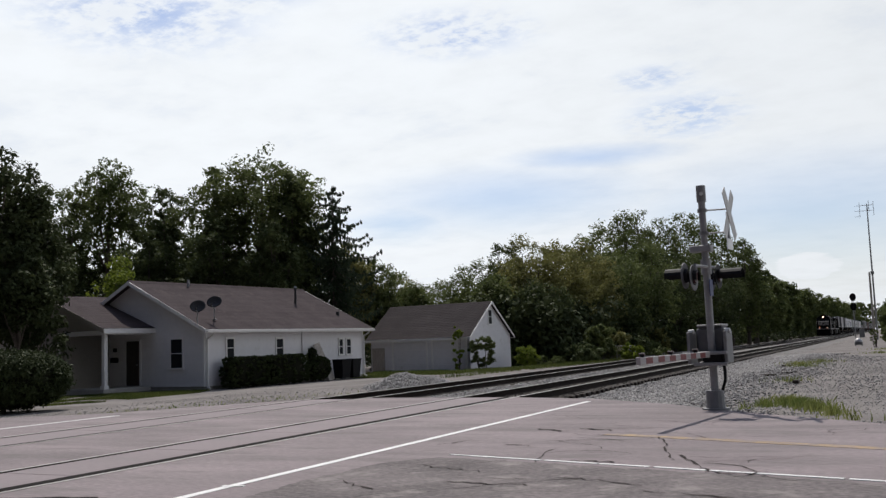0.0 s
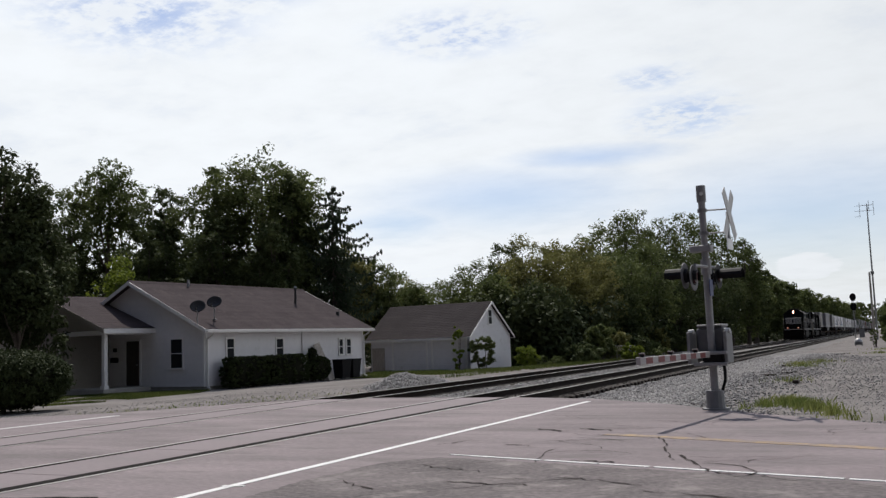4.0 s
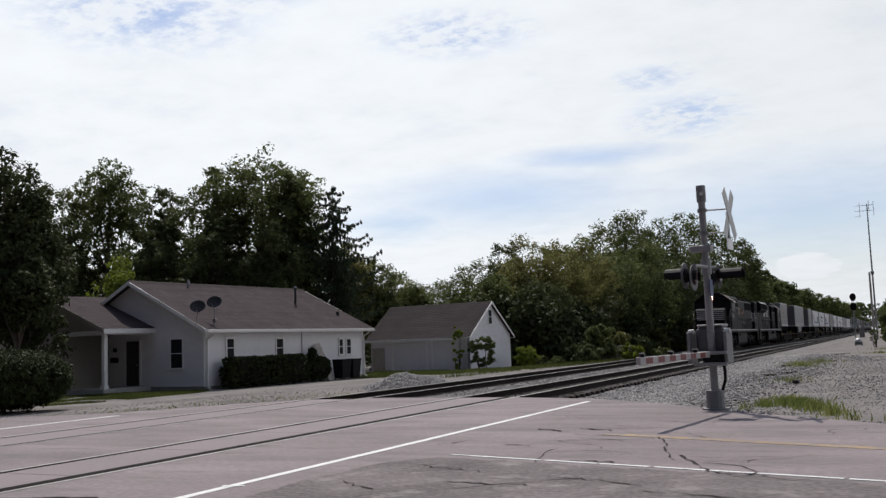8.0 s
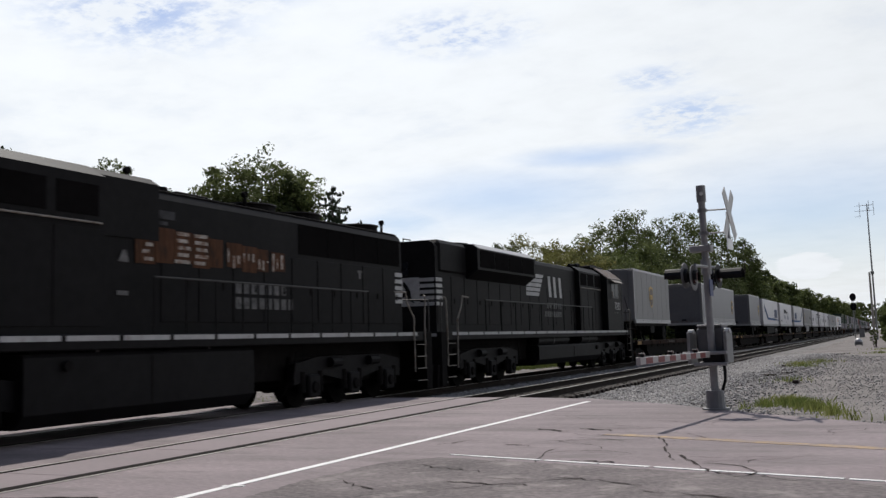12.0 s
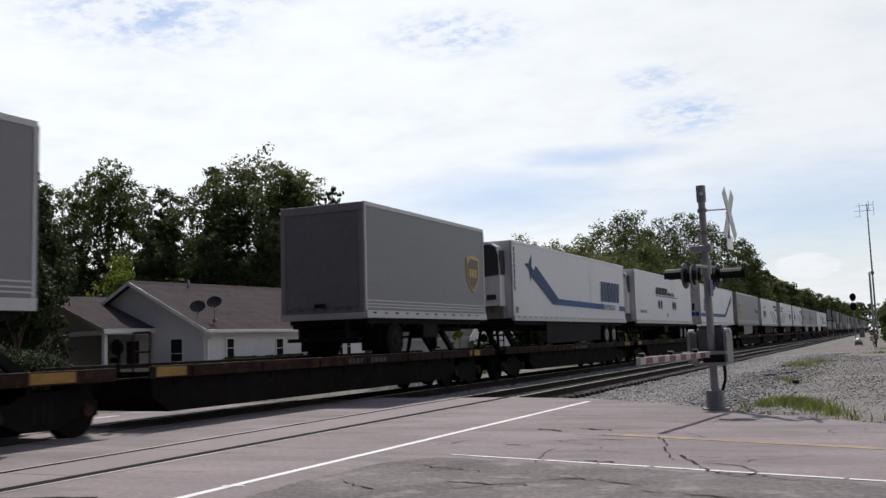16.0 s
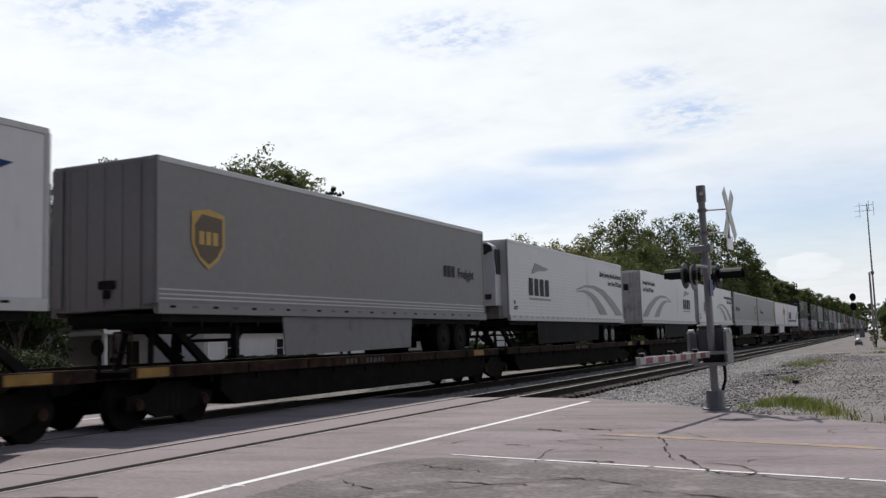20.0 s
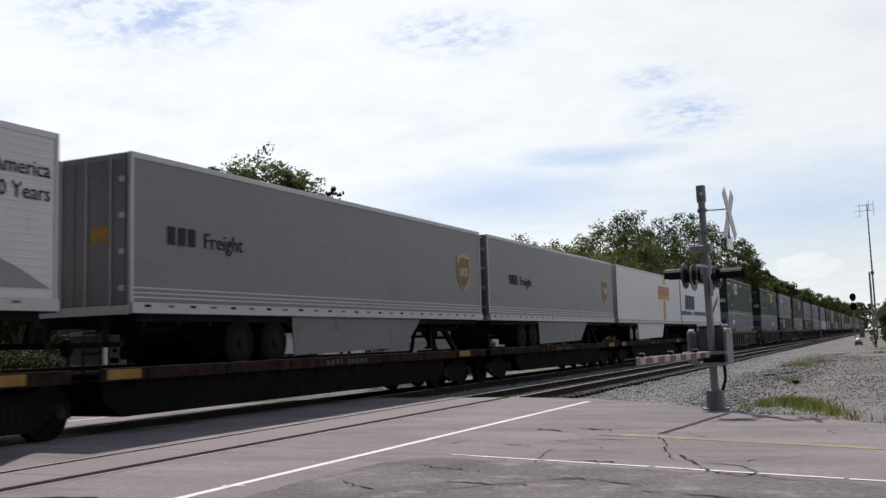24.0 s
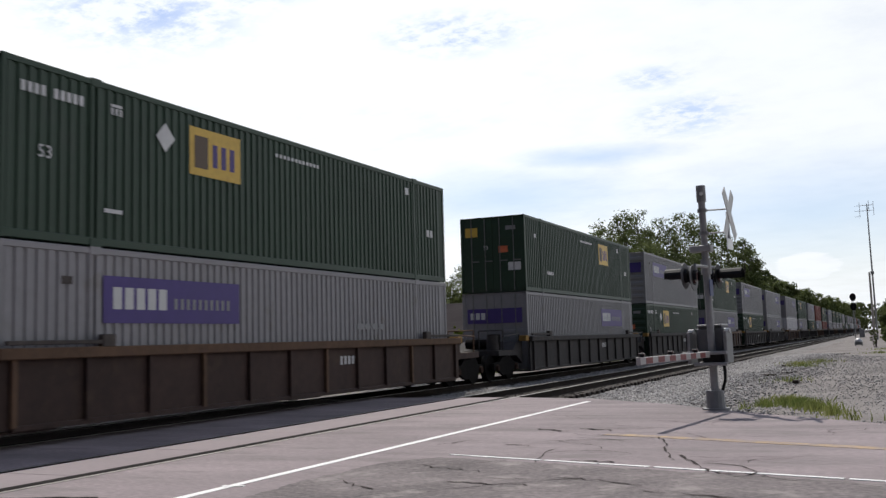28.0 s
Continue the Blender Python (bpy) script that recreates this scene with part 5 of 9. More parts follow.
def bars(parent, y0, y1, z0, z1, n, mat, slant=0.15, x=1.3, fill=0.72, name="lettering", t=0.004):
    """A row of plain upright bars that stands for a name, as one part."""
    w, s, g = (y1 - y0) / n, slant * (z1 - z0), Geo()
    for i in range(n):
        a, b = y0 + w * i, y0 + w * (i + fill)
        g.prism([(a, z0), (b, z0), (b + s, z1), (a + s, z1)], 0, x, x + t)
    return part(name, g, mat, parent)


# ---- running gear
def axle_geo():
    g = Geo()
    for s in (-1, 1):
        g.tube((s * 0.69, 0, 0.46), (s * 0.83, 0, 0.46), 0.46, 0.455, 24)
        g.tube((s * 0.66, 0, 0.46), (s * 0.69, 0, 0.46), 0.49, 0.49, 24)
        g.tube((s * 0.83, 0, 0.46), (s * 0.86, 0, 0.46), 0.15, 0.14, 12)
    return g.tube((-1.1, 0, 0.46), (1.1, 0, 0.46), 0.085, n=10)


def frame_geo():
    return Geo().prism([(-1.15, 0.36), (-1.15, 0.62), (-0.62, 0.66), (-0.38, 0.82), (0.38, 0.82), (0.62, 0.66), (1.15, 0.62), (1.15, 0.36), (0.72, 0.36), (0.34, 0.2), (-0.34, 0.2), (-0.72, 0.36)], 0, 0.96, 1.08)


def mesh_of(name, geo, mat):
    me = bpy.data.meshes.new(name)
    me.from_pydata(geo.v, [], geo.f)
    fixed_normals(me)
    me.materials.append(mat)
    return me


WHEELSET = mesh_of("wheelset", axle_geo(), M_LOCODARK)
SIDEFRAME = mesh_of("side_frame", frame_geo(), M_LOCODARK)
SPRINGS = mesh_of("spring_nest", Geo().tube((1.02, -0.16, 0.32), (1.02, -0.16, 0.62), 0.075, n=8).tube((1.02, 0.0, 0.32), (1.02, 0.0, 0.62), 0.075, n=8).tube((1.02, 0.16, 0.32), (1.02, 0.16, 0.62), 0.075, n=8), M_CHASSIS)
BEARING = mesh_of("bearing_cap", Geo().tube((1.08, 0, 0.46), (1.15, 0, 0.46), 0.12, 0.1, 12), M_DECKSILL)


def build_truck(parent, y):
    """A two-axle truck under a car."""
    t = part("truck", Geo().cbox(-1.05, 1.05, y - 0.22, y + 0.22, 0.5, 0.84, 0.03), M_LOCODARK, parent)
    for dy in (-0.89, 0.89):
        w = part("wheelset", WHEELSET, None, t)
        w.location = (0, y + dy, 0)
        b = part("bearing_cap", BEARING, None, t)
        b.location = (0, y + dy, 0)
    f = part("side_frame", SIDEFRAME, None, t)
    f.location = (0, y, 0)
    f = part("side_frame", SIDEFRAME, None, t)
    f.location = (-2.04, y, 0)
    s = part("spring_nest", SPRINGS, None, t)
    s.location = (0, y, 0)


def build_coupler(parent, y, d):
    part("coupler", Geo().cbox(-0.1, 0.1, min(y, y + 0.62 * d), max(y, y + 0.62 * d), 0.72, 0.92, 0.02).cbox(-0.17, 0.17, min(y + 0.5 * d, y + 0.76 * d), max(y + 0.5 * d, y + 0.76 * d), 0.66, 0.98, 0.04), M_LOCODARK, parent)


# ---- flat cars for trailers
M_WORNEDGE = material("worn_deck_edge", (0.17, 0.145, 0.125), 0.6, var=0.5, scale=30, fine=120, bump=0.1, tint=(0.05, 0.035, 0.028), stain=0.6, spec=0.3)


def build_flat_car(L, hitch, label, seed, yellow=True, front_truck=True, rear_truck=1.75, belly=0.15):
    """A low car: deck edges, deep middle beam, two trucks, a hitch stand. Its front end is at y = 0."""
    rnd = random.Random(seed)
    c = thing("flat_car", pose(0, 0, 0), label, "flat car", "flat cars of the train")
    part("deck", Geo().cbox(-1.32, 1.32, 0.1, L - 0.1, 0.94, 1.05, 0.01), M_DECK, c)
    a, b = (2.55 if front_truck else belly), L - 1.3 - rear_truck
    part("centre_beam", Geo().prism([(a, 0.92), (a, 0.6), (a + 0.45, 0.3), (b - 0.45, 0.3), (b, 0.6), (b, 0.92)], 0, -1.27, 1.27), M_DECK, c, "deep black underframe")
    for s in (-1, 1):
        lo, hi = (1.32, 1.37) if s == 1 else (-1.37, -1.32)
        sill = part("side_sill", Geo().cbox(lo, hi, 0.0, L, 0.92, 1.14, 0.01), M_DECKSILL, c, "rusty side sill")
        part("worn_edge", Geo().box(*sorted((s * 1.325, s * 1.366)), 0.02, L - 0.02, 1.14, 1.146), M_WORNEDGE, sill, "worn bright upper edge")
        for k in range(int(L / 2.2)):
            y = 1.1 + 2.2 * k
            part("stake_pocket", Geo().cbox(*sorted((s * 1.37, s * 1.4)), y, y + 0.12, 0.93, 1.12, 0.006), M_DECKSILL, sill)
    for y0, y1 in ((0.15, 0.95), (L - 2.1, L - 1.3)) if yellow else ((L - 1.8, L - 0.9),):
        part("yellow_panel", Geo().cbox(1.371, 1.378, y0, y1, 0.95, 1.12, 0.002), M_DECKYELLOW, c, "orange-yellow paint panel")
    y, marks = L * 0.42, Geo()
    for i in range(9):
        w = rnd.uniform(0.1, 0.16)
        marks.box(1.371, 1.375, y, y + w, 0.96, 1.08)
        y += w + (0.07 if i != 3 else 0.25)
    part("reporting_marks", marks, M_MARKDULL, c)
    ribs = Geo()
    for i in range(int(L / 1.5)):
        ribs.box(-1.3, 1.3, 0.7 + 1.5 * i, 0.79 + 1.5 * i, 0.78, 0.93)
    tagged(part("deck_framing", ribs, M_DECK, c), kind="stuff")
    for y in (1.35, L - rear_truck)[0 if front_truck else 1:]:
        build_truck(c, y)
    build_coupler(c, 0.1, -1)
    build_coupler(c, L - 0.1, 1)
    # hitch stand
    h = part("hitch", Geo().cbox(-0.45, 0.45, hitch - 0.45, hitch + 0.45, 1.98, 2.08, 0.02), M_CHASSIS, c, "trailer hitch stand")
    for s in (-1, 1):
        part("hitch_strut", Geo().tube((s * 0.42, hitch - 0.3, 1.05), (s * 0.3, hitch - 0.15, 2.0), 0.06, n=6), M_CHASSIS, h)
        part("hitch_strut", Geo().prism([(hitch + 1.35, 1.05), (hitch + 1.65, 1.05), (hitch + 0.35, 2.0), (hitch + 0.1, 2.0)], 0, s * 0.36 - 0.06, s * 0.36 + 0.06), M_CHASSIS, h)
    # end ladder and brake stand
    part("end_rail", Geo().pipe([(1.25, 0.12, 1.05), (1.25, 0.12, 1.75), (0.85, 0.12, 1.75), (0.85, 0.12, 1.05)], 0.022, 6), M_DECKSILL, c)
    part("end_rail", Geo().pipe([(1.25, 0.12, 1.4), (0.85, 0.12, 1.4)], 0.018, 6), M_DECKSILL, c)
    part("brake_wheel", Geo().tube((0.5, 0.06, 1.5), (0.5, 0.1, 1.5), 0.15, n=16).tube((0.5, 0.12, 1.05), (0.5, 0.12, 1.62), 0.03, n=6), M_DECK, c)
    part("uncoupling_lever", Geo().pipe([(1.36, -0.06, 0.95), (0.3, -0.1, 0.9), (0.12, -0.2, 0.86)], 0.016, 5), M_DECKSILL, c)
    return c


# ---- road trailers
TYRE_ME = mesh_of("tyre", Geo().tube((0.72, 0, 1.52), (1.26, 0, 1.52), 0.47, 0.47, 24).tube((1.26, 0, 1.52), (1.28, 0, 1.52), 0.47, 0.42, 24), M_TYRE)
RIM_ME = mesh_of("rim", Geo().tube((1.27, 0, 1.52), (1.288, 0, 1.52), 0.29, 0.27, 20).tube((1.288, 0, 1.52), (1.33, 0, 1.52), 0.12, 0.09, 12), M_RIM)
RIMDARK_ME = mesh_of("rim", Geo().tube((1.27, 0, 1.52), (1.288, 0, 1.52), 0.29, 0.27, 20).tube((1.288, 0, 1.52), (1.33, 0, 1.52), 0.12, 0.09, 12), M_CHASSIS)
NUT_ME = mesh_of("dash", Geo().box(1.345, 1.35, 0, 0.16, 2.2, 2.245), M_MARKRED)
NUTW_ME = mesh_of("dash", Geo().box(1.345, 1.35, 0, 0.16, 2.2, 2.245), M_CHASSIS)


def build_trailer(L, label, body, doors_first, reefer=False, wheels=(12.2, 13.45), skirt=None, legs=1.6, ribs="", lead_name=None, dull=False, top=4.98, roll_door=False, pale_grille=False):
    """A box trailer; the end that leads the train is at y = 0."""
    t = thing("trailer", pose(0, 0, 0), label, "trailer", "road trailers on the train")
    Z0, Z1 = 2.085, top
    box = part("body", Geo().cbox(-1.285, 1.285, 0.0, L, Z0 + 0.1, Z1 - 0.02, 0.02), body, t)
    part("roof_sheet", Geo().cbox(-1.28, 1.28, 0.02, L - 0.02, Z1 - 0.02, Z1, 0.006), M_RAILALU, t)
    for s in (-1, 1):
        lo, hi = sorted((s * 1.27, s * 1.3))
        part("top_rail", Geo().cbox(lo, hi, 0.0, L, Z1 - 0.11, Z1 + 0.005, 0.008), M_RAILALU if not reefer else body, t)
        lo, hi = sorted((s * 1.25, s * 1.345))
        part("bottom_rail", Geo().cbox(lo, hi, 0.0, L, Z0, Z0 + 0.2, 0.01), M_RAILALU if reefer or not dull else body, t, "aluminium bottom rail")
    n = int(L / 0.62)
    for i in range(n):
        o = part("reflector", NUT_ME if i % 2 or reefer else NUTW_ME, None, t)
        o.location = (0, 0.3 + i * (L - 0.6) / n, 0)
    if ribs == "h":
        for i in range(20):
            z = Z0 + 0.3 + i * 0.125
            part("side_rib", Geo().prism([(1.283, z), (1.288, z + 0.03), (1.288, z + 0.045), (1.283, z + 0.07)], 1, 0.1, L - 0.1), body, box)
    elif ribs == "v":
        for i in range(int(L / 1.22)):
            y = 0.6 + 1.22 * i
            part("panel_seam", Geo().box(1.283, 1.291, y, y + 0.05, Z0 + 0.2, Z1 - 0.11), body, box)
    elif ribs == "stripes":
        for z in (2.36, 2.44, 2.53):
            part("side_rib", Geo().box(1.283, 1.296, 0.05, L - 0.05, z, z + 0.03), M_RAILALU, box)
    for y0 in (0.0, L - 0.07):
        for s in (-1, 1):
            lo, hi = sorted((s * 1.22, s * 1.302))
            part("corner_post", Geo().cbox(lo, hi, y0 - 0.006, y0 + 0.076, Z0 + 0.02, Z1, 0.01), M_RAILALU if not dull else body, t)
    ends = ((0.0, -1), (L, 1))
    dy, ds = ends[0] if doors_first else ends[1]
    fy, fs = ends[1] if doors_first else ends[0]

    def out(d0, d1, y, s):
        return sorted((y + s * d0, y + s * d1))
    # doors
    if roll_door:
        a, b = out(0.0, 0.03, dy, ds)
        shut = part("roll_door", Geo().cbox(-1.12, 1.12, a, b, Z0 + 0.3, Z1 - 0.24, 0.008), M_DOORSHADE, t, "flat roll-up door, its grey darkened as shaded")
        for k in range(5):
            a, b = out(0.03, 0.036, dy, ds)
            z = Z0 + 0.3 + k * (Z1 - Z0 - 0.54) / 5
            part("door_joint", Geo().box(-1.1, 1.1, a, b, z, z + 0.02), M_DOORSHADE, shut)
        a, b = out(0.0, 0.05, dy, ds)
        part("door_frame", Geo().cbox(-1.28, 1.28, a, b, Z1 - 0.23, Z1 - 0.01, 0.012).cbox(-1.28, -1.13, a, b, Z0 + 0.16, Z1 - 0.235, 0.01).cbox(1.13, 1.28, a, b, Z0 + 0.16, Z1 - 0.235, 0.01), M_TRAILERDULL, t, "grey steel door surround")
        a, b = out(0.05, 0.12, dy, ds)
        part("door_latch", Geo().cbox(-0.2, 0.12, a, b, Z0 + 0.3, Z0 + 0.4, 0.01), M_CHASSIS, t)
        for k in range(6):
            part("reflector", Geo().box(-1.0 + 0.36 * k, -0.86 + 0.36 * k, a - 0.02, a, Z0 + 0.22, Z0 + 0.26), M_MARKRED, t)
    for x0, x1 in () if roll_door else ((-1.2, -0.01), (0.01, 1.2)):
        a, b = out(0.0, 0.05, dy, ds)
        leaf = part("door", Geo().cbox(x0, x1, a, b, Z0 + 0.16, Z1 - 0.1, 0.01), M_DOORGRIME if body is M_TRAILERW else M_DOORSHADE, t, "rear door leaf")
        for x in (x0 + 0.3, x1 - 0.3):
            a, b = out(0.06, 0.1, dy, ds)
            part("lock_rod", Geo().tube((x, (a + b) / 2, Z0 + 0.12), (x, (a + b) / 2, Z1 - 0.06), 0.018, n=6), M_RAILALU, leaf)
        for k in range(4):
            a, b = out(0.05, 0.07, dy, ds)
            xx = x0 if x0 < -1 else x1 - 0.12
            part("hinge", Geo().box(xx, xx + 0.12, a, b, Z0 + 0.4 + 0.65 * k, Z0 + 0.5 + 0.65 * k), M_RAILALU, leaf)
    a, b = out(0.0, 0.06, dy, ds)
    part("rear_frame", Geo().cbox(-1.28, 1.28, a, b, Z0 - 0.02, Z0 + 0.15, 0.01), M_RAILALU, t)
    a, b = out(-0.06, 0.04, dy, ds)
    part("underride_guard", Geo().cbox(-1.1, 1.1, a, b, 1.5, 1.6, 0.01).cbox(-0.75, -0.67, a, b, 1.6, 2.08, 0.005).cbox(0.67, 0.75, a, b, 1.6, 2.08, 0.005), M_CHASSIS, t)
    # nose
    if reefer:
        a, b = out(0.0, 0.52, fy, fs)
        unit = part("refrigeration_unit", Geo().prism([(-1.0, 2.62), (1.0, 2.62), (1.02, 3.9), (0.92, 4.72), (0.7, 4.86), (-0.7, 4.86), (-0.92, 4.72), (-1.02, 3.9)], 1, a, b), body, t, "white refrigeration unit")
        a2, b2 = out(0.52, 0.56, fy, fs)
        if pale_grille:
            part("upper_vent", Geo().prism([(-0.93, 3.5), (0.99, 3.72), (0.97, 4.4), (0.88, 4.7), (0.68, 4.8), (-0.02, 4.8), (-0.06, 3.86), (-0.2, 3.74), (-0.93, 3.72)], 1, a2, b2), M_REEFERDARK, unit, "black air vent")
            part("grille", Geo().cbox(-0.9, -0.1, a2, b2, 3.78, 4.76, 0.015), body, unit, "white grille cover")
        else:
            part("grille", Geo().cbox(-0.96, 0.3, a2, b2, 3.66, 4.78, 0.015), M_REEFERDARK, unit, "black grille")
            part("upper_vent", Geo().prism([(0.36, 3.74), (0.5, 3.74), (0.6, 4.4), (0.95, 4.55), (0.9, 4.72), (0.68, 4.8), (0.36, 4.8)], 1, a2, b2), M_REEFERDARK, unit, "black air vent")
        part("door_seam", Geo().box(0.32, 0.345, a2, b2, 2.66, 3.7), M_REEFERDARK, unit)
        a3, b3 = out(0.54, 0.6, fy, fs)
        part("guard_bar", Geo().pipe([(-0.95, (a3 + b3) / 2, 2.7), (-0.95, (a3 + b3) / 2, 4.84), (0.33, (a3 + b3) / 2, 4.86), (0.33, (a3 + b3) / 2, 2.7)], 0.022, 6), M_CHASSIS, unit)
        part("side_grille", Geo().cbox(1.0, 1.04, a + 0.06, b - 0.06, 3.72, 4.6, 0.01), M_REEFERDARK, unit)
        part("control_panel", Geo().cbox(0.5, 0.86, a2, b2, 2.84, 3.02, 0.008), M_REEFERDARK, unit)
        part("control_panel", Geo().cbox(-0.75, -0.3, a2, b2, 2.86, 2.95, 0.008), M_REEFERDARK, unit)
        a, b = out(0.0, 0.3, fy, fs)
        part("lower_guard", Geo().cbox(-1.05, 1.05, a, b, 2.16, 2.6, 0.03), M_NOSEGRIME, t, "grimy panel under the unit")
    else:
        for x in (-0.9, -0.45, 0.0, 0.45, 0.9):
            a, b = out(0.0, 0.02, fy, fs)
            part("nose_post", Geo().box(x - 0.03, x + 0.03, a, b, Z0 + 0.15, Z1 - 0.12), body, t)
        a, b = out(0.02, 0.05, fy, fs)
        part("hose_panel", Geo().cbox(-0.1, 0.32, a, b, Z0 + 0.5, Z0 + 0.66, 0.02).cbox(0.02, 0.2, a, b, Z0 + 0.32, Z0 + 0.48, 0.02), M_CHASSIS, t, "dark air and power connections")
        for s in (-1, 1):
            lo, hi = sorted((s * 1.02, s * 1.3))
            part("corner_panel", Geo().cbox(lo, hi, min(a, b) - 0.02, max(a, b), Z0 + 0.16, Z1 - 0.05, 0.03), body, t, "rounded pale corner panel")
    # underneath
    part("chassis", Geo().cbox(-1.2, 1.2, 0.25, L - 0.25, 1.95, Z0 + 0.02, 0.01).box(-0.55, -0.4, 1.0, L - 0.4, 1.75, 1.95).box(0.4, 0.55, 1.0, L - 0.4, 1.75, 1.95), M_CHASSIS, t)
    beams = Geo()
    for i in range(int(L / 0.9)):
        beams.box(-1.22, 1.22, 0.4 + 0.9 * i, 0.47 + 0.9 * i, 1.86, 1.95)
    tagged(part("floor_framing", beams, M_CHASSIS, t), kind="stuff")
    for k, y in enumerate(wheels):
        ax = part("axle", Geo().tube((-1.2, y, 1.52), (1.2, y, 1.52), 0.07, n=8), M_CHASSIS, t)
        for s in (1, -1):
            w = part("tyre", TYRE_ME, None, ax)
            w.matrix_basis = pose(0, y if s == 1 else -(-y), 0) @ (Matrix.Identity(4) if s == 1 else Matrix.Rotation(math.pi, 4, "Z"))
            r = part("rim", RIM_ME if body is M_TRAILERW else RIMDARK_ME, None, ax)
            r.matrix_basis = w.matrix_basis
    sy = sum(wheels) / len(wheels)
    part("slider_frame", Geo().cbox(-0.6, 0.6, sy - 1.4, sy + 1.4, 1.6, 1.8, 0.02), M_CHASSIS, t)
    for s in (-1, 1):
        my = max(wheels) + 0.75 if not doors_first else min(wheels) - 0.75
        part("mud_flap", Geo().box(s * 0.95 - 0.3, s * 0.95 + 0.3, my, my + 0.02, 1.25, 1.95), M_TYRE, t)
    ly = legs if not doors_first else L - legs - 0.9
    if legs:
        ly = 2.9 if not doors_first else L - 2.9
        for s in (-1, 1):
            leg = part("landing_leg", Geo().cbox(s * 0.8 - 0.07, s * 0.8 + 0.07, ly - 0.07, ly + 0.07, 1.28, 2.0, 0.01), M_CHASSIS, t)
            part("leg_foot", Geo().cbox(s * 0.8 - 0.13, s * 0.8 + 0.13, ly - 0.13, ly + 0.13, 1.22, 1.28, 0.01), M_CHASSIS, leg)
            part("leg_brace", Geo().tube((s * 0.8, ly, 1.5), (s * 0.5, ly + 0.8, 1.95), 0.03, n=6), M_CHASSIS, leg)
        part("leg_crossbar", Geo().tube((-0.8, ly, 1.6), (0.8, ly, 1.6), 0.035, n=6), M_CHASSIS, t)
    if skirt:
        y0, y1, slope, mat = skirt
        part("side_skirt", Geo().prism([(y0, 2.08), (y1, 2.08), (y1 - slope, 1.3), (y0 + 0.1, 1.22)], 0, 1.22, 1.25), mat, t, "smooth side skirt panel")
    part("spare_box", Geo().cbox(0.75, 1.2, L * 0.5 - 0.5, L * 0.5 + 0.5, 1.55, 1.95, 0.03), M_CHASSIS, t)
    return t, box


def star(box, y, z, s, m1, m2):
    """A pointed star like a flying arrow head."""
    decal(box, [(y - 0.75 * s, z + 0.1), (y - 0.25 * s, z + 0.12), (y + 0.05 * s, z + 0.5), (y + 0.02 * s, z + 0.02), (y + 0.4 * s, z - 0.3), (y + 0.02 * s, z - 0.22), (y - 0.15 * s, z - 0.6), (y - 0.25 * s, z - 0.12)], m1, "star", 1.306)
    decal(box, [(y - 0.1 * s, z - 0.05), (y + 0.3 * s, z - 0.1), (y + 0.42 * s, z - 0.32), (y + 0.1 * s, z - 0.3)], m2, "star_shade", 1.311)


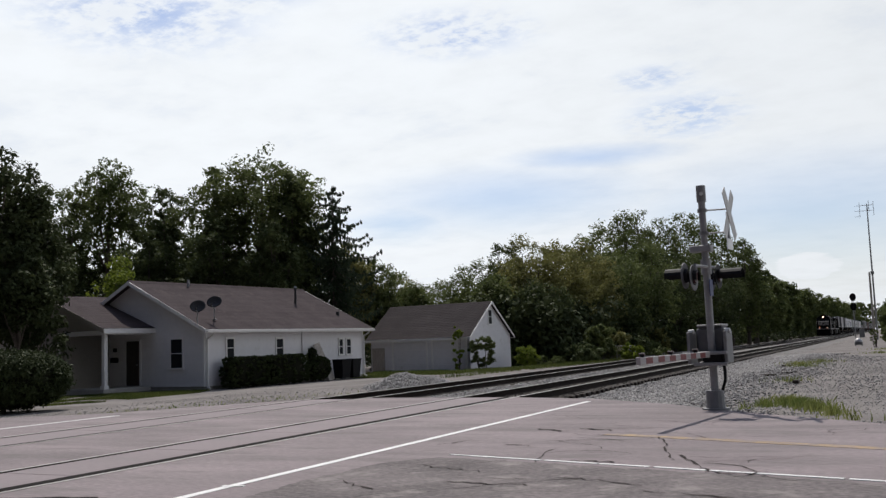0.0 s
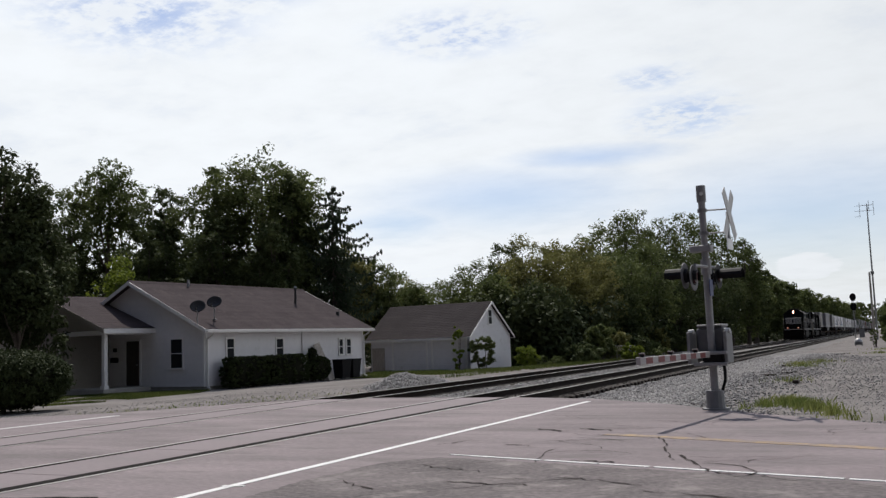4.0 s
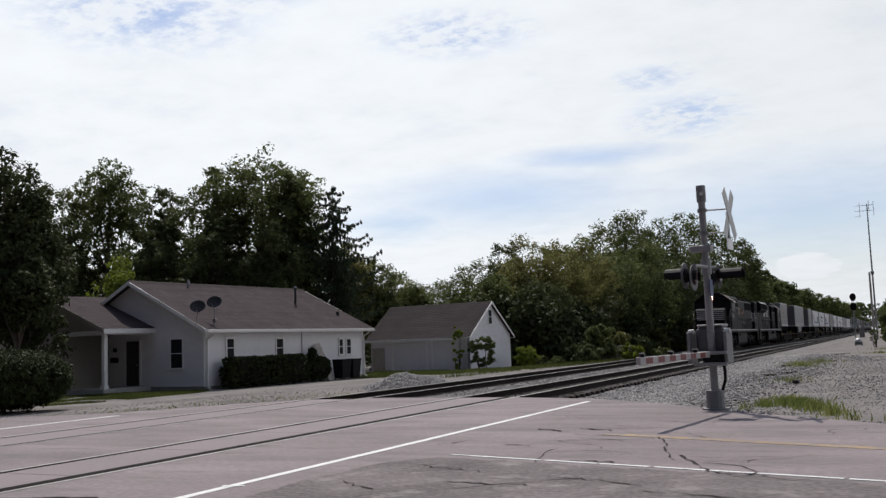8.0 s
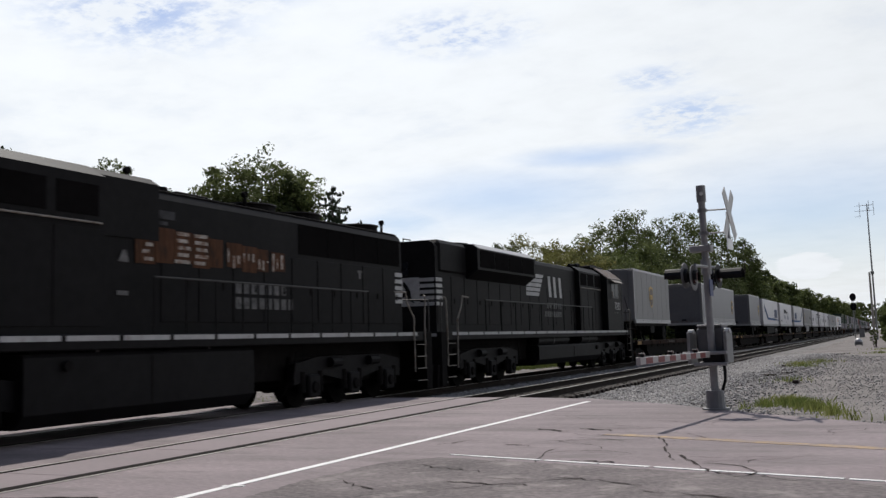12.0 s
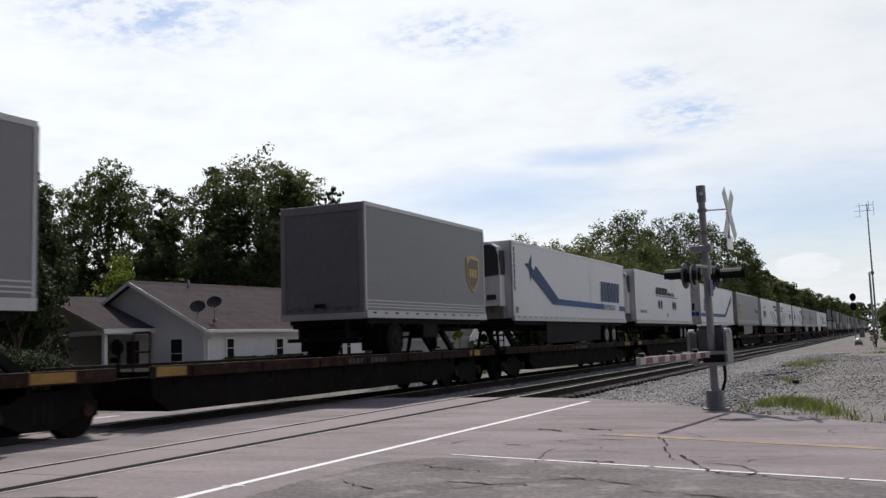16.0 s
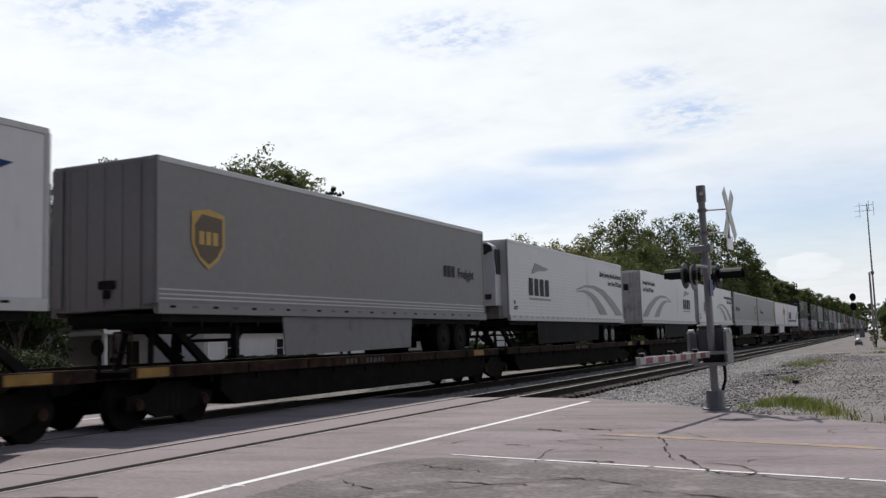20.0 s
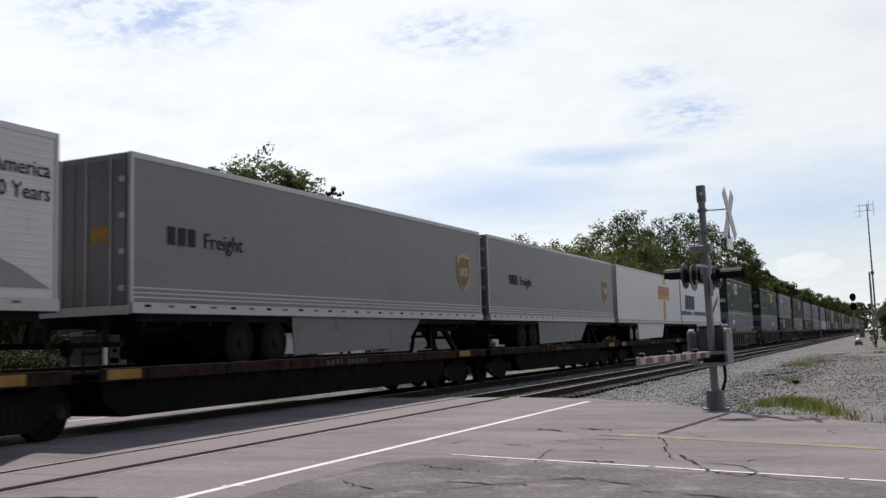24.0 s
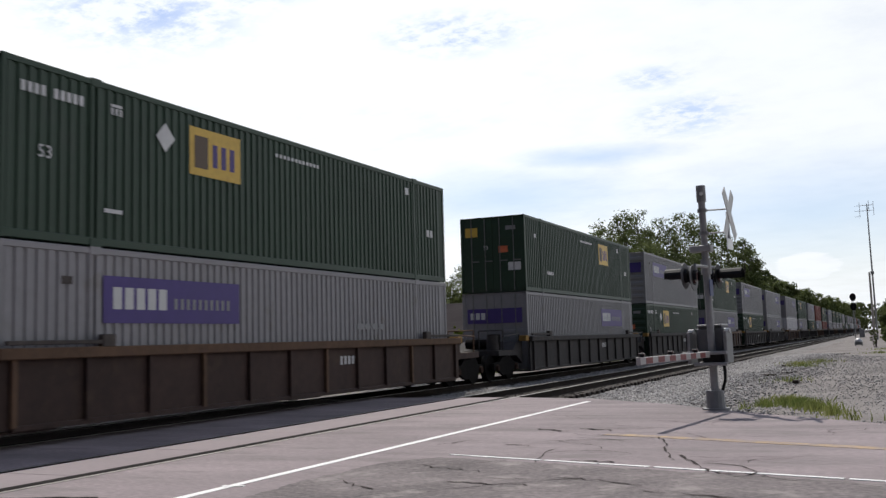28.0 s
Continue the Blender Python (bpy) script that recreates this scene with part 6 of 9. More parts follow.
def swoosh_trailer(y_ref, doors_first, word_y, label, bend, up, plate):
    """White trailer with a blue stripe that bends up to a star."""
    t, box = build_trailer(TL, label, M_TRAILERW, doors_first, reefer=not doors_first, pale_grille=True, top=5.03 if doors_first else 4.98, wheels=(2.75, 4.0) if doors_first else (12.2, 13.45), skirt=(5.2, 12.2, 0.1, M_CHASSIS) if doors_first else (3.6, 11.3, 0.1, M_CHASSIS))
    rolling(t, y_ref)
    if doors_first:
        decal(box, [(0.02, 2.66), (plate[0] if plate else 10.9, 2.70), (plate[0] if plate else 10.9, 2.95), (0.02, 2.92)], M_MIDBLUE, "stripe")
        if plate:
            decal(box, [(plate[1], 2.70), (bend, 2.72), (bend - 0.3, 2.97), (plate[1], 2.95)], M_MIDBLUE, "stripe")
        else:
            decal(box, [(10.9, 2.7), (bend, 2.72), (bend - 0.3, 2.97), (10.9, 2.95)], M_MIDBLUE, "stripe")
        decal(box, [(bend, 2.72), (up[0] + 0.15, up[1] - 0.25), (up[0] - 0.2, up[1]), (bend - 0.3, 2.97)], M_NAVY, "stripe", 1.301)
        star(box, up[0] + 0.1, up[1] + 0.02, -0.9, M_NAVY, M_MIDBLUE)
    else:
        decal(box, [(bend, 2.76), (TL - 0.05, 2.66), (TL - 0.05, 2.90), (bend + 0.75, 3.0)], M_MIDBLUE, "stripe")
        decal(box, [(2.05, 3.75), (2.5, 4.2), (bend + 0.75, 3.0), (bend, 2.76)], M_NAVY, "stripe", 1.301)
        star(box, 2.0, 4.12, 0.9, M_NAVY, M_MIDBLUE)
        decal(box, [(word_y + 0.4, 2.60), (word_y + 3.2, 2.58), (word_y + 3.2, 2.97), (word_y + 0.4, 2.99)], M_TRAILERW, "stripe_gap", 1.307)
    bars(box, word_y, word_y + 3.35, 3.06, 4.0, 6, M_NAVY, 0.16, x=1.304, fill=0.78)
    if plate or not doors_first:
        ly = plate[0] + 0.06 if plate else word_y + 0.45
        lettering("lettering", "INTERMODAL", 0.36, Matrix.Translation((1.313, ly, 2.68)) @ SIDE_R, M_NAVY, box, wide=0.92)
    if doors_first:
        for i in range(6):
            x = -0.85 + 0.3 * i
            part("lettering_bar", Geo().prism([(x, 3.1), (x + 0.22, 3.1), (x + 0.3, 3.6), (x + 0.08, 3.6)], 1, -0.058, -0.052), M_NAVY, t)
        part("stripe", Geo().box(-1.19, 1.19, -0.0575, -0.0525, 2.7, 2.98), M_MIDBLUE, t)
    else:
        for i in range(3):
            x = -0.5 + 0.18 * i
            part("lettering_bar", Geo().prism([(x, 3.3), (x + 0.13, 3.3), (x + 0.18, 3.6), (x + 0.05, 3.6)], 1, -0.53, -0.522), M_NAVY, t)
        lettering("lettering", "53", 0.3, Matrix.Translation((1.302, 0.22, 2.38)) @ SIDE_R, M_DARKTEXT, box)
        z = 4.75
        for i in range(8):
            decal(box, [(0.16, z - 0.16), (0.26, z - 0.16), (0.26, z), (0.16, z)], M_DARKTEXT, "unit_number_bar")
            z -= 0.2
    return t


def shield(box, y, z, w, h):
    decal(box, [(y - w / 2, z + h * 0.42), (y, z + h * 0.5), (y + w / 2, z + h * 0.42), (y + w / 2, z - h * 0.12), (y + w * 0.3, z - h * 0.34), (y, z - h * 0.5), (y - w * 0.3, z - h * 0.34), (y - w / 2, z - h * 0.12)], M_SHIELDGOLD, "shield", 1.301)
    decal(box, [(y - w * 0.2, z + h * 0.4), (y + w * 0.42, z + h * 0.36), (y + w * 0.42, z - h * 0.1), (y + w * 0.24, z - h * 0.3), (y, z - h * 0.42), (y - w * 0.26, z - h * 0.3), (y - w * 0.42, z - h * 0.1), (y - w * 0.42, z + h * 0.22)], M_SHIELDBROWN, "shield_field", 1.306)
    for i in range(3):
        a = y - w * 0.3 + w * 0.21 * i
        decal(box, [(a, z - h * 0.1), (a + w * 0.15, z - h * 0.1), (a + w * 0.15, z + h * 0.12), (a, z + h * 0.12)], M_SHIELDGOLD, "shield_bar", 1.311)


def shield_trailer(y_ref, L, doors_first, label, shield_y, body, word=None, skirt=True, stripes=True, top=4.98):
    w = (3.1, 4.3) if doors_first else (12.2, 13.4)
    if L < 10:
        w = (1.6,) if doors_first else (7.0,)
    sk = ((5.0, 11.4, 1.0, M_SKIRT) if doors_first else (4.0, 10.2, 0.1, M_SKIRT)) if skirt and L > 10 else None
    t, box = build_trailer(L, label, body, doors_first, wheels=w, skirt=sk, ribs="stripes" if stripes else "v", dull=body is M_TRAILERDULL, top=top, roll_door=doors_first and word is None)
    rolling(t, y_ref)
    shield(box, shield_y, 3.57, 0.98, 1.2)
    if word is not None:
        bars(box, word, word + 0.85, 3.38, 3.72, 3, M_DARKTEXT, 0.0, x=1.3, fill=0.7)
        lettering("lettering", "Freight", 0.44, Matrix.Translation((1.302, word + 1.0, 3.38)) @ SIDE_R, M_DARKTEXT, box)
    if doors_first and word is not None:
        part("door_placard", Geo().box(0.42, 0.82, -0.062, -0.056, 3.36, 3.66), M_DECKYELLOW, t, "small orange placard")
    return t


def arcs(box, flip, y0, mat):
    """Two tapering curved bands."""
    def band(pts_out, pts_in):
        decal(box, pts_out + pts_in[::-1], mat, "curved_band")
    def q(k):
        return (lambda y, z: (y0 + (TL - y if flip else y), z))(*k)
    A = [(8.0, 3.5), (9.3, 3.72), (10.8, 3.76), (12.3, 3.6), (13.8, 3.2), (15.0, 2.75), (15.6, 2.45)]
    B = [(8.0, 3.44), (9.3, 3.62), (10.6, 3.62), (11.9, 3.42), (13.0, 3.05), (13.9, 2.7), (14.3, 2.45)]
    C = [(8.0, 3.42), (9.2, 3.5), (10.3, 3.42), (11.3, 3.16), (12.2, 2.8), (12.8, 2.45)]
    D_ = [(8.0, 3.38), (9.1, 3.4), (9.9, 3.28), (10.6, 3.02), (11.1, 2.75), (11.5, 2.45)]
    band([q(k) for k in A], [q(k) for k in B])
    band([q(k) for k in C], [q(k) for k in D_])


def ribbed_trailer(y_ref, doors_first, label, slogan):
    t, box = build_trailer(TL, label, M_TRAILERW, doors_first, reefer=True, wheels=(3.85, 5.0) if doors_first else (12.45, 13.65), ribs="h",
                           skirt=(5.8, 13.0, 0.1, M_CHASSIS) if doors_first else (3.0, 11.4, 0.1, M_CHASSIS))
    rolling(t, y_ref)
    arcs(box, doors_first, 0.0, M_GREYSWOOSH)
    ky = 2.1 if not doors_first else 11.6
    bars(box, ky, ky + 2.45, 3.05, 3.7, 4, M_DARKTEXT, 0.0, x=1.3, fill=0.7)
    decal(box, [(ky, 2.88), (ky + 2.45, 2.88), (ky + 2.45, 2.96), (ky, 2.96)], M_GREYSWOOSH, "small_lettering_bar")
    decal(box, [(ky + 0.3, 3.85), (ky + 0.75, 4.3), (ky + 1.5, 4.22), (ky + 2.3, 4.15), (ky + 1.9, 4.05), (ky + 1.1, 4.0)], M_GREYSWOOSH, "emblem")
    sy = 11.7 if not doors_first else 0.5
    lettering("lettering", slogan, 0.36, Matrix.Translation((1.302, sy, 4.22)) @ SIDE_R, M_DARKTEXT, box, wide=0.9)
    lettering("lettering", "For Over 50 Years", 0.36, Matrix.Translation((1.302, sy + (1.4 if not doors_first else 0.05), 3.84)) @ SIDE_R, M_DARKTEXT, box, wide=0.9)
    if not doors_first:
        lettering("lettering", "53", 0.2, Matrix.Translation((1.302, 0.45, 2.68)) @ SIDE_R, M_DARKTEXT, box)
        lettering("lettering", "13'6\"", 0.2, Matrix.Translation((1.302, 0.45, 2.48)) @ SIDE_R, M_DARKTEXT, box)
    else:
        for i in range(4):
            part("lettering_bar", Geo().box(-0.9 + 0.42 * i, -0.62 + 0.42 * i, -0.064, -0.056, 3.9, 4.25), M_DARKTEXT, t)
    return t


def flat_under(y_front, y_rear, hitch_at, label, seed, front_truck=True, rear_truck=1.75, belly=0.15):
    c = build_flat_car(y_rear - y_front, hitch_at - y_front, label, seed, seed % 2 == 0, front_truck, rear_truck, belly)
    return rolling(c, y_front)


FLAT = "dark low flat car with rusty sills carrying a trailer"
flat_under(-44.1, -26.2, -36.5, "dark low flat car with a short trailer", 2)
flat_under(-25.4, -6.4, -9.0, FLAT, 3, True, 1.3)
flat_under(-5.6, 10.6, 8.0, FLAT, 4, False)
flat_under(11.6, 29.6, 13.6, FLAT, 5)
flat_under(30.4, 48.2, 31.8, FLAT, 6, True, 0.9)
flat_under(49.0, 66.6, 64.6, FLAT, 7, False)
flat_under(67.4, 84.4, 69.2, FLAT, 8, True, -0.3)
flat_under(85.2, 103.6, 86.8, FLAT, 9, False, belly=1.0)
flat_under(104.4, 121.8, 119.8, FLAT, 10)
flat_under(122.4, 138.6, 124.0, FLAT, 11, True, 0.9)
flat_under(139.2, 155.8, 154.2, FLAT, 12, False)
flat_under(156.2, 172.6, 170.8, FLAT, 13)
flat_under(173.0, 188.6, 187.6, FLAT, 14)
flat_under(189.0, 205.4, 203.2, FLAT, 15)

# short plain trailer behind the locomotives
pup, pup_box = build_trailer(8.7, "short pale grey trailer with a small emblem", M_TRAILERDULL, False, wheels=(7.0,), ribs="v")
rolling(pup, -44.0)
shield(pup_box, 3.95, 3.55, 0.9, 1.25)
shield_trailer(-23.8, TL, True, "grey trailer with a brown and gold shield, doors leading", 14.4, M_TRAILER, top=5.1)
shield_trailer(2.2, 7.85, True, "short grey trailer with a brown and gold shield", 6.9, M_TRAILER, skirt=False, top=5.1)
swoosh_trailer(12.65, False, 11.35, "white refrigerated trailer with a blue stripe and star", 4.4, None, None)


def circles_trailer():
    t, box = build_trailer(TL, "white refrigerated trailer with dark discs and lettering", M_TRAILERW, False, reefer=True, wheels=(11.9, 13.2))
    rolling(t, 30.65)
    for y in (5.73, 6.4, 9.73, 10.36):
        part("disc", Geo().tube((1.3, y, 3.2), (1.304, y, 3.2), 0.27, n=24), M_NAVY, box, "dark blue disc")
    bars(box, 4.95, 8.1, 3.78, 4.2, 8, M_DARKTEXT, 0.25, fill=0.8)
    lettering("lettering", "shippers inc.", 0.42, Matrix.Translation((1.302, 8.15, 3.78)) @ SIDE_R, M_DARKTEXT, box)
    decal(box, [(4.95, 3.68), (11.15, 3.68), (11.15, 3.72), (4.95, 3.72)], M_DARKTEXT, "underline")
    lettering("lettering", "53", 0.26, Matrix.Translation((1.302, 7.8, 2.5)) @ SIDE_R, M_DARKTEXT, box)
    bars(box, 1.0, 2.6, 2.66, 2.82, 10, M_GREYSWOOSH, 0.0, name="lettering")


circles_trailer()
swoosh_trailer(49.9, True, 1.35, "white trailer with a rising blue stripe, doors leading", 11.4, (14.3, 4.25), None)
shield_trailer(68.1, 15.4, False, "dull grey trailer with a brown and gold shield", 1.45, M_TRAILERDULL, word=12.3, top=5.03)
ribbed_trailer(85.7, False, "white ribbed refrigerated trailer with grey curved bands", "Safely Serving North America")
ribbed_trailer(105.45, True, "white ribbed refrigerated trailer with grey bands, doors leading", "Serving North America")
ribbed_trailer(122.6, False, "white ribbed refrigerated trailer with grey curved bands", "Safely Serving North America")
shield_trailer(139.95, TL, True, "grey trailer with dark lettering and a brown shield", 14.4, M_TRAILER, word=0.95)
shield_trailer(156.35, TL, True, "grey trailer with dark lettering and a brown shield", 14.4, M_TRAILER, word=2.0)


def sunset_trailer():
    t, box = build_trailer(TL, "white ribbed trailer with an orange and yellow emblem", M_TRAILERW, True, wheels=(2.6, 3.8), ribs="h", skirt=(4.3, 10.8, 0.6, M_TRAILERW))
    rolling(t, 172.9)
    bars(box, 9.3, 12.5, 3.5, 4.3, 6, M_ORANGE, 0.05, x=1.302, fill=0.78)
    for i in range(6):
        y = 9.3 + 0.533 * i
        decal(box, [(y + 0.03, 3.5), (y + 0.36, 3.5), (y + 0.36, 3.75), (y + 0.03, 3.75)], M_YELLOW, "lettering_shade", 1.307)
    for a, b, m in ((10.6, 10.8, M_YELLOW), (10.82, 11.02, M_ORANGE), (11.04, 11.24, M_YELLOW)):
        decal(box, [(a, 2.32), (b, 2.32), (b + 0.08, 3.45), (a + 0.08, 3.45)], m, "emblem_band")
        decal(box, [(a + 0.15, 4.4), (b + 0.15, 4.4), (b + 0.18, 4.82), (a + 0.18, 4.82)], M_YELLOW, "emblem_band")
    for i in range(3):
        part("lettering_bar", Geo().box(0.2 + 0.3 * i, 0.42 + 0.3 * i, -0.06, -0.052, 3.6, 4.2), M_ORANGE, t)


sunset_trailer()
swoosh_trailer(188.85, True, 1.35, "white trailer with a blue stripe and star, doors leading", 11.8, (14.3, 4.15), (1.6, 4.25))


# ---- containers and well cars
def corrugated(L, z0, z1, x, pitch=0.205, depth=0.03):
    """A pressed steel side."""
    g = Geo()
    ys = []
    y = 0.12
    while y < L - 0.12 - pitch:
        ys += [(y, 0), (y + pitch * 0.42, 0), (y + pitch * 0.52, depth), (y + pitch * 0.9, depth)]
        y += pitch
    ys.append((L - 0.12, 0))
    s = 1 if x > 0 else -1
    for y, d in ys:
        g.v += [(x - s * d, y, z0), (x - s * d, y, z1)]
    n = len(ys)
    g.f = [(2 * i, 2 * i + 2, 2 * i + 3, 2 * i + 1) for i in range(n - 1)]
    return g


def build_container(body, label, z0, decor=None, turned=False):
    """A long corrugated container; turned: the doors lead."""
    t = thing("container", pose(0, 0, 0), label, "container", "stacked containers on the train")
    L, H, X = TL, 2.89, 1.296
    z1 = z0 + H
    core = part("body", Geo().box(-X + 0.065, X - 0.065, 0.06, L - 0.06, z0 + 0.03, z1 - 0.03), body, t)
    part("side_sheet", corrugated(L, z0 + 0.16, z1 - 0.1, X - 0.01), body, core)
    part("roof_sheet", Geo().cbox(-X + 0.02, X - 0.02, 0.02, L - 0.02, z1 - 0.03, z1 - 0.005, 0.005), body, t)
    for s in (-1, 1):
        lo, hi = sorted((s * (X - 0.09), s * X))
        part("bottom_rail", Geo().cbox(lo, hi, 0.0, L, z0 + 0.03, z0 + 0.17, 0.01), body, t)
        part("top_rail", Geo().cbox(lo, hi, 0.0, L, z1 - 0.11, z1, 0.01), body, t)
        inner = ((1.78, 1.86), (1.92, 2.03), (L - 2.03, L - 1.92), (L - 1.86, L - 1.78)) if s == 1 else ((1.78, 2.03), (L - 2.03, L - 1.78))
        for y0, y1 in ((0.0, 0.1), *inner, (L - 0.1, L)):
            lo, hi = sorted((s * (X - 0.1), s * (X + 0.006)))
            part("post", Geo().cbox(lo, hi, y0, y1, z0 + 0.02, z1, 0.008), body, t)
    for y in (1.78, L - 2.03):
        for z in (z0, z1 - 0.13):
            part("corner_casting", Geo().cbox(X - 0.08, X + 0.014, y, y + 0.25, z, z + 0.15, 0.01), body, t)
    if turned:
        for s in (-1, 1):
            lo, hi = sorted((s * 0.01, s * (X - 0.1)))
            leaf = part("door", Geo().cbox(lo, hi, 0.03, 0.075, z0 + 0.12, z1 - 0.1, 0.006), body, t)
            for z in (z0 + 0.75, z0 + 1.4, z0 + 2.05):
                part("door_rib", Geo().cbox(lo + 0.06, hi - 0.06, 0.012, 0.034, z, z + 0.1, 0.005), body, leaf)
            for x in (s * 0.3, s * 0.85):
                part("locking_rod", Geo().tube((x, 0.0, z0 + 0.05), (x, 0.0, z1 - 0.06), 0.018, n=6), M_RIM, leaf)
                part("rod_handle", Geo().cbox(x - 0.02, x + 0.3, -0.02, 0.0, z0 + 1.18, z0 + 1.22, 0.004), M_RIM, leaf)
            for k in range(3):
                part("hinge", Geo().cbox(*sorted((s * (X - 0.18), s * (X - 0.02))), 0.005, 0.03, z0 + 0.35 + 1.0 * k, z0 + 0.47 + 1.0 * k, 0.004), body, leaf)
    else:
        for i in range(7):
            z = z0 + 0.3 + i * 0.35
            part("end_rib", Geo().prism([(0.055, z), (0.02, z + 0.05), (0.02, z + 0.2), (0.055, z + 0.25)], 0, -X + 0.12, X - 0.12), body, t)

    def plate(y, z, w, h, mat, name, x=X - 0.004):
        return decal(core, [(y, z), (y + w, z), (y + w, z + h), (y, z + h)], mat, name, x)

    if decor == "emblem":
        y = 9.95 if turned else 4.27
        plate(y, z0 + 1.62, 1.57, 0.95, M_YELLOW, "emblem_plate")
        plate(y + 0.14, z0 + 1.77, 0.4, 0.64, M_SHIELDBROWN, "emblem_bar", X + 0.001)
        for k in range(3):
            plate(y + 0.68 + 0.27 * k, z0 + 1.84, 0.15, 0.46, M_PURPLE, "emblem_bar", X + 0.001)
        if not turned:
            decal(core, [(3.35, z0 + 2.2), (3.6, z0 + 1.92), (3.85, z0 + 2.2), (3.6, z0 + 2.48)], M_PALETEXT, "diamond_plate", X - 0.003)
            lettering("lettering", "53", 0.3, Matrix.Translation((X - 0.004, 0.69, z0 + 1.36)) @ SIDE_R, M_PALETEXT, core)
            for k in range(10):
                if k != 4:
                    plate(0.36 + 0.13 * k, z0 + 2.36, 0.085, 0.17, M_PALETEXT, "number_bar")
            plate(2.24, z0 + 2.5, 0.26, 0.05, M_PALETEXT, "small_mark")
            for k in range(3):
                plate(2.24 + 0.1 * k, z0 + 2.36, 0.06, 0.12, M_PALETEXT, "small_mark")
            plate(2.1, z0 + 0.62, 0.42, 0.07, M_PALETEXT, "small_mark")
        else:
            bars(core, 1.1, 1.3, z0 + 2.1, z0 + 2.25, 2, M_PALETEXT, 0.0, X - 0.004)
            bars(core, 2.5, 3.3, z0 + 0.75, z0 + 0.87, 5, M_PALETEXT, 0.0, X - 0.004)
        bars(core, 7.1, 8.9, z0 + 2.42, z0 + 2.5, 12, M_PALETEXT, 0.0, X - 0.004, fill=0.6)
        plate(L - 2.5, z0 + 2.38, 0.2, 0.2, M_PALETEXT, "small_mark")
        bars(core, L - 1.2, L - 0.75, z0 + 1.3, z0 + 1.5, 2, M_PALETEXT, 0.0, X - 0.004)
        part("emblem_plate", Geo().box(-1.1, -0.6, 0.0, 0.01, z0 + 2.15, z0 + 2.5), M_YELLOW, t)
        part("warning_plate", Geo().box(0.25, 0.62, -0.002, 0.01, z0 + 1.5, z0 + 1.75), M_ORANGE, t)
        part("data_plate", Geo().box(0.62, 1.12, -0.002, 0.01, z0 + 0.82, z0 + 1.12), M_PALETEXT, t)
        part("data_plate", Geo().box(0.55, 0.95, -0.002, 0.01, z0 + 2.35, z0 + 2.5), M_GREYSWOOSH, t)
        lettering("lettering", "53", 0.2, Matrix.Translation((-0.36, -0.004, z0 + 1.65)) @ END_F, M_PALETEXT, t)
    elif decor == "plate":
        y = 9.98 if turned else 2.09
        plate(y, z0 + 1.62, 3.68, 0.81, M_PURPLE, "name_plate")
        bars(core, y + 0.22, y + 1.62, z0 + 1.86, z0 + 2.24, 5, M_SIGNWHITE, 0.0, X + 0.001, name="lettering")
        bars(core, y + 1.75, y + 3.45, z0 + 1.88, z0 + 2.08, 10, M_GREYSWOOSH, 0.0, X + 0.001, fill=0.5)
        part("name_plate", Geo().box(-1.1, 1.1, 0.0, 0.01, z0 + 1.75, z0 + 2.3), M_PURPLE, t)
        for i in range(3):
            part("lettering_bar", Geo().box(-0.98 + 0.22 * i, -0.82 + 0.22 * i, -0.006, 0.006, z0 + 1.9, z0 + 2.15), M_SIGNWHITE, t)
        bars(core, 10.5 if not turned else 4.2, 12.0 if not turned else 4.7, z0 + 1.5, z0 + 1.65, 4, M_GREYSWOOSH, 0.0, X - 0.004)
        if not turned:
            plate(1.2, z0 + 2.25, 0.22, 0.13, M_MARKDULL, "small_mark")
    return t


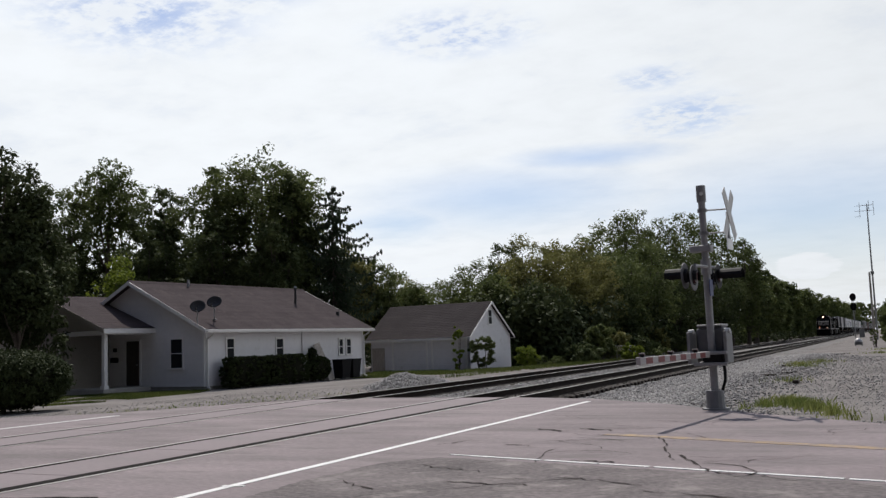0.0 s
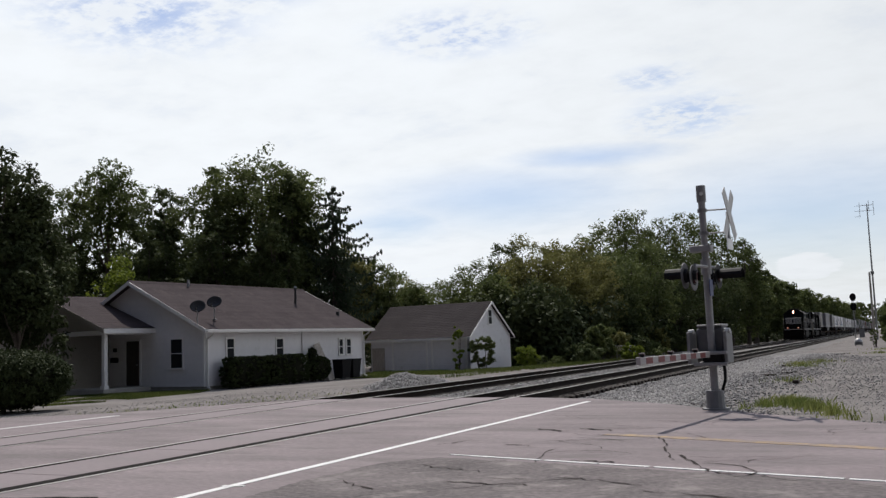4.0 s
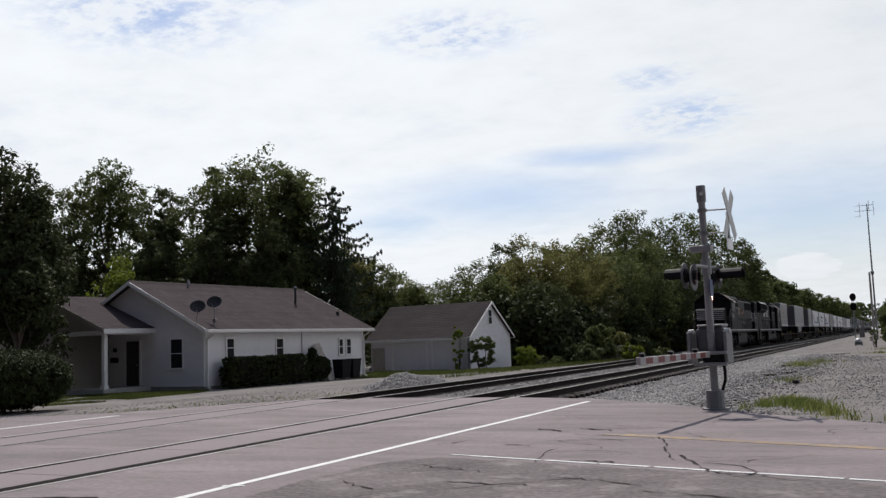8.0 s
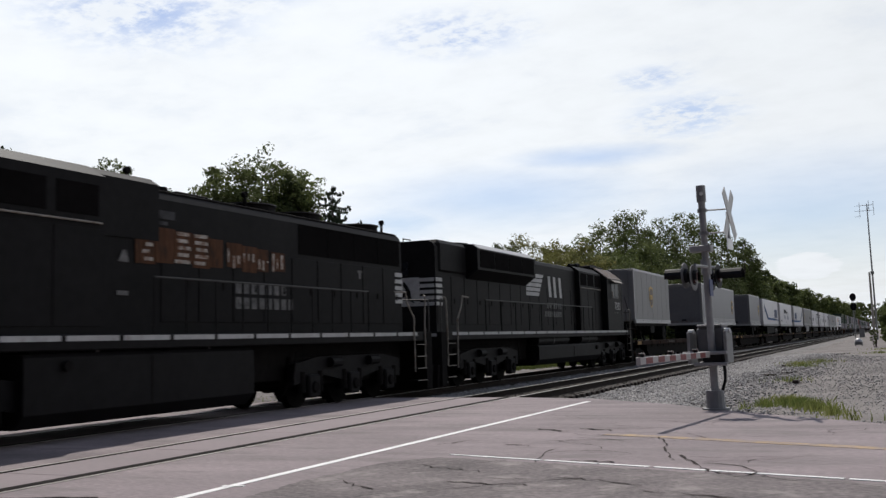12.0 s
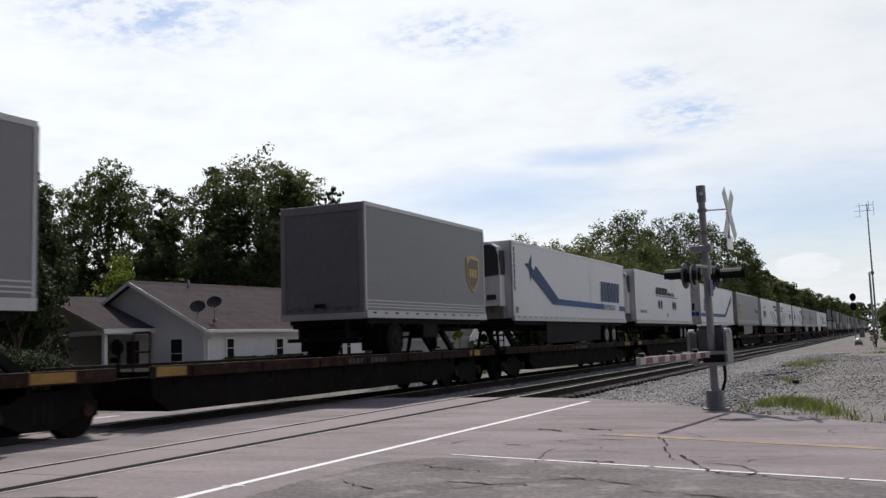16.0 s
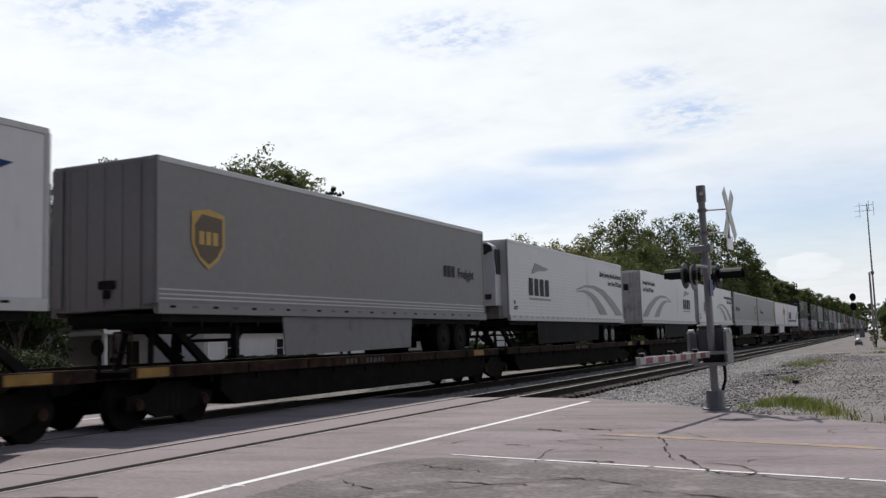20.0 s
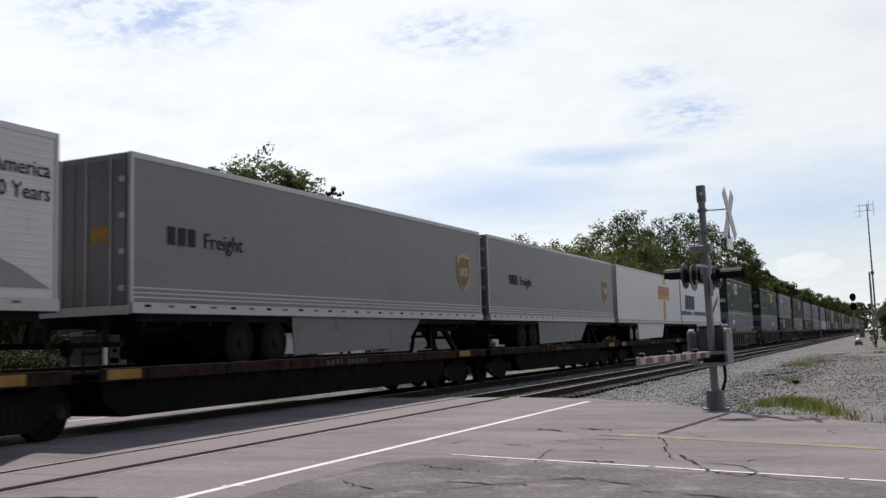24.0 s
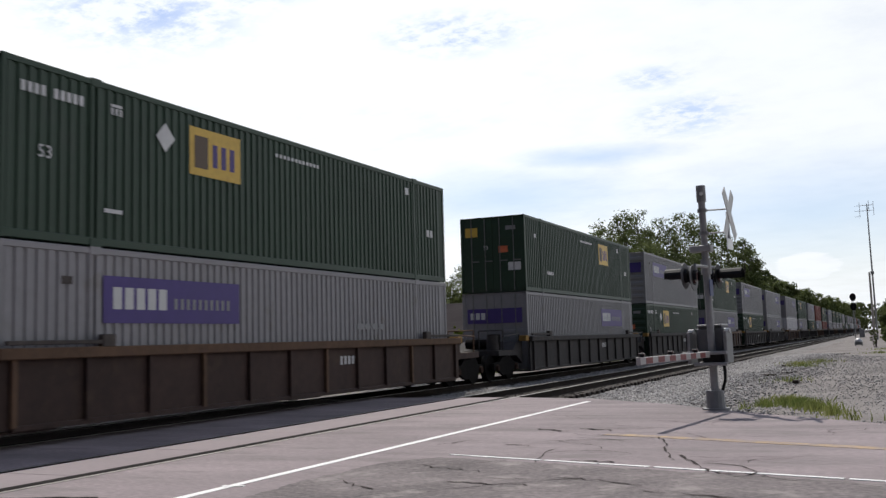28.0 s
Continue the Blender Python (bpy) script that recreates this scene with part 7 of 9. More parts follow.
def build_well_car(mat, top, label, first=True, last=True):
    """A well car for a stack of two; the well's front is at y = 0."""
    c = thing("well_car", pose(0, 0, 0), label, "well car", "well cars of the train")
    L = 16.4
    for s in (-1, 1):
        lo, hi = sorted((s * 1.36, s * 1.41))
        side = part("well_side", Geo().box(lo, hi, 0.0, L, 0.3, 1.36), mat, c, "ribbed side of the well")
        lo, hi = sorted((s * 1.34, s * 1.52))
        part("top_chord", Geo().cbox(lo, hi, 0.0, L, 1.34, 1.52, 0.015), top, side, "rust-streaked top edge")
        lo, hi = sorted((s * 1.36, s * 1.46))
        part("bottom_chord", Geo().cbox(lo, hi, 0.3, L - 0.3, 0.27, 0.36, 0.01), mat, side)
        if s == 1:
            for i in range(12):
                y = 0.25 + i * (L - 0.6) / 11
                part("stiffener", Geo().cbox(1.41, 1.49, y, y + 0.1, 0.33, 1.35, 0.008), top if i % 3 == 0 else mat, side)
            for y in (0.15, L - 2.15):
                part("guide_bar", Geo().cbox(1.42, 1.5, y, y + 2.0, 1.56, 1.63, 0.01), M_MARKDULL, side, "dark container guide")
            for y in (2.0, L - 2.35):
                part("guide_foot", Geo().cbox(1.38, 1.52, y, y + 0.3, 1.5, 1.72, 0.02), M_MARKDULL, side)
            bars(side, 9.6, 10.3, 0.95, 1.15, 4, M_PALETEXT, 0.0, 1.41, fill=0.6, name="reporting_mark")
    for y0, y1 in ((0.1, 1.2), (L / 2 - 0.6, L / 2 + 0.6), (L - 1.2, L - 0.1)):
        part("well_floor", Geo().cbox(-1.36, 1.36, y0, y1, 0.24, 0.28, 0.005), mat, c)
    for y, d, own in ((0.0, -1, True), (L, 1, last)):
        a, b = sorted((y, y + d * 2.2))
        bolster = part("end_platform", Geo().prism([(y, 0.55), (y, 1.36), (y + d * 0.5, 1.36), (y + d * 0.9, 1.05), (y + d * 2.3, 1.05), (y + d * 2.3, 0.88), (y + d * 0.6, 0.85)], 0, -1.1, 1.1), mat, c)
        part("end_rail", Geo().pipe([(1.1, y + d * 1.9, 1.05), (1.1, y + d * 1.9, 1.75), (0.2, y + d * 1.9, 1.75), (0.2, y + d * 1.9, 1.05)], 0.025, 6), top, bolster)
        part("end_rail", Geo().pipe([(1.1, y + d * 0.4, 1.3), (1.15, y + d * 0.4, 1.62), (1.15, y + d * 1.9, 1.55)], 0.022, 6), top, bolster)
        part("hand_brake_box", Geo().cbox(0.35, 0.75, *sorted((y + d * 1.2, y + d * 1.5)), 1.05, 1.62, 0.03), M_DECK, bolster)
        part("air_reservoir", Geo().tube((-0.7, y + d * 0.95, 1.28), (0.5, y + d * 0.95, 1.28), 0.17, n=10), M_DECK, bolster)
        part("corner_step", Geo().cbox(1.1, 1.4, *sorted((y + d * 0.05, y + d * 0.35)), 1.36, 1.56, 0.01), M_DECKYELLOW, bolster, "worn yellow corner step")
        if d == 1 and not last:
            continue
        if own:
            build_truck(c, y + d * 1.55)
        if (d == -1 and first) or (d == 1 and last):
            build_coupler(c, y + d * 2.2, d)
            part("brake_drum", Geo().tube((0.55, y + d * 1.5, 1.05), (0.55, y + d * 1.5, 1.6), 0.22, 0.2, 14), mat, c)
    return c


STACK_Y = [208.75, 231.5, 250.6, 269.8, 289.0, 308.2]
while STACK_Y[-1] < 700:
    STACK_Y.append(STACK_Y[-1] + (22.7 if len(STACK_Y) % 5 == 1 else 19.2))


def build_stacks():
    kinds = {"G": (M_GREEN, "emblem"), "S": (M_SILVER, "plate"), "R": (M_RUSTRED, None), "W": (M_TRAILERW, None)}
    words = {"G": "corrugated dark green container with a yellow emblem", "S": "corrugated silver container with a purple name plate", "R": "corrugated dull red container", "W": "corrugated white container"}
    pattern = ["GS", "GS", "SG", "GS", "SG", "SS", "SW", "GS", "SG", "RS", "GR", "SS", "GS"]
    made, cars = {}, {}
    for i, y in enumerate(STACK_Y):
        top, low = pattern[i % len(pattern)]
        for k, z0 in ((low, 0.29), (top, 3.185)):
            turned = i in (1, 3, 5, 6, 8)
            key = (k, z0, turned)
            if key not in made:
                ob = made[key] = build_container(kinds[k][0], words[k] + (" on the upper tier" if z0 > 1 else " in the well"), z0, kinds[k][1], turned)
            else:
                ob = copy_thing(made[key], pose(0, 0, 0))
            rolling(ob, y)
        first, last = i == 0 or i % 5 == 1, i == 0 or i % 5 == 0
        key = (i % 3 == 0, first, last)
        if key not in cars:
            ob = cars[key] = build_well_car(M_WELL if key[0] else M_WELLGREY, M_WELLTOP if key[0] else M_WELLGREY, ("rust-brown" if key[0] else "dark grey") + " well car with ribbed sides and stacked containers", first, last)
        else:
            ob = copy_thing(cars[key], pose(0, 0, 0))
        rolling(ob, y - 0.12)


build_stacks()


# ---- locomotives
# Rusty cab roof, its base paled to carry the sun on the slope.
M_CABROOF = material("sunlit_rusty_roof", (0.13, 0.118, 0.11), 0.75, var=0.35, scale=14, fine=90, bump=0.08, tint=(0.1, 0.05, 0.03), stain=0.45, spec=0.2)
M_PALERAIL = material("worn_pale_handrail", (0.2, 0.18, 0.155), 0.6, var=0.25, scale=20, bump=0.03, tint=(0.12, 0.075, 0.05), stain=0.3)
M_DULLTEXT = material("dull_lettering", (0.11, 0.108, 0.105), 0.8, var=0.4, scale=30, bump=0.03, tint=(0.03, 0.028, 0.027), stain=0.4)
# Near-black for radiator screens, inlet grilles and the cab door seam.
M_SCREENBLACK = material("black_screen", (0.006, 0.0055, 0.0055), 0.9, var=0.3, bump=0.1, spec=0.02)

LEAD = dict(cab=2.35, cab_end=4.75, nose=0.95, cabinet=9.75, tall=4.66, top=4.47, hood_end=19.5, end=20.3, tank=(6.4, 12.1), trucks=(3.9, 16.3), flare=None, fans=(13.6, 15.5, 18.4), number_y=2.9)
SECOND = dict(cab=1.75, cab_end=4.5, nose=0.5, cabinet=7.6, tall=4.57, top=4.52, hood_end=22.0, end=22.75, tank=(5.7, 14.1), trucks=(3.2, 18.4), flare=(14.2, 19.7), fans=(15.1, 16.9, 18.7), number_y=1.95)


def both(a, b):
    """The two sides: s and the span from a to b on that side."""
    return [(s, *sorted((s * a, s * b))) for s in (-1, 1)]


def loco_ends(t, spec):
    """Pilots, steps, platform rails and couplers at both ends."""
    for y0, d in ((0.42 if spec is LEAD else 0.1, 1), (spec["end"], -1)):
        a, b = sorted((y0, y0 + d * 0.35))
        pilot = part("pilot", Geo().prism([(-1.5, 0.14), (-0.55, 0.08), (0.55, 0.08), (1.5, 0.14), (1.5, 1.7), (-1.5, 1.7)], 1, a, b), M_LOCODARK, t, "black pilot plate")
        a, b = sorted((y0 - d * 0.012, y0))
        part("pilot_stripe", Geo().box(-1.35, 1.35, a, b, 1.58, 1.67), M_STRIPE, pilot)
        a, b = sorted((y0, y0 - d * 0.16))
        part("plough", Geo().prism([(-1.4, 0.1), (1.4, 0.1), (1.45, 0.75), (-1.45, 0.75)], 1, a, b), M_LOCODARK, pilot)
        part("coupler", Geo().cbox(-0.1, 0.1, *sorted((y0, y0 - d * 0.3)), 0.72, 0.92, 0.02).cbox(-0.17, 0.17, *sorted((y0 - d * 0.2, y0 - d * 0.42)), 0.66, 0.98, 0.04), M_LOCODARK, t)
        for x in (-0.45, 0.45, 0.7):
            part("air_hose", Geo().pipe([(x, y0 - d * 0.06, 1.0), (x, y0 - d * 0.25, 0.75), (x * 0.8, y0 - d * 0.2, 0.45)], 0.03, 6), M_TYRE, t)
        pale = M_HANDRAIL if (d > 0 and spec is LEAD) else M_PALERAIL
        for s, lo, hi in both(1.2, 1.52):
            for k in range(4):
                a, b = sorted((y0 + d * 0.38, y0 + d * 0.95))
                step = part("step", Geo().cbox(lo, hi, a, b, 0.35 + 0.33 * k, 0.39 + 0.33 * k, 0.006), M_LOCODARK, t)
                part("step_edge", Geo().box(*sorted((s * 1.52, s * 1.528)), a, b, 0.365 + 0.33 * k, 0.388 + 0.33 * k), pale, step)
            part("end_handrail", Geo().pipe([(s * 1.46, y0 + d * 0.08, 1.7), (s * 1.46, y0 + d * 0.08, 2.62), (s * 0.6, y0 + d * 0.08, 2.66)], 0.022, 6), M_HANDRAIL, t)
            part("end_handrail", Geo().pipe([(s * 1.42, y0 + d * 0.3, 2.76), (s * 1.5, y0 + d * 0.36, 2.7), (s * 1.5, y0 + d * 0.42, 2.0), (s * 1.5, y0 + d * 0.42, 0.72)], 0.024, 6), pale, t, "pale bent handrail")
            if d < 0:
                part("end_handrail", Geo().pipe([(s * 1.46, y0 - 2.1, 2.78), (s * 1.5, y0 - 1.55, 2.8), (s * 1.5, y0 - 1.48, 2.5), (s * 1.52, y0 - 1.12, 2.1), (s * 1.52, y0 - 1.1, 0.62)], 0.024, 6), pale, t, "pale bent handrail")
            else:
                c = spec["cab"]
                part("end_handrail", Geo().pipe([(s * 1.5, c - 0.3, 3.42), (s * 1.5, c - 0.92, 2.76), (s * 1.5, y0 + d * 1.15, 2.72), (s * 1.5, y0 + d * 1.05, 0.72)], 0.022, 6), M_PALERAIL if spec is LEAD else M_HANDRAIL, t)


def loco_cab(t, spec, number, lit):
    n0, c0, c1 = spec["nose"], spec["cab"], spec["cab_end"]
    nose = part("nose", Geo().prism([(n0 + 0.04, 1.72), (n0, 3.28), (n0 + 0.14, 3.42), (n0 + 0.4, 3.5), (c0 + 0.1, 3.5), (c0 + 0.1, 1.72)], 0, -1.14, 1.14), M_LOCO, t, "low wide nose")
    part("nose_brow", Geo().cbox(-1.17, 1.17, n0 - 0.03, n0 + 0.06, 3.3, 3.42, 0.012), M_STRIPE, nose)
    for k in range(5):
        z = 2.52 + 0.16 * k
        for x0, x1 in ((-1.12, -0.42), (0.22, 1.12)):
            part("nose_stripe", Geo().box(x0, x1, n0 - 0.02, n0 + 0.03, z, z + 0.095), M_STRIPE, nose, "white band")
    part("nose_emblem", Geo().box(-0.42, 0.22, n0 - 0.015, n0 + 0.02, 2.5, 3.28), M_STRIPE, nose, "white field")
    part("emblem_figure", Geo().prism([(-0.34, 2.54), (-0.2, 2.72), (-0.14, 2.9), (-0.2, 3.02), (-0.1, 3.16), (0.06, 3.2), (0.02, 3.06), (0.1, 2.86), (0.16, 2.74), (0.06, 2.72), (-0.02, 2.8), (-0.08, 2.66)], 1, n0 - 0.026, n0 - 0.016), M_LOCO, nose)
    part("nose_door", Geo().cbox(0.5, 1.05, n0 - 0.005, n0 + 0.035, 1.78, 2.46, 0.01), M_LOCO, nose)
    part("nose_lamp", Geo().tube((0.12, n0 + 0.3, 3.5), (0.12, n0 + 0.3, 3.58), 0.1, 0.06, 10), M_PALERAIL, nose)
    for x, m in ((-0.78, M_GLOWWARM if lit else M_GLASSDARK), (0.78, M_GLOWWARM if lit else M_GLASSDARK)):
        p = 0.05 if spec is LEAD else -0.05
        part("ditch_bracket", Geo().cbox(x - 0.17, x + 0.17, p, p + 0.3, 1.72, 1.8, 0.01), M_LOCO, t)
        lamp = part("ditch_light", Geo().tube((x, p + 0.01, 1.93), (x, p + 0.25, 1.93), 0.15, 0.11, 14), M_LOCO, t)
        # glowing disc round the lens imitates the lamp's halo
        if lit:
            part("reflector", Geo().tube((x, p - 0.004, 1.93), (x, p + 0.008, 1.93), 0.09, n=14), M_HALO, lamp)
        part("lens", Geo().tube((x, p - 0.02, 1.93), (x, p - 0.004, 1.93), 0.05, n=14), m, lamp)
    prof = [(-1.5, 1.72), (1.5, 1.72), (1.5, 4.12), (0.84, 4.66), (0.45, 4.72), (-0.45, 4.72), (-0.84, 4.66), (-1.5, 4.12)]
    cab = part("cab", Geo().prism(prof, 1, c0, c1), M_LOCO, t, "black cab")
    part("cab_lower", Geo().cbox(-1.46, 1.46, c0 - 0.15, c0 + 0.01, 1.72, 3.5, 0.02), M_LOCO, cab)
    for s, lo, hi in both(0.08, 0.85):
        part("windshield", Geo().cbox(lo, hi, c0 - 0.025, c0, 3.55, 4.12, 0.01), M_GLASSDARK, cab, "dark windshield")
        part("windshield", Geo().cbox(*sorted((s * 0.95, s * 1.42)), c0 - 0.025, c0, 3.3, 4.0, 0.01), M_GLASSDARK, cab)
        side = sorted((s * 1.5, s * 1.512))
        w0 = c0 + 0.85
        for a, b in ((w0, w0 + 0.55), (w0 + 0.62, w0 + 1.2)):
            part("side_window", Geo().cbox(*side, a, b, 3.3, 3.95, 0.005), M_GLASSDARK, cab, "dark side window")
        part("window_frame", Geo().box(*sorted((s * 1.505, s * 1.52)), w0 - 0.06, w0, 3.26, 4.0).box(*sorted((s * 1.505, s * 1.52)), w0 + 0.56, w0 + 0.61, 3.26, 4.0).box(*sorted((s * 1.505, s * 1.52)), w0, w0 + 1.22, 3.24, 3.29), M_DULLTEXT, cab)
        part("sunshade", Geo().prism([(s * 1.5, 4.1), (s * 1.73, 3.96), (s * 1.74, 3.98), (s * 1.5, 4.14)], 1, w0 - 0.25, w0 + 1.35), M_PALERAIL, cab, "pale sunshade")
        part("roof_panel", Geo().prism([(s * 1.52, 4.13), (s * 0.84, 4.665), (s * 0.86, 4.69), (s * 1.54, 4.155)], 1, c0 + 0.1, c1 - 0.05), M_CABROOF, cab, "rust-worn roof side, paled as if sunlit")
        part("mirror", Geo().cbox(*sorted((s * 1.55, s * 1.6)), w0 + 1.18, w0 + 1.26, 3.3, 3.55, 0.005), M_PALERAIL, cab)
        part("cab_door_seam", Geo().box(*sorted((s * 1.5, s * 1.508)), c0 + 0.3, c0 + 0.33, 1.78, 3.6), M_SCREENBLACK, cab)
        lettering("cab_number", number, 0.52, Matrix.Translation((s * 1.503, spec["number_y"] if s == 1 else spec["number_y"] + 1.35, 2.7)) @ (SIDE_R if s == 1 else SIDE_L), M_STRIPE, cab, wide=1.05)
        part("number_dash", Geo().box(*sorted((s * 1.501, s * 1.506)), c0 + 0.95, c0 + 1.12, 2.52, 2.57).box(*sorted((s * 1.501, s * 1.506)), c0 + 1.45, c0 + 1.62, 2.52, 2.57), M_DULLTEXT, cab)
    part("headlight_box", Geo().cbox(-0.22, 0.22, c0 - 0.17, c0 + 0.01, 4.1, 4.62, 0.03), M_LOCO, cab)
    for z in (4.27, 4.48):
        # glowing disc round the headlight imitates its halo
        if lit:
            part("reflector", Geo().tube((0.0, c0 - 0.19, z), (0.0, c0 - 0.17, z), 0.095, n=16), M_HALO, cab)
        part("headlight", Geo().tube((0.0, c0 - 0.205, z), (0.0, c0 - 0.19, z), 0.055, n=16), M_GLOWWARM if lit else M_GLASSDARK, cab, "headlight")
    for s, lo, hi in both(0.35, 0.85):
        part("number_board", Geo().cbox(lo, hi, c0 - 0.05, c0 - 0.005, 4.24, 4.48, 0.006), M_GLASSDARK, cab)
    part("roof_hatch", Geo().cbox(-0.62, 0.62, c0 + 0.2, c1 - 0.3, 4.7, 4.84, 0.03), M_LOCO, cab)
    part("air_conditioner", Geo().cbox(-0.4, 0.4, c0 + 0.5, c0 + 1.2, 4.84, 4.95, 0.04), M_LOCODARK, cab)
    part("horn", Geo().tube((0.2, c1 + 0.4, 4.86), (0.2, c1 - 0.2, 4.86), 0.06, 0.1, 8).tube((-0.1, c1 + 0.4, 4.86), (-0.1, c1 - 0.1, 4.86), 0.05, 0.09, 8).box(-0.2, 0.3, c1 + 0.25, c1 + 0.35, 4.5, 4.86), M_LOCO, cab)


def loco_hood(t, spec, faded):
    c1, cb, he, top, tall = spec["cab_end"], spec["cabinet"], spec["hood_end"], spec["top"], spec["tall"]
    hood = part("hood", Geo().prism([(-0.99, 1.72), (0.99, 1.72), (0.99, top - 0.2), (0.9, top - 0.06), (0.74, top), (-0.74, top), (-0.9, top - 0.06), (-0.99, top - 0.2)], 1, c1 + 3.3, he), M_LOCO, t, "long black engine hood")
    wide = 1.28 if faded else 1.2
    part("equipment_cabinet", Geo().prism([(-wide, 1.72), (wide, 1.72), (wide, tall - 0.24), (0.85, tall), (-0.85, tall), (-wide, tall - 0.24)], 1, c1, c1 + 3.4), M_LOCO, t, "tall cabinet behind the cab")
    part("tall_hood", Geo().prism([(-1.02, tall - 1.2), (1.02, tall - 1.2), (1.02, tall - 0.14), (0.8, tall), (-0.8, tall), (-1.02, tall - 0.14)], 1, c1 + 3.4, cb), M_LOCO, t)
    for s in (-1, 1):
        part("grab_rail", Geo().pipe([(s * (wide + 0.02), c1 + 0.15, 3.6), (s * (wide + 0.05), c1 + 0.25, 3.6), (s * (wide + 0.05), c1 + 3.2, 3.6), (s * (wide + 0.02), c1 + 3.3, 3.6)], 0.02, 6), M_PALERAIL, t)
        for k in range(3):
            part("cabinet_door", Geo().cbox(*sorted((s * wide, s * (wide + 0.014))), c1 + 0.1 + 1.1 * k, c1 + 1.12 + 1.1 * k, 1.85, 3.5, 0.005), M_LOCO, t)
            part("inlet_grille", Geo().cbox(*sorted((s * wide, s * (wide + 0.012))), c1 + 0.15 + 1.1 * k, c1 + 1.05 + 1.1 * k, 3.72, 4.25, 0.004), M_SCREENBLACK, t)
        n = int((he - cb) / 1.0)
        for i in range(n):
            y = cb + 0.05 + i * (he - cb - 0.1) / n
            door = part("hood_door", Geo().cbox(*sorted((s * 0.99, s * 1.006)), y + 0.03, y + (he - cb - 0.1) / n - 0.03, 1.95, 3.45, 0.005), M_LOCO, hood)
            part("door_latch", Geo().box(*sorted((s * 1.006, s * 1.022)), y + 0.75, y + 0.8, 2.6, 2.75), M_LOCODARK, door)
    if spec["flare"]:
        f0, f1 = spec["flare"]
        rad = part("radiator_cab", Geo().prism([(-1.0, 3.42), (-1.42, 3.72), (-1.42, 4.4), (-1.2, 4.56), (1.2, 4.56), (1.42, 4.4), (1.42, 3.72), (1.0, 3.42)], 1, f0, f1), M_LOCO, t, "flared radiator housing")
        for s in (-1, 1):
            for k in range(4):
                w = (f1 - f0 - 0.3) / 4
                part("radiator_screen", Geo().cbox(*sorted((s * 1.42, s * 1.432)), f0 + 0.15 + w * k, f0 + 0.09 + w * (k + 1), 3.8, 4.36, 0.004), M_SCREENBLACK, rad)
            # pale strip added along the flare top imitates sun on the edge
            part("radiator_edge", Geo().prism([(s * 1.2, 4.565), (s * 1.42, 4.405), (s * 1.43, 4.42), (s * 1.2, 4.585)], 1, f0 + 0.1, f1 - 0.1), M_RAILALU, rad, "pale strip painted as the sunlit roof edge")
        part("end_hood", Geo().cbox(-1.05, 1.05, f1, he - 0.15, 3.5, 4.56, 0.12), M_LOCO, t)
    else:
        for s in (-1, 1):
            for k in range(4):
                part("radiator_screen", Geo().cbox(*sorted((s * 0.99, s * 1.004)), 14.4 + 1.25 * k, 15.62 + 1.25 * k, 3.55, 4.26, 0.004), M_SCREENBLACK, hood)
            part("roof_edge", Geo().tube((s * 0.86, cb + 0.1, top - 0.03), (s * 0.86, he - 0.1, top - 0.03), 0.035, n=8), M_LOCODARK, hood)
    for y in spec["fans"]:
        fan = part("fan", Geo().tube((0.1, y, top), (0.1, y, top + 0.17), 0.68, 0.66, 22), M_LOCODARK, t)
        part("fan_rim", Geo().tube((0.1, y, top + 0.165), (0.1, y, top + 0.19), 0.7, 0.7, 22), M_HANDRAIL, fan)
    part("exhaust", Geo().cbox(-0.35, 0.35, 11.0, 12.0, top, top + 0.18, 0.03).tube((0.3, 10.6, top), (0.3, 10.6, top + 0.2), 0.16, 0.12, 10), M_LOCODARK, t)
    for y in (c1 + 1.2, cb - 0.4, 12.9, he - 0.4):
        part("lifting_eye", Geo().tube((0.6, y, top), (0.6, y, tall + 0.14), 0.04, n=6).disc((0.55, y, tall + 0.14), 0, 0.07, 10, 0.1), M_LOCODARK, t)
    part("roof_grab", Geo().pipe([(0.5, he - 1.3, top), (0.5, he - 1.3, top + 0.2), (0.5, he - 0.8, top + 0.2), (0.5, he - 0.8, top)], 0.018, 6), M_LOCODARK, t)
    # the banded end of the hood
    end = part("hood_end_panel", Geo().box(-0.92, 0.92, he, he + 0.012, 2.5, 3.42), M_LOCO, hood)
    part("end_emblem", Geo().box(-0.45, 0.42, he + 0.012, he + 0.024, 2.52, 3.4), M_STRIPE, end, "white field")
    part("emblem_figure", Geo().prism([(-0.3, 2.6), (-0.16, 2.78), (-0.14, 2.98), (-0.04, 3.16), (0.1, 3.3), (0.1, 3.14), (0.02, 3.04), (0.16, 2.86), (0.12, 2.78), (-0.02, 2.86), (-0.08, 2.7)], 1, he + 0.024, he + 0.034), M_LOCO, end)
    for k in range(5):
        for x0, x1 in ((-0.95, -0.46), (0.43, 0.95)):
            part("end_band", Geo().box(x0, x1, he + 0.012, he + 0.022, 2.52 + 0.185 * k, 2.63 + 0.185 * k), M_STRIPE, end)
        for s, lo, hi in both(0.99, 1.012):
            part("end_band", Geo().box(lo, hi, he - 0.42, he, 2.52 + 0.185 * k, 2.63 + 0.185 * k), M_STRIPE, hood, "white band at the hood end")
    part("end_number_board", Geo().cbox(0.3, 0.62, he, he + 0.03, 3.72, 3.96, 0.006), M_DULLTEXT, end)
    part("end_headlight", Geo().tube((0, he, 3.78), (0, he + 0.06, 3.78), 0.1, n=12).tube((0, he, 3.56), (0, he + 0.06, 3.56), 0.1, n=12), M_GLASSDARK, end)
    return hood


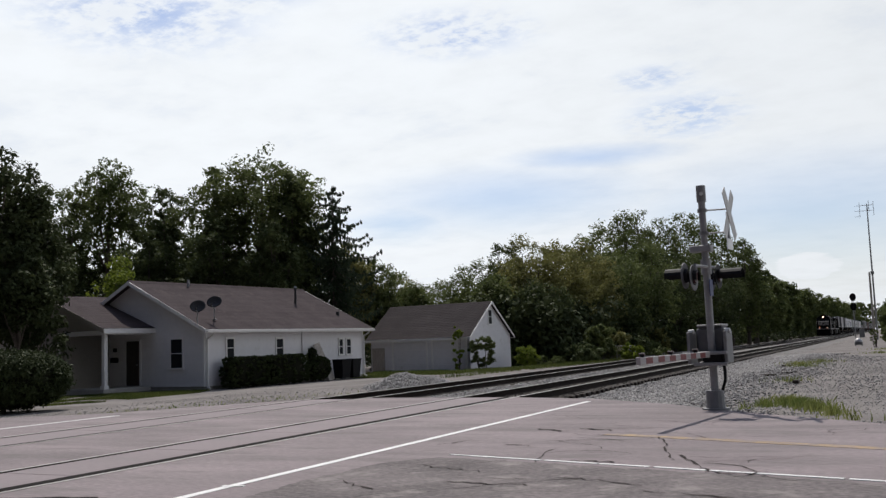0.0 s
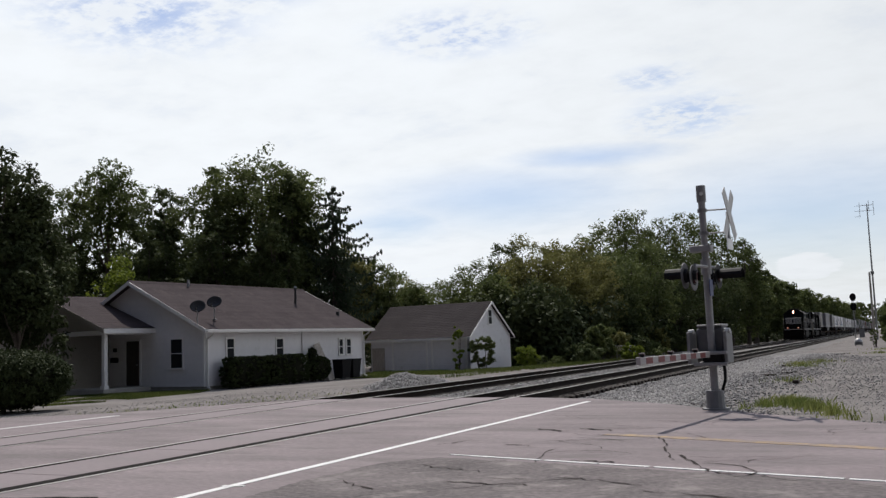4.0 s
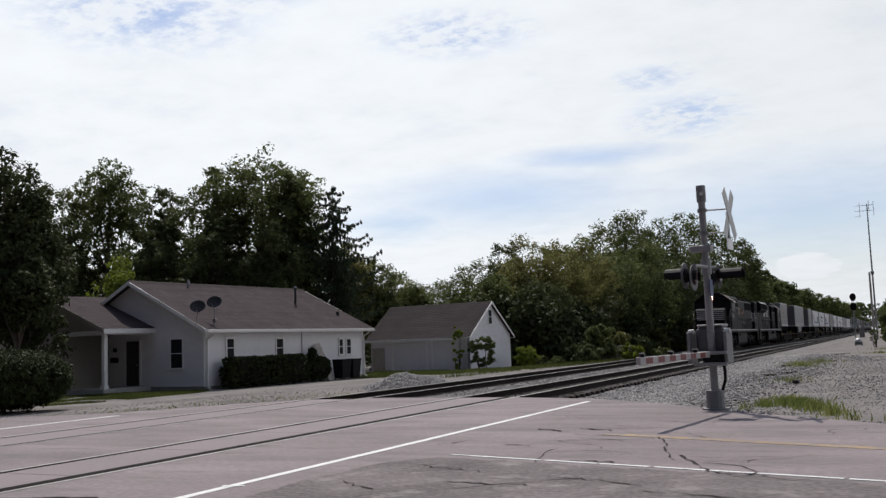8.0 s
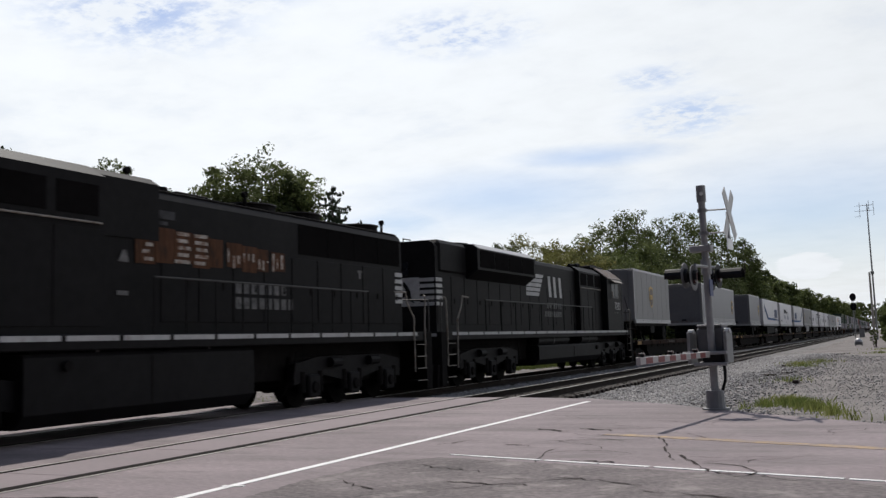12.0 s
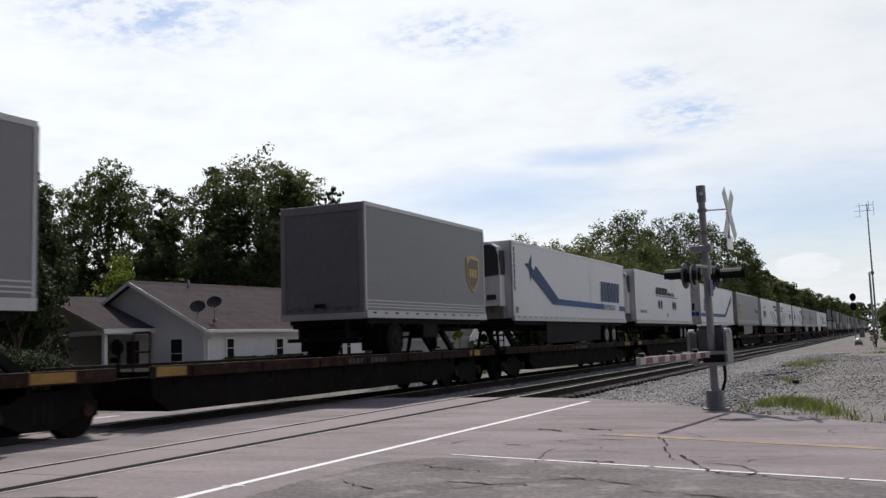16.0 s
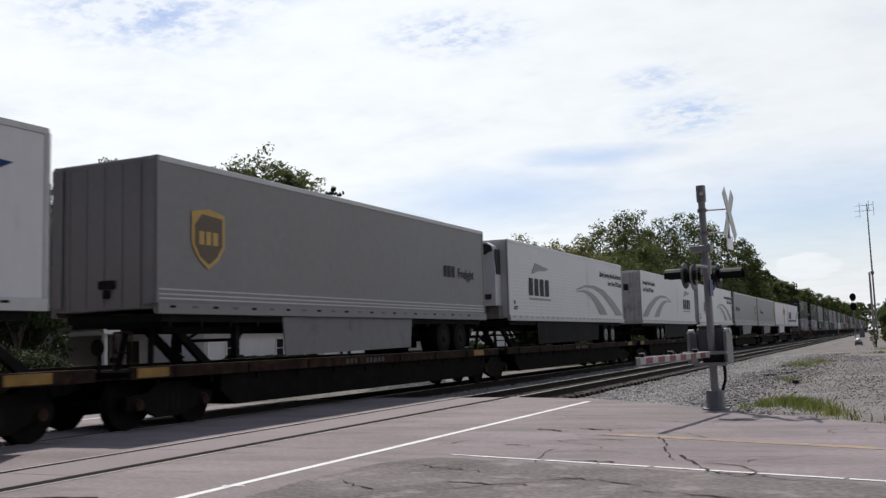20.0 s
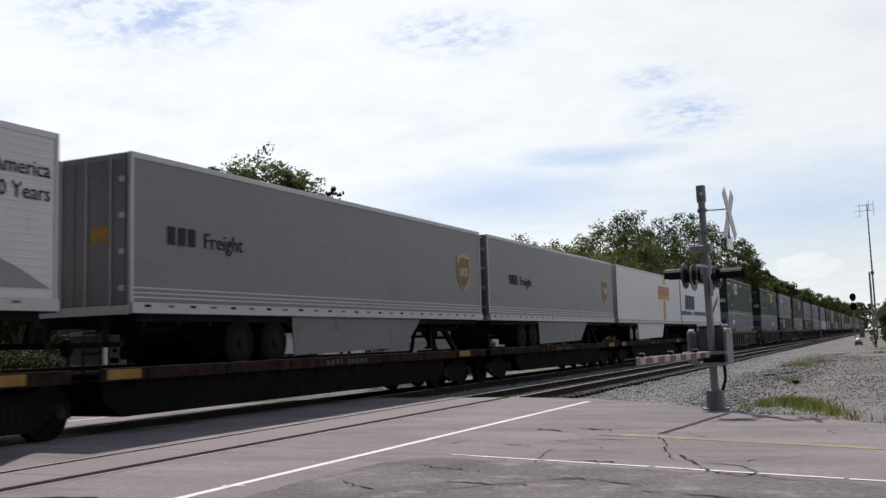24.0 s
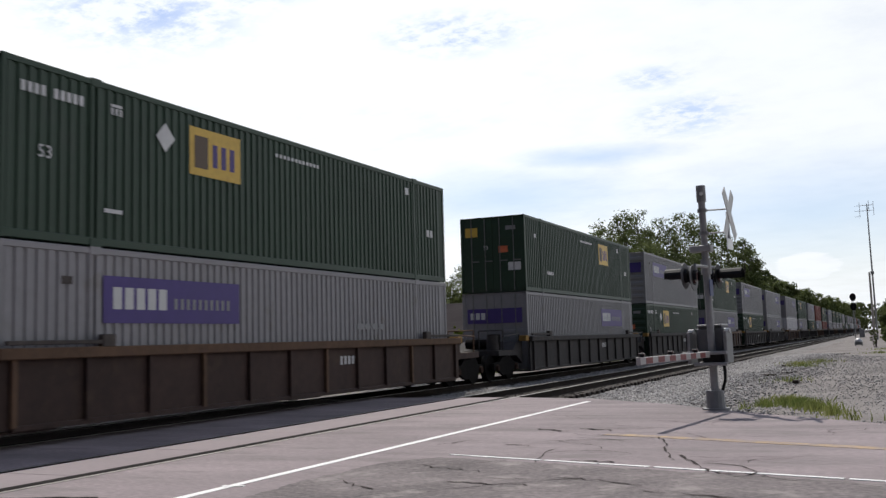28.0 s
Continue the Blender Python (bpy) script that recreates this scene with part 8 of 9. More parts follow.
def loco_marks(hood, faded):
    rnd = random.Random(9)
    for s in (-1, 1):
        if faded:
            for i in range(9):
                a = 9.15 + 0.52 * i
                mark = part("faded_mark", Geo().box(*sorted((s * 1.006, s * 1.012)), a, a + (0.51 if i not in (4, 7) else 0.4), 3.02 + 0.04 * (i % 3), 3.76 - 0.03 * i), M_RUSTPATCH, hood, "rust where the lettering has peeled")
                g = Geo()
                if i in (0, 2, 3):
                    for k in range(5):
                        g.box(*sorted((s * 1.012, s * 1.016)), a + 0.12 * rnd.random() + (0.14 if i == 0 else 0), a + 0.46 - 0.1 * rnd.random(), 3.08 + 0.135 * k, 3.15 + 0.135 * k)
                elif i > 4:
                    for k in range(3):
                        b = a + 0.03 + 0.16 * k
                        g.box(*sorted((s * 1.012, s * 1.016)), b, b + rnd.uniform(0.04, 0.1), 3.08 + rnd.uniform(0, 0.2), 3.5 - rnd.uniform(0, 0.2))
                if g.v:
                    part("paint_remnant", g, M_FADED, mark, "peeling pale paint")
            for y0, y1, z0, z1 in ((8.7, 9.55, 3.95, 4.22), (9.65, 10.2, 3.9, 4.06), (9.3, 10.0, 3.78, 3.85)):
                part("primer_patch", Geo().cbox(*sorted((s * 0.992, s * 1.01)), y0, y1, z0, z1, 0.002), M_PRIMER, hood, "grey primer patch")
            part("small_decal", Geo().prism([(8.72, 3.02), (8.98, 3.02), (8.92, 3.24), (8.84, 3.24)], 0, *sorted((s * 1.006, s * 1.012))).box(*sorted((s * 1.006, s * 1.012)), 8.7, 8.98, 2.42, 2.5), M_DULLTEXT, hood)
            part("small_decal", Geo().box(*sorted((s * 0.994, s * 1.01)), 17.05, 17.3, 3.25, 3.32).box(*sorted((s * 0.994, s * 1.01)), 17.12, 17.22, 3.1, 3.25), M_DULLTEXT, hood)
            y0, rows = 12.05, ((7, 2.56, 2.8), (8, 2.24, 2.48))
        else:
            for k in range(5):
                part("emblem_band", Geo().prism([(12.75 - 0.13 * k, 3.08 + 0.18 * k), (14.15, 3.08 + 0.18 * k), (14.15, 3.22 + 0.18 * k), (12.65 - 0.13 * k, 3.22 + 0.18 * k)], 0, *sorted((s * 1.006, s * 1.012))), M_STRIPE, hood, "white band")
            g = Geo()
            for a in (9.85, 10.55, 11.2):
                g.prism([(a, 3.08), (a + 0.3, 3.08), (a + 0.42, 3.92), (a + 0.12, 3.92)], 0, *sorted((s * 1.006, s * 1.012)))
            part("emblem_bars", g, M_STRIPE, hood)
            y0, rows = 10.0, ((7, 2.62, 2.85), (8, 2.28, 2.5))
        for n, z0, z1 in rows:
            g = Geo()
            for i in range(n):
                a = y0 + 0.27 * i
                g.box(*sorted((s * 1.006, s * 1.012)), a, a + 0.18, z0, z1)
            part("lettering_bars", g, M_DULLTEXT, hood)


def build_loco(label, number, lit, faded, spec):
    """A six-axle road locomotive; its cab end is at y = 0."""
    t = thing("locomotive", pose(0, 0, 0), label, "locomotive", "pair of locomotives")
    L = spec["end"]
    part("underframe", Geo().cbox(-1.48, 1.48, 0.5, L - 0.2, 1.46, 1.72, 0.02), M_LOCO, t)
    y = 0.95
    while y < L - 1.0:
        for s, lo, hi in both(1.481, 1.486):
            part("sill_dash", Geo().box(lo, hi, y, min(y + 1.14, L - 0.4), 1.61, 1.7), M_STRIPE, t)
        y += 1.24
    loco_ends(t, spec)
    loco_cab(t, spec, number, lit)
    loco_marks(loco_hood(t, spec, faded), faded)
    for s in (-1, 1):
        rail = [(s * 1.46, spec["cabinet"] - 0.6 + (L - 2.9 - spec["cabinet"]) * i / 9, 2.74) for i in range(10)]
        hr = part("side_handrail", Geo().pipe(rail, 0.02, 6), M_HANDRAIL, t)
        for p in rail:
            part("stanchion", Geo().tube((p[0], p[1], 1.7), p, 0.018, n=5), M_LOCO, hr)
    # tank, reservoirs and trucks
    part("centre_sill", Geo().cbox(-0.9, 0.9, 0.8, L - 0.8, 0.66, 1.5, 0.02), M_LOCODARK, t)
    t0, t1 = spec["tank"]
    bottom, brow = (0.27, 1.42) if faded else (0.42, 1.17)
    tank = part("fuel_tank", Geo().prism([(-1.42, bottom + 0.22), (-1.2, bottom), (1.2, bottom), (1.42, bottom + 0.22), (1.42, brow - 0.06), (1.36, brow), (-1.36, brow), (-1.42, brow - 0.06)], 1, t0, t1), M_LOCO, t, "black fuel tank")
    for s in (-1, 1):
        part("tank_seam", Geo().box(*sorted((s * 1.42, s * 1.428)), t0 + (t1 - t0) * 0.48, t0 + (t1 - t0) * 0.48 + 0.03, bottom + 0.24, brow - 0.08), M_LOCODARK, tank)
        part("fuel_filler", Geo().tube((s * 1.42, t0 + 0.8, brow - 0.2), (s * 1.5, t0 + 0.8, brow - 0.2), 0.09, n=10), M_LOCODARK, tank)
        spans = ((t0 + 0.2, t0 + 2.9), (t0 + 3.3, t1 - 0.2)) if faded else ((t0 + 0.4, t0 + 2.8), (t1 - 3.8, t1 - 0.1))
        for a, b in spans:
            res = part("air_reservoir", Geo().tube((s * 1.2, a, 1.36), (s * 1.2, b, 1.36), 0.2 if not faded else 0.13, n=12), M_LOCO, t)
            part("reservoir_strap", Geo().tube((s * 1.2, (a + b) / 2, 1.36), (s * 1.2, (a + b) / 2 + 0.06, 1.36), 0.21 if not faded else 0.14, n=12), M_DULLTEXT, res)
    for y in spec["trucks"]:
        truck = part("truck", Geo().cbox(-1.0, 1.0, y - 2.3, y + 2.3, 0.5, 1.2, 0.05), M_LOCODARK, t)
        for dy in (-1.8, 0.0, 1.8):
            w = part("wheelset", WHEELSET, None, truck)
            w.location = (0, y + dy, 0)
            for s, lo, hi in both(1.1, 1.34):
                part("journal_box", Geo().cbox(lo, hi, y + dy - 0.24, y + dy + 0.24, 0.24, 0.76, 0.04), M_LOCO, truck)
                part("axle_cap", Geo().tube((s * 1.34, y + dy, 0.48), (s * 1.39, y + dy, 0.48), 0.14, 0.11, 12), M_LOCODARK, truck)
                for e in (-0.36, 0.36):
                    part("coil_spring", Geo().tube((s * 1.2, y + dy + e, 0.36), (s * 1.2, y + dy + e, 0.84), 0.1, n=8), M_LOCODARK, truck)
        for s, lo, hi in both(1.06, 1.24):
            part("truck_frame", Geo().prism([(y - 2.5, 0.55), (y - 2.5, 1.02), (y - 1.5, 1.16), (y + 1.5, 1.16), (y + 2.5, 1.02), (y + 2.5, 0.55), (y + 1.3, 0.74), (y + 0.5, 0.6), (y - 0.5, 0.6), (y - 1.3, 0.74)], 0, lo, hi), M_LOCO, truck)
            for e in (-1.1, 0.7):
                part("brake_cylinder", Geo().tube((s * 1.3, y + e, 1.02), (s * 1.3, y + e + 0.45, 1.02), 0.12, n=10), M_LOCO, truck)
            part("sand_pipe", Geo().pipe([(s * 1.28, y - 2.45, 1.3), (s * 1.28, y - 2.6, 0.7), (s * 0.9, y - 2.62, 0.2)], 0.025, 5), M_LOCODARK, truck)
    return t


rolling(build_loco("black diesel locomotive with white nose bands and lit headlights", "2550", True, True, LEAD), -89.2)
rolling(build_loco("black diesel locomotive coupled second, running long hood first", "7203", False, False, SECOND), -45.5, 180)

# ---------------------------------------------------------------- yard, gravel, lineside
def scatter_stones(name, label, spots, seed, parent=None, mat=None):
    """Broken stones, one joined mesh. spots: arrays x, y, z, size."""
    rs = np.random.RandomState(seed)
    x, y, z, s = spots
    n = len(x)
    base = np.array([(1, 0, 0), (-1, 0, 0), (0, 1, 0), (0, -1, 0), (0, 0, 0.8), (0, 0, -0.8)])
    v = base[None] * rs.uniform(0.55, 1.35, (n, 6, 1)) + rs.uniform(-0.3, 0.3, (n, 6, 3))
    a = rs.uniform(0, 2 * math.pi, n)
    ca, sa = np.cos(a)[:, None], np.sin(a)[:, None]
    tilt = rs.uniform(-0.8, 0.8, n)[:, None]
    vx, vy, vz = v[..., 0], v[..., 1], v[..., 2]
    vx, vz = vx * np.cos(tilt) - vz * np.sin(tilt), vx * np.sin(tilt) + vz * np.cos(tilt)
    vx, vy = vx * ca - vy * sa, vx * sa + vy * ca
    v = np.stack([vx * s[:, None] + x[:, None], vy * s[:, None] + y[:, None], vz * s[:, None] * 0.8 + z[:, None]], axis=2).reshape(-1, 3)
    tri = np.array([(0, 2, 4), (2, 1, 4), (1, 3, 4), (3, 0, 4), (2, 0, 5), (1, 2, 5), (3, 1, 5), (0, 3, 5)])
    f = (tri[None] + 6 * np.arange(n)[:, None, None]).reshape(-1, 3)
    me = bpy.data.meshes.new(name)
    me.vertices.add(len(v))
    me.vertices.foreach_set("co", v.ravel())
    me.loops.add(3 * len(f))
    me.loops.foreach_set("vertex_index", f.ravel().astype(np.int32))
    me.polygons.add(len(f))
    me.polygons.foreach_set("loop_start", np.arange(0, 3 * len(f), 3, dtype=np.int32))
    me.materials.append(mat or M_STONE)
    me.update(calc_edges=True)
    ob = part(name, me, None, parent)
    return tagged(ob, label, "" if parent else "gravel", kind="stuff")


def edge_array(x):
    return np.interp(x, [p[0] for p in ROAD_EDGE], [p[1] for p in ROAD_EDGE])


def bed_height(x):
    return np.interp(x, [-7.6, -6.6, -5.4, -3.0, -2.1, -1.3, 0.9, 1.28, 1.7, 3.6, 5.2], [-0.42, -0.2, -0.175, -0.175, -0.2, -0.175, -0.19, -0.25, -0.29, -0.25, -0.26])


def lineside_gravel():
    rs = np.random.RandomState(3)
    n = 30000
    x = 1.42 + 3.4 * rs.rand(n) + 2.2 * rs.rand(n) ** 4
    y = edge_array(x) + 0.02 + 45 * rs.uniform(0, 1, n) ** 1.9
    lot = np.array([ground_z(a, b) for a, b in zip(x, y)])
    q = np.clip((x - 3.0) / 1.5, 0, 1)
    z = bed_height(x) * (1 - q) + lot * q + rs.uniform(-0.01, 0.03, n)
    scatter_stones("ballast_stones", "grey broken stones beside the near track", (x, y, z, 0.03 + 0.026 * rs.rand(n) + 0.0006 * (y - 18)), 3)
    n = 9000
    x = np.concatenate([rs.uniform(-2.95, -1.3, n * 3 // 4), rs.uniform(-7.2, -5.6, n // 4)])
    n = len(x)
    y = edge_array(x) + 0.05 + 42 * rs.uniform(0, 1, n) ** 1.7
    scatter_stones("ballast_stones", "pale broken stones between the tracks", (x, y, bed_height(x) + rs.uniform(-0.01, 0.03, n), 0.03 + 0.022 * rs.rand(n) + 0.0006 * (y - 18)), 4)
    n = 3000
    x = np.concatenate([rs.uniform(-1.2, 1.2, n // 2), FAR_X + rs.uniform(-1.2, 1.2, n // 2)])
    y = edge_array(x) + 0.3 + 40 * rs.uniform(0, 1, n) ** 1.7
    scatter_stones("ballast_stones", "dark oil-stained stones between the rails", (x, y, np.full(n, -0.165), 0.03 + 0.02 * rs.rand(n)), 14, None, M_OILED)
    n = 14000
    x = rs.uniform(4.6, 13.0, n)
    y = edge_array(x) + 0.1 + 40 * rs.uniform(0, 1, n) ** 1.8
    scatter_stones("loose_gravel", "loose grey gravel on the lot", (x, y, np.array([ground_z(a, b) for a, b in zip(x, y)]) + 0.004, 0.012 + 0.02 * rs.rand(n) ** 2 + 0.0005 * (y - 15)), 5)
    n = 1700
    x = rs.uniform(-13, -5.4, n)
    y = edge_array(x) + 0.03 + 13 * rs.uniform(0, 1, n) ** 2.2
    scatter_stones("loose_gravel", "rubble along the broken road edge", (x, y, np.array([ground_z(a, b) for a, b in zip(x, y)]) + 0.01, 0.01 + 0.024 * rs.rand(n) ** 2), 6)


lineside_gravel()


def gravel_pile():
    rs = np.random.RandomState(9)
    cx, cy, h, rx, ry = -8.1, 32.6, 0.55, 1.5, 3.2

    def surface(a, b):
        r = np.sqrt(((a - cx) / rx) ** 2 + ((b - cy) / ry) ** 2)
        return -0.3 + h * np.clip(1 - r ** 1.25, 0, 1) * (1 + 0.12 * np.sin(3 * a + 2 * b))
    g = Geo()
    nr, na = 9, 26
    for j in range(nr + 1):
        for i in range(na):
            a = 2 * math.pi * i / na
            x, y = cx + rx * 1.1 * j / nr * math.cos(a), cy + ry * 1.1 * j / nr * math.sin(a)
            g.v.append((x, y, float(surface(x, y))))
    for j in range(nr):
        g.f += [(j * na + i, j * na + (i + 1) % na, (j + 1) * na + (i + 1) % na, (j + 1) * na + i) for i in range(na)]
    pile = tagged(part("gravel_pile", g, M_BALLAST, smooth=True), "heap of grey crushed stone beside the far track", "gravel pile")
    n = 5200
    a, q = rs.uniform(0, 2 * math.pi, n), np.sqrt(rs.uniform(0, 1.15, n))
    x, y = cx + rx * q * np.cos(a), cy + ry * q * np.sin(a)
    st = scatter_stones("loose_stone", "grey crushed stones", (x, y, surface(x, y) + 0.015, 0.035 + 0.035 * rs.rand(n)), 10, pile)


gravel_pile()


def grass(name, label, pts, height, seed, mat=None):
    """Grass blades at the given places, one joined mesh."""
    rs = np.random.RandomState(seed)
    n = len(pts)
    p = np.asarray(pts)
    a = rs.uniform(0, 2 * math.pi, n)
    h = height * rs.uniform(0.4, 1.3, n)
    w = 0.005 + 0.009 * rs.rand(n)
    lean = rs.normal(0, 0.35, (n, 2)) * h[:, None]
    d = np.stack([np.cos(a) * w, np.sin(a) * w, np.zeros(n)], axis=1)
    tip = p + np.stack([lean[:, 0], lean[:, 1], h], axis=1)
    mid = p + np.stack([lean[:, 0] * 0.35, lean[:, 1] * 0.35, h * 0.55], axis=1)
    v = np.stack([p - d, p + d, mid + d * 0.7, tip, mid - d * 0.7], axis=1).reshape(-1, 3)
    me = bpy.data.meshes.new(name)
    me.vertices.add(5 * n)
    me.vertices.foreach_set("co", v.ravel())
    me.loops.add(5 * n)
    me.loops.foreach_set("vertex_index", np.arange(5 * n, dtype=np.int32))
    me.polygons.add(n)
    me.polygons.foreach_set("loop_start", np.arange(0, 5 * n, 5, dtype=np.int32))
    me.materials.append(mat or M_GRASS)
    me.update(calc_edges=True)
    tagged(part(name, me, None), label, "grass", kind="stuff")


def in_poly(x, y, poly):
    ok = False
    for (x0, y0), (x1, y1) in zip(poly, poly[1:] + poly[:1]):
        if (y0 > y) != (y1 > y) and x < (x1 - x0) * (y - y0) / (y1 - y0) + x0:
            ok = not ok
    return ok


def lawn_patch(poly, label, height, count, seed):
    rnd = random.Random(seed)
    xs, ys = [p[0] for p in poly], [p[1] for p in poly]
    pts = []
    while len(pts) < count:
        x, y = rnd.uniform(min(xs), max(xs)), rnd.uniform(min(ys), max(ys))
        if in_poly(x, y, poly) and noise.noise((x * 0.5, y * 0.5, seed)) > -0.25:
            pts.append((x, y, ground_z(x, y) - 0.01))
    grass("grass", label, pts, height, seed, M_GRASSDARK)


lawn_patch([(-20.5, 20.5), (-16.9, 21.0), (-15.6, 24.0), (-15.7, 29.4), (-16.6, 31.2), (-19.8, 29.6), (-21.0, 27.0)], "short green lawn strip before the house", 0.09, 26000, 1)
lawn_patch([(-16.4, 41.9), (-13.6, 40.5), (-10.6, 43.0), (-9.2, 47.0), (-9.0, 54.0), (-14.5, 53.2), (-21.5, 53.6), (-19.0, 46.0)], "rough grass between house and garage", 0.13, 20000, 2)
lawn_patch([(-8.4, 36.0), (-7.6, 36.0), (-7.8, 60.0), (-9.6, 75.0), (-11.5, 62.0)], "weeds along the far track", 0.2, 4500, 3)


def weed_tufts():
    rs = np.random.RandomState(21)
    pts = []
    for cx, cy, r, n in ((6.75, 19.2, 0.3, 200), (7.1, 20.2, 0.45, 420), (7.4, 19.4, 0.4, 520), (7.75, 18.5, 0.35, 420), (8.05, 17.4, 0.35, 130), (8.4, 16.2, 0.4, 50), (6.5, 18.4, 0.3, 40), (5.5, 43.5, 0.9, 320), (5.8, 40.0, 0.7, 300), (6.2, 46.5, 0.8, 160), (6.4, 29.0, 0.7, 90), (9.6, 21.0, 0.5, 120), (8.6, 60.0, 1.2, 200), (9.0, 70.0, 1.5, 300)):
        a, q = rs.uniform(0, 2 * math.pi, n), np.abs(rs.normal(0, 0.6, n))
        for x, y in zip(cx + r * q * np.cos(a), cy + r * 1.3 * q * np.sin(a)):
            pts.append((x, y, -0.1))
    grass("grass", "yellow-green weed tufts in the gravel", pts, 0.15, 22)
    pts = [(rs.uniform(-9.5, -6.2), 0, 0) for i in range(500)]
    pts = [(x, float(edge_array(x)) + 0.1 + 9 * rs.rand() ** 1.5, -0.12) for x, _, _ in pts]
    grass("grass", "thin weeds on the gravel by the road edge", pts, 0.07, 23)


weed_tufts()


def build_bins():
    for i, (y, label) in enumerate(((8.55, "dark wheeled rubbish bin against the house wall"), (9.4, "dark wheeled rubbish bin with a closed lid"))):
        b = thing("rubbish_bin", HM @ pose(0.85, y, -0.02, 0, 0, 4 * i), label, "bin", "bins by the house")
        part("bin_body", Geo().add([(-0.25, -0.3, 0.05), (0.25, -0.3, 0.05), (0.25, 0.3, 0.05), (-0.25, 0.3, 0.05), (-0.31, -0.38, 0.92), (0.31, -0.38, 0.92), (0.31, 0.38, 0.92), (-0.31, 0.38, 0.92)],
                                   [(3, 2, 1, 0), (4, 5, 6, 7), (0, 1, 5, 4), (1, 2, 6, 5), (2, 3, 7, 6), (3, 0, 4, 7)]), M_BIN, b)
        part("lid", Geo().cbox(-0.34, 0.34, -0.4, 0.4, 0.92, 0.99, 0.02), M_BIN, b)
        part("handle", Geo().tube((-0.38, -0.25, 0.9), (-0.38, 0.25, 0.9), 0.02, n=6), M_BIN, b)
        for y2 in (-0.28, 0.28):
            part("bin_wheel", Geo().tube((-0.28, y2 - 0.03, 0.1), (-0.28, y2 + 0.03, 0.1), 0.1, n=12), M_TYRE, b)
    bd = thing("leaning_board", HM @ pose(0.75, 7.85, -0.02, 0, 0, 0), "grey weathered board leaning on the white wall", "board")
    part("plank", Geo().cbox(-0.02, 0.02, -0.26, 0.26, 0.0, 1.95, 0.006).moved(pose(0, 0, 0, 14, -18, 0)), M_GREYWOOD, bd)
    part("cleat", Geo().cbox(0.02, 0.045, -0.25, 0.25, 1.55, 1.65, 0.004).moved(pose(0, 0, 0, 14, -18, 0)), M_GREYWOOD, bd)


build_bins()


def build_fence():
    f = thing("board_fence", pose(-22.5, 85.5, -0.6, 0, 0, 24), "weathered grey board fence below the trees", "fence")
    for i in range(66):
        part("board", Geo().cbox(i * 0.15, i * 0.15 + 0.138, -0.01, 0.012, 0.05, 1.2 + 0.05 * ((i * 7) % 3), 0.004), M_GREYWOOD, f)
    for z in (0.35, 0.95):
        part("fence_rail", Geo().cbox(0, 9.9, 0.012, 0.06, z, z + 0.09, 0.006), M_GREYWOOD, f)
    for i in range(5):
        part("post", Geo().cbox(i * 2.45, i * 2.45 + 0.1, 0.06, 0.16, -0.2, 1.35, 0.008), M_GREYWOOD, f)


build_fence()


def build_wire_fence(x0, x1, y, z, h):
    """A low chain-link fence at the edge of the woods."""
    t = thing("wire_fence", pose(0, 0, 0), "low weathered chain-link fence at the edge of the woods", "fence")
    n = 3
    for i in range(n + 1):
        x = x0 + (x1 - x0) * i / n
        part("post", Geo().tube((x, y, z - 0.3), (x, y, z + h + 0.05), 0.03, n=6), M_GALV, t)
    part("top_rail", Geo().tube((x0, y, z + h), (x1, y, z + h), 0.022, n=6), M_GALV, t)
    net, x = Geo(), x0 - h
    while x < x1:
        for s in (1, -1):
            lo, hi = max(x, x0), min(x + h, x1)
            if s == 1:
                net.tube((lo, y, z + lo - x), (hi, y, z + hi - x), 0.004, n=3, caps=False)
            else:
                net.tube((lo, y, z + h - (lo - x)), (hi, y, z + h - (hi - x)), 0.004, n=3, caps=False)
        x += 0.09
    part("wire_netting", net, M_GALV, t)


build_wire_fence(-12.6, -8.3, 70.2, -0.4, 1.1)


def build_far_signal():
    s = thing("railway_signal", pose(4.2, 171.0, -0.2), "tall railway signal mast with two black heads", "railway signal")
    part("mast_pole", Geo().tube((0, 0, 0), (0, 0, 7.4), 0.09, 0.08, 10), M_GALV, s)
    for z in (6.9, 5.3):
        head = part("signal_head", Geo().tube((0, -0.3, z), (0, -0.1, z), 0.32, 0.3, 14).prism([(0.5 * math.cos(k * math.pi / 8), z + 0.64 * math.sin(k * math.pi / 8)) for k in range(16)], 1, -0.12, -0.08), M_BLACK, s, "black oval signal target")
        for dz in (-0.32, 0.0, 0.32):
            part("signal_hood", Geo().tube((0, -0.5, z + dz), (0, -0.3, z + dz), 0.13, n=10), M_BLACK, head)
    part("lit_aspect", Geo().tube((0.0, -0.53, 7.22), (0.0, -0.51, 7.22), 0.1, n=10), M_REDLENS, s, "dark red signal lens")
    part("ladder", Geo().box(-0.25, -0.22, 0.15, 0.18, 0, 6.8).box(0.22, 0.25, 0.15, 0.18, 0, 6.8), M_GALV, s)
    part("relay_cabinet", Geo().cbox(0.6, 1.4, -0.3, 0.3, 0, 1.5, 0.03), M_BOXGREY, s)


build_far_signal()


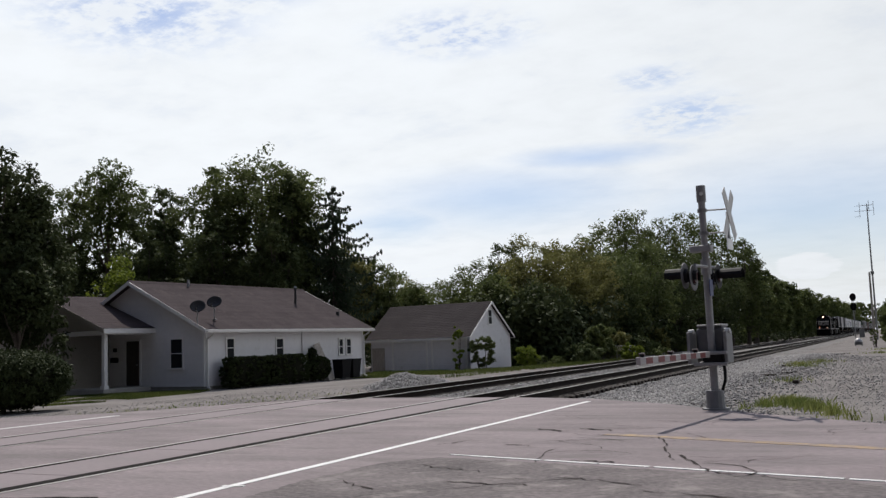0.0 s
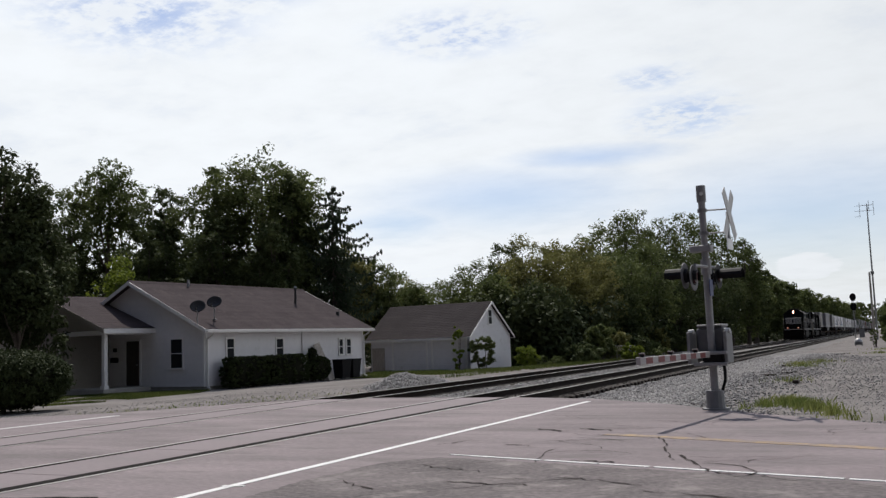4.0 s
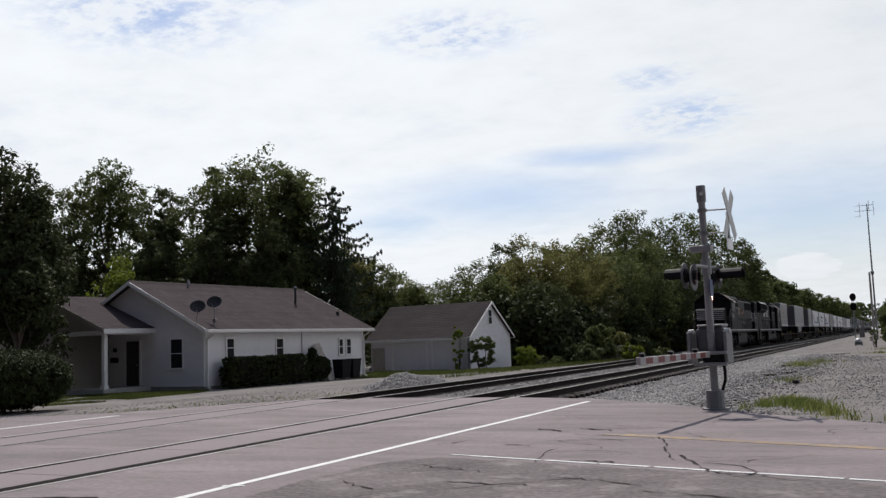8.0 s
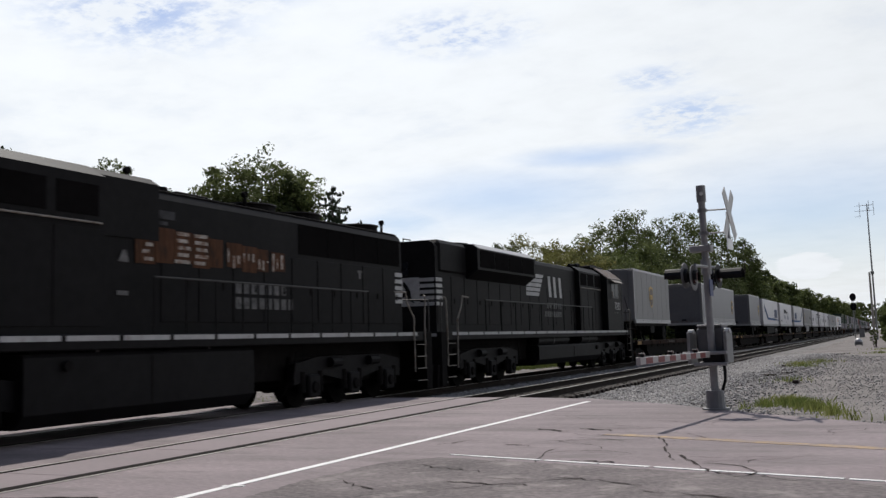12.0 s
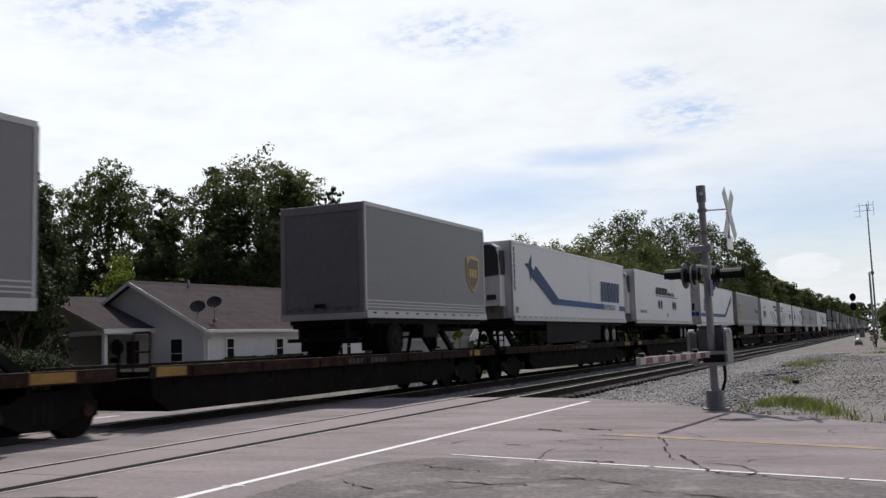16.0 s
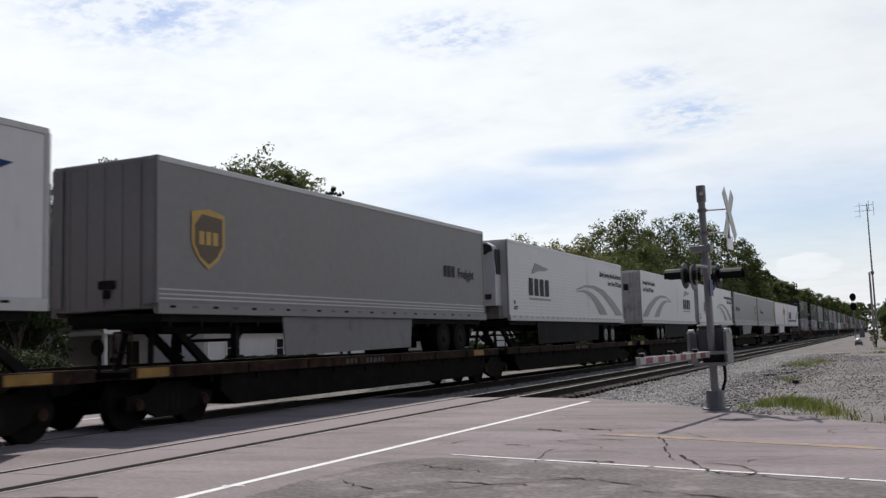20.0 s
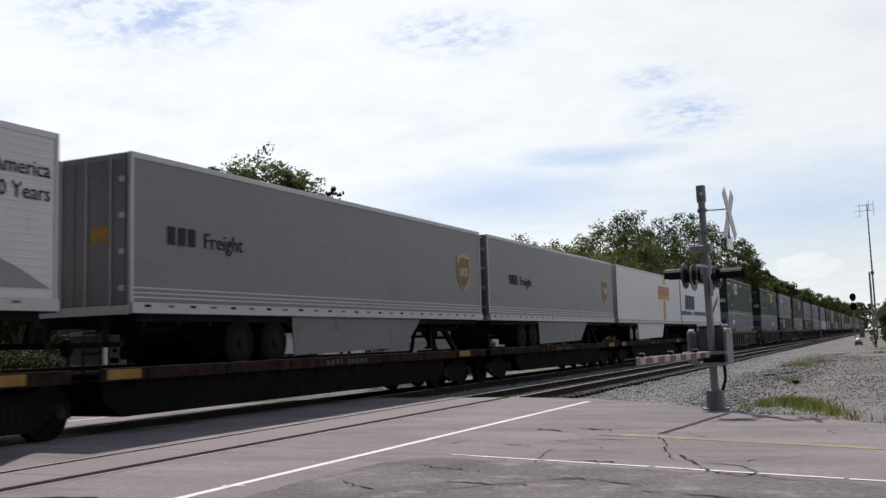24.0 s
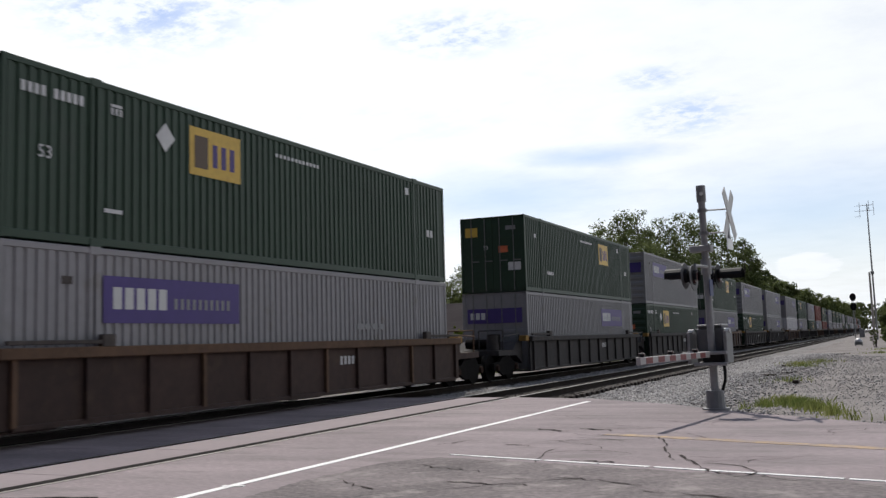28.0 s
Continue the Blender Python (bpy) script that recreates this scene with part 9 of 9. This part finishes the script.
def build_tower():
    t = thing("radio_mast", pose(7.85, 132.2, -0.3), "thin grey radio mast with antennas on top", "radio mast")
    part("pole", Geo().tube((0, 0, 0), (0, 0, 17.8), 0.13, 0.07, 10), M_GALV, t)
    head = part("cross_arm", Geo().tube((-0.9, 0, 17.6), (0.75, 0, 17.6), 0.035, n=6).tube((-0.9, 0, 16.9), (0.75, 0, 16.9), 0.03, n=6), M_GALV, t)
    for x, z0, z1 in ((-0.9, 16.0, 18.0), (0.75, 16.2, 18.1), (0.2, 16.8, 18.2)):
        part("antenna", Geo().tube((x, 0, z0), (x, 0, z1), 0.03, n=6), M_GALV, head)
    for z in (16.2, 16.9, 17.6):
        part("antenna", Geo().tube((-1.5, 0, z), (-0.9, 0, z), 0.02, n=5), M_GALV, head)
    part("pole_box", Geo().cbox(-0.2, 0.2, -0.2, 0.2, 8.6, 9.0, 0.02), M_BOXGREY, t)
    u = thing("utility_pole", pose(7.5, 131.8, -0.3), "short grey pole beside the radio mast", "pole")
    part("shaft", Geo().tube((0, 0, 0), (0, 0, 8.8), 0.16, 0.12, 10), M_GREYWOOD, u)
    part("pole_cap", Geo().tube((0, 0, 8.8), (0, 0, 8.9), 0.14, 0.05, 10), M_GALV, u)


build_tower()


def build_lot_things():
    r = thing("relay_case", pose(6.7, 89.0, -0.15), "small silver domed equipment case on legs", "equipment case")
    g = Geo()
    n = 14
    for j in range(6):
        a = math.pi / 2 * j / 5
        for i in range(n):
            b = 2 * math.pi * i / n
            g.v.append((0.34 * math.cos(a) * math.cos(b), 0.34 * math.cos(a) * math.sin(b), 0.35 + 0.36 * math.sin(a)))
    for j in range(5):
        g.f += [(j * n + i, j * n + (i + 1) % n, (j + 1) * n + (i + 1) % n, (j + 1) * n + i) for i in range(n)]
    part("dome", g, M_RAILALU, r, "bright domed cover", smooth=True)
    part("case_body", Geo().tube((0, 0, 0.12), (0, 0, 0.36), 0.33, 0.33, 14), M_BOXDARK, r)
    for x, y in ((-0.25, -0.25), (0.25, -0.25), (-0.25, 0.25), (0.25, 0.25)):
        part("leg", Geo().tube((x, y, 0), (x, y, 0.2), 0.03, n=6), M_BOXDARK, r)
    build_shrub(8.1, 79.0, 0.35, 0.35, 1.75, "thin young sapling in the gravel lot", M_LEAF, 22, 40, 0.07, 400, base=-0.1, boxy=0.0)
    build_shrub(9.6, 88.0, 0.8, 0.8, 1.6, "low green shrub in the gravel lot", M_LEAF, 40, 50, 0.1, 401, base=-0.1, boxy=0.1)
    for i in range(6):
        build_shrub(9.6 + 1.5 * (i % 2) + 0.4 * i, 104 + 9 * i, 1.4, 2.5, 1.8 + 0.5 * (i % 3), "shrubs at the far edge of the gravel lot", M_LEAF, 60, 50, 0.16, 410 + i, base=-0.1, boxy=0.2)
    for i, (x, y) in enumerate(((5.45, 32.0), (5.9, 33.4), (5.2, 40.5), (6.6, 28.0))):
        tie = thing("scrap_timber", pose(x, y, -0.1, 0, 0, 30 * i), "dark scrap of tie timber lying in the gravel", "timber")
        part("timber", Geo().cbox(-0.22, 0.22, -0.08, 0.08, 0, 0.09, 0.01), M_TIE, tie)


build_lot_things()


# ---- ties, last: the nearest as pieces, those farther on joined
def lay_ties():
    tie = mesh_of("tie", Geo().cbox(-1.3, 1.3, -0.115, 0.115, -0.3, -0.165, 0.012), M_TIE)
    for track in (track_far, track_near):
        cx = track.location.x
        y = max(road_edge(cx - 1.2), road_edge(cx + 1.2)) + 0.3
        for i in range(150):
            o = part("tie", tie, None, track)
            o.location = (0, y, 0)
            y += 0.5
        g = Geo()
        while y < 330:
            g.box(-1.3, 1.3, y - 0.115, y + 0.115, -0.3, -0.165)
            y += 0.5
        tagged(part("far_ties", g, M_TIE, track), "dark wooden ties", kind="stuff")


lay_ties()


# ---------------------------------------------------------------- what moves
def motions():
    for ob, y_ref, turn in MOVING:
        walk(ob, [(t, pose(FAR_X, train_y(y_ref, t), 0, 0, -0.5 if turn else 0.5, turn)) for t in (0, 2, 5, 8, 11, 14, 17, 20, 23, 26, 28)])


motions()
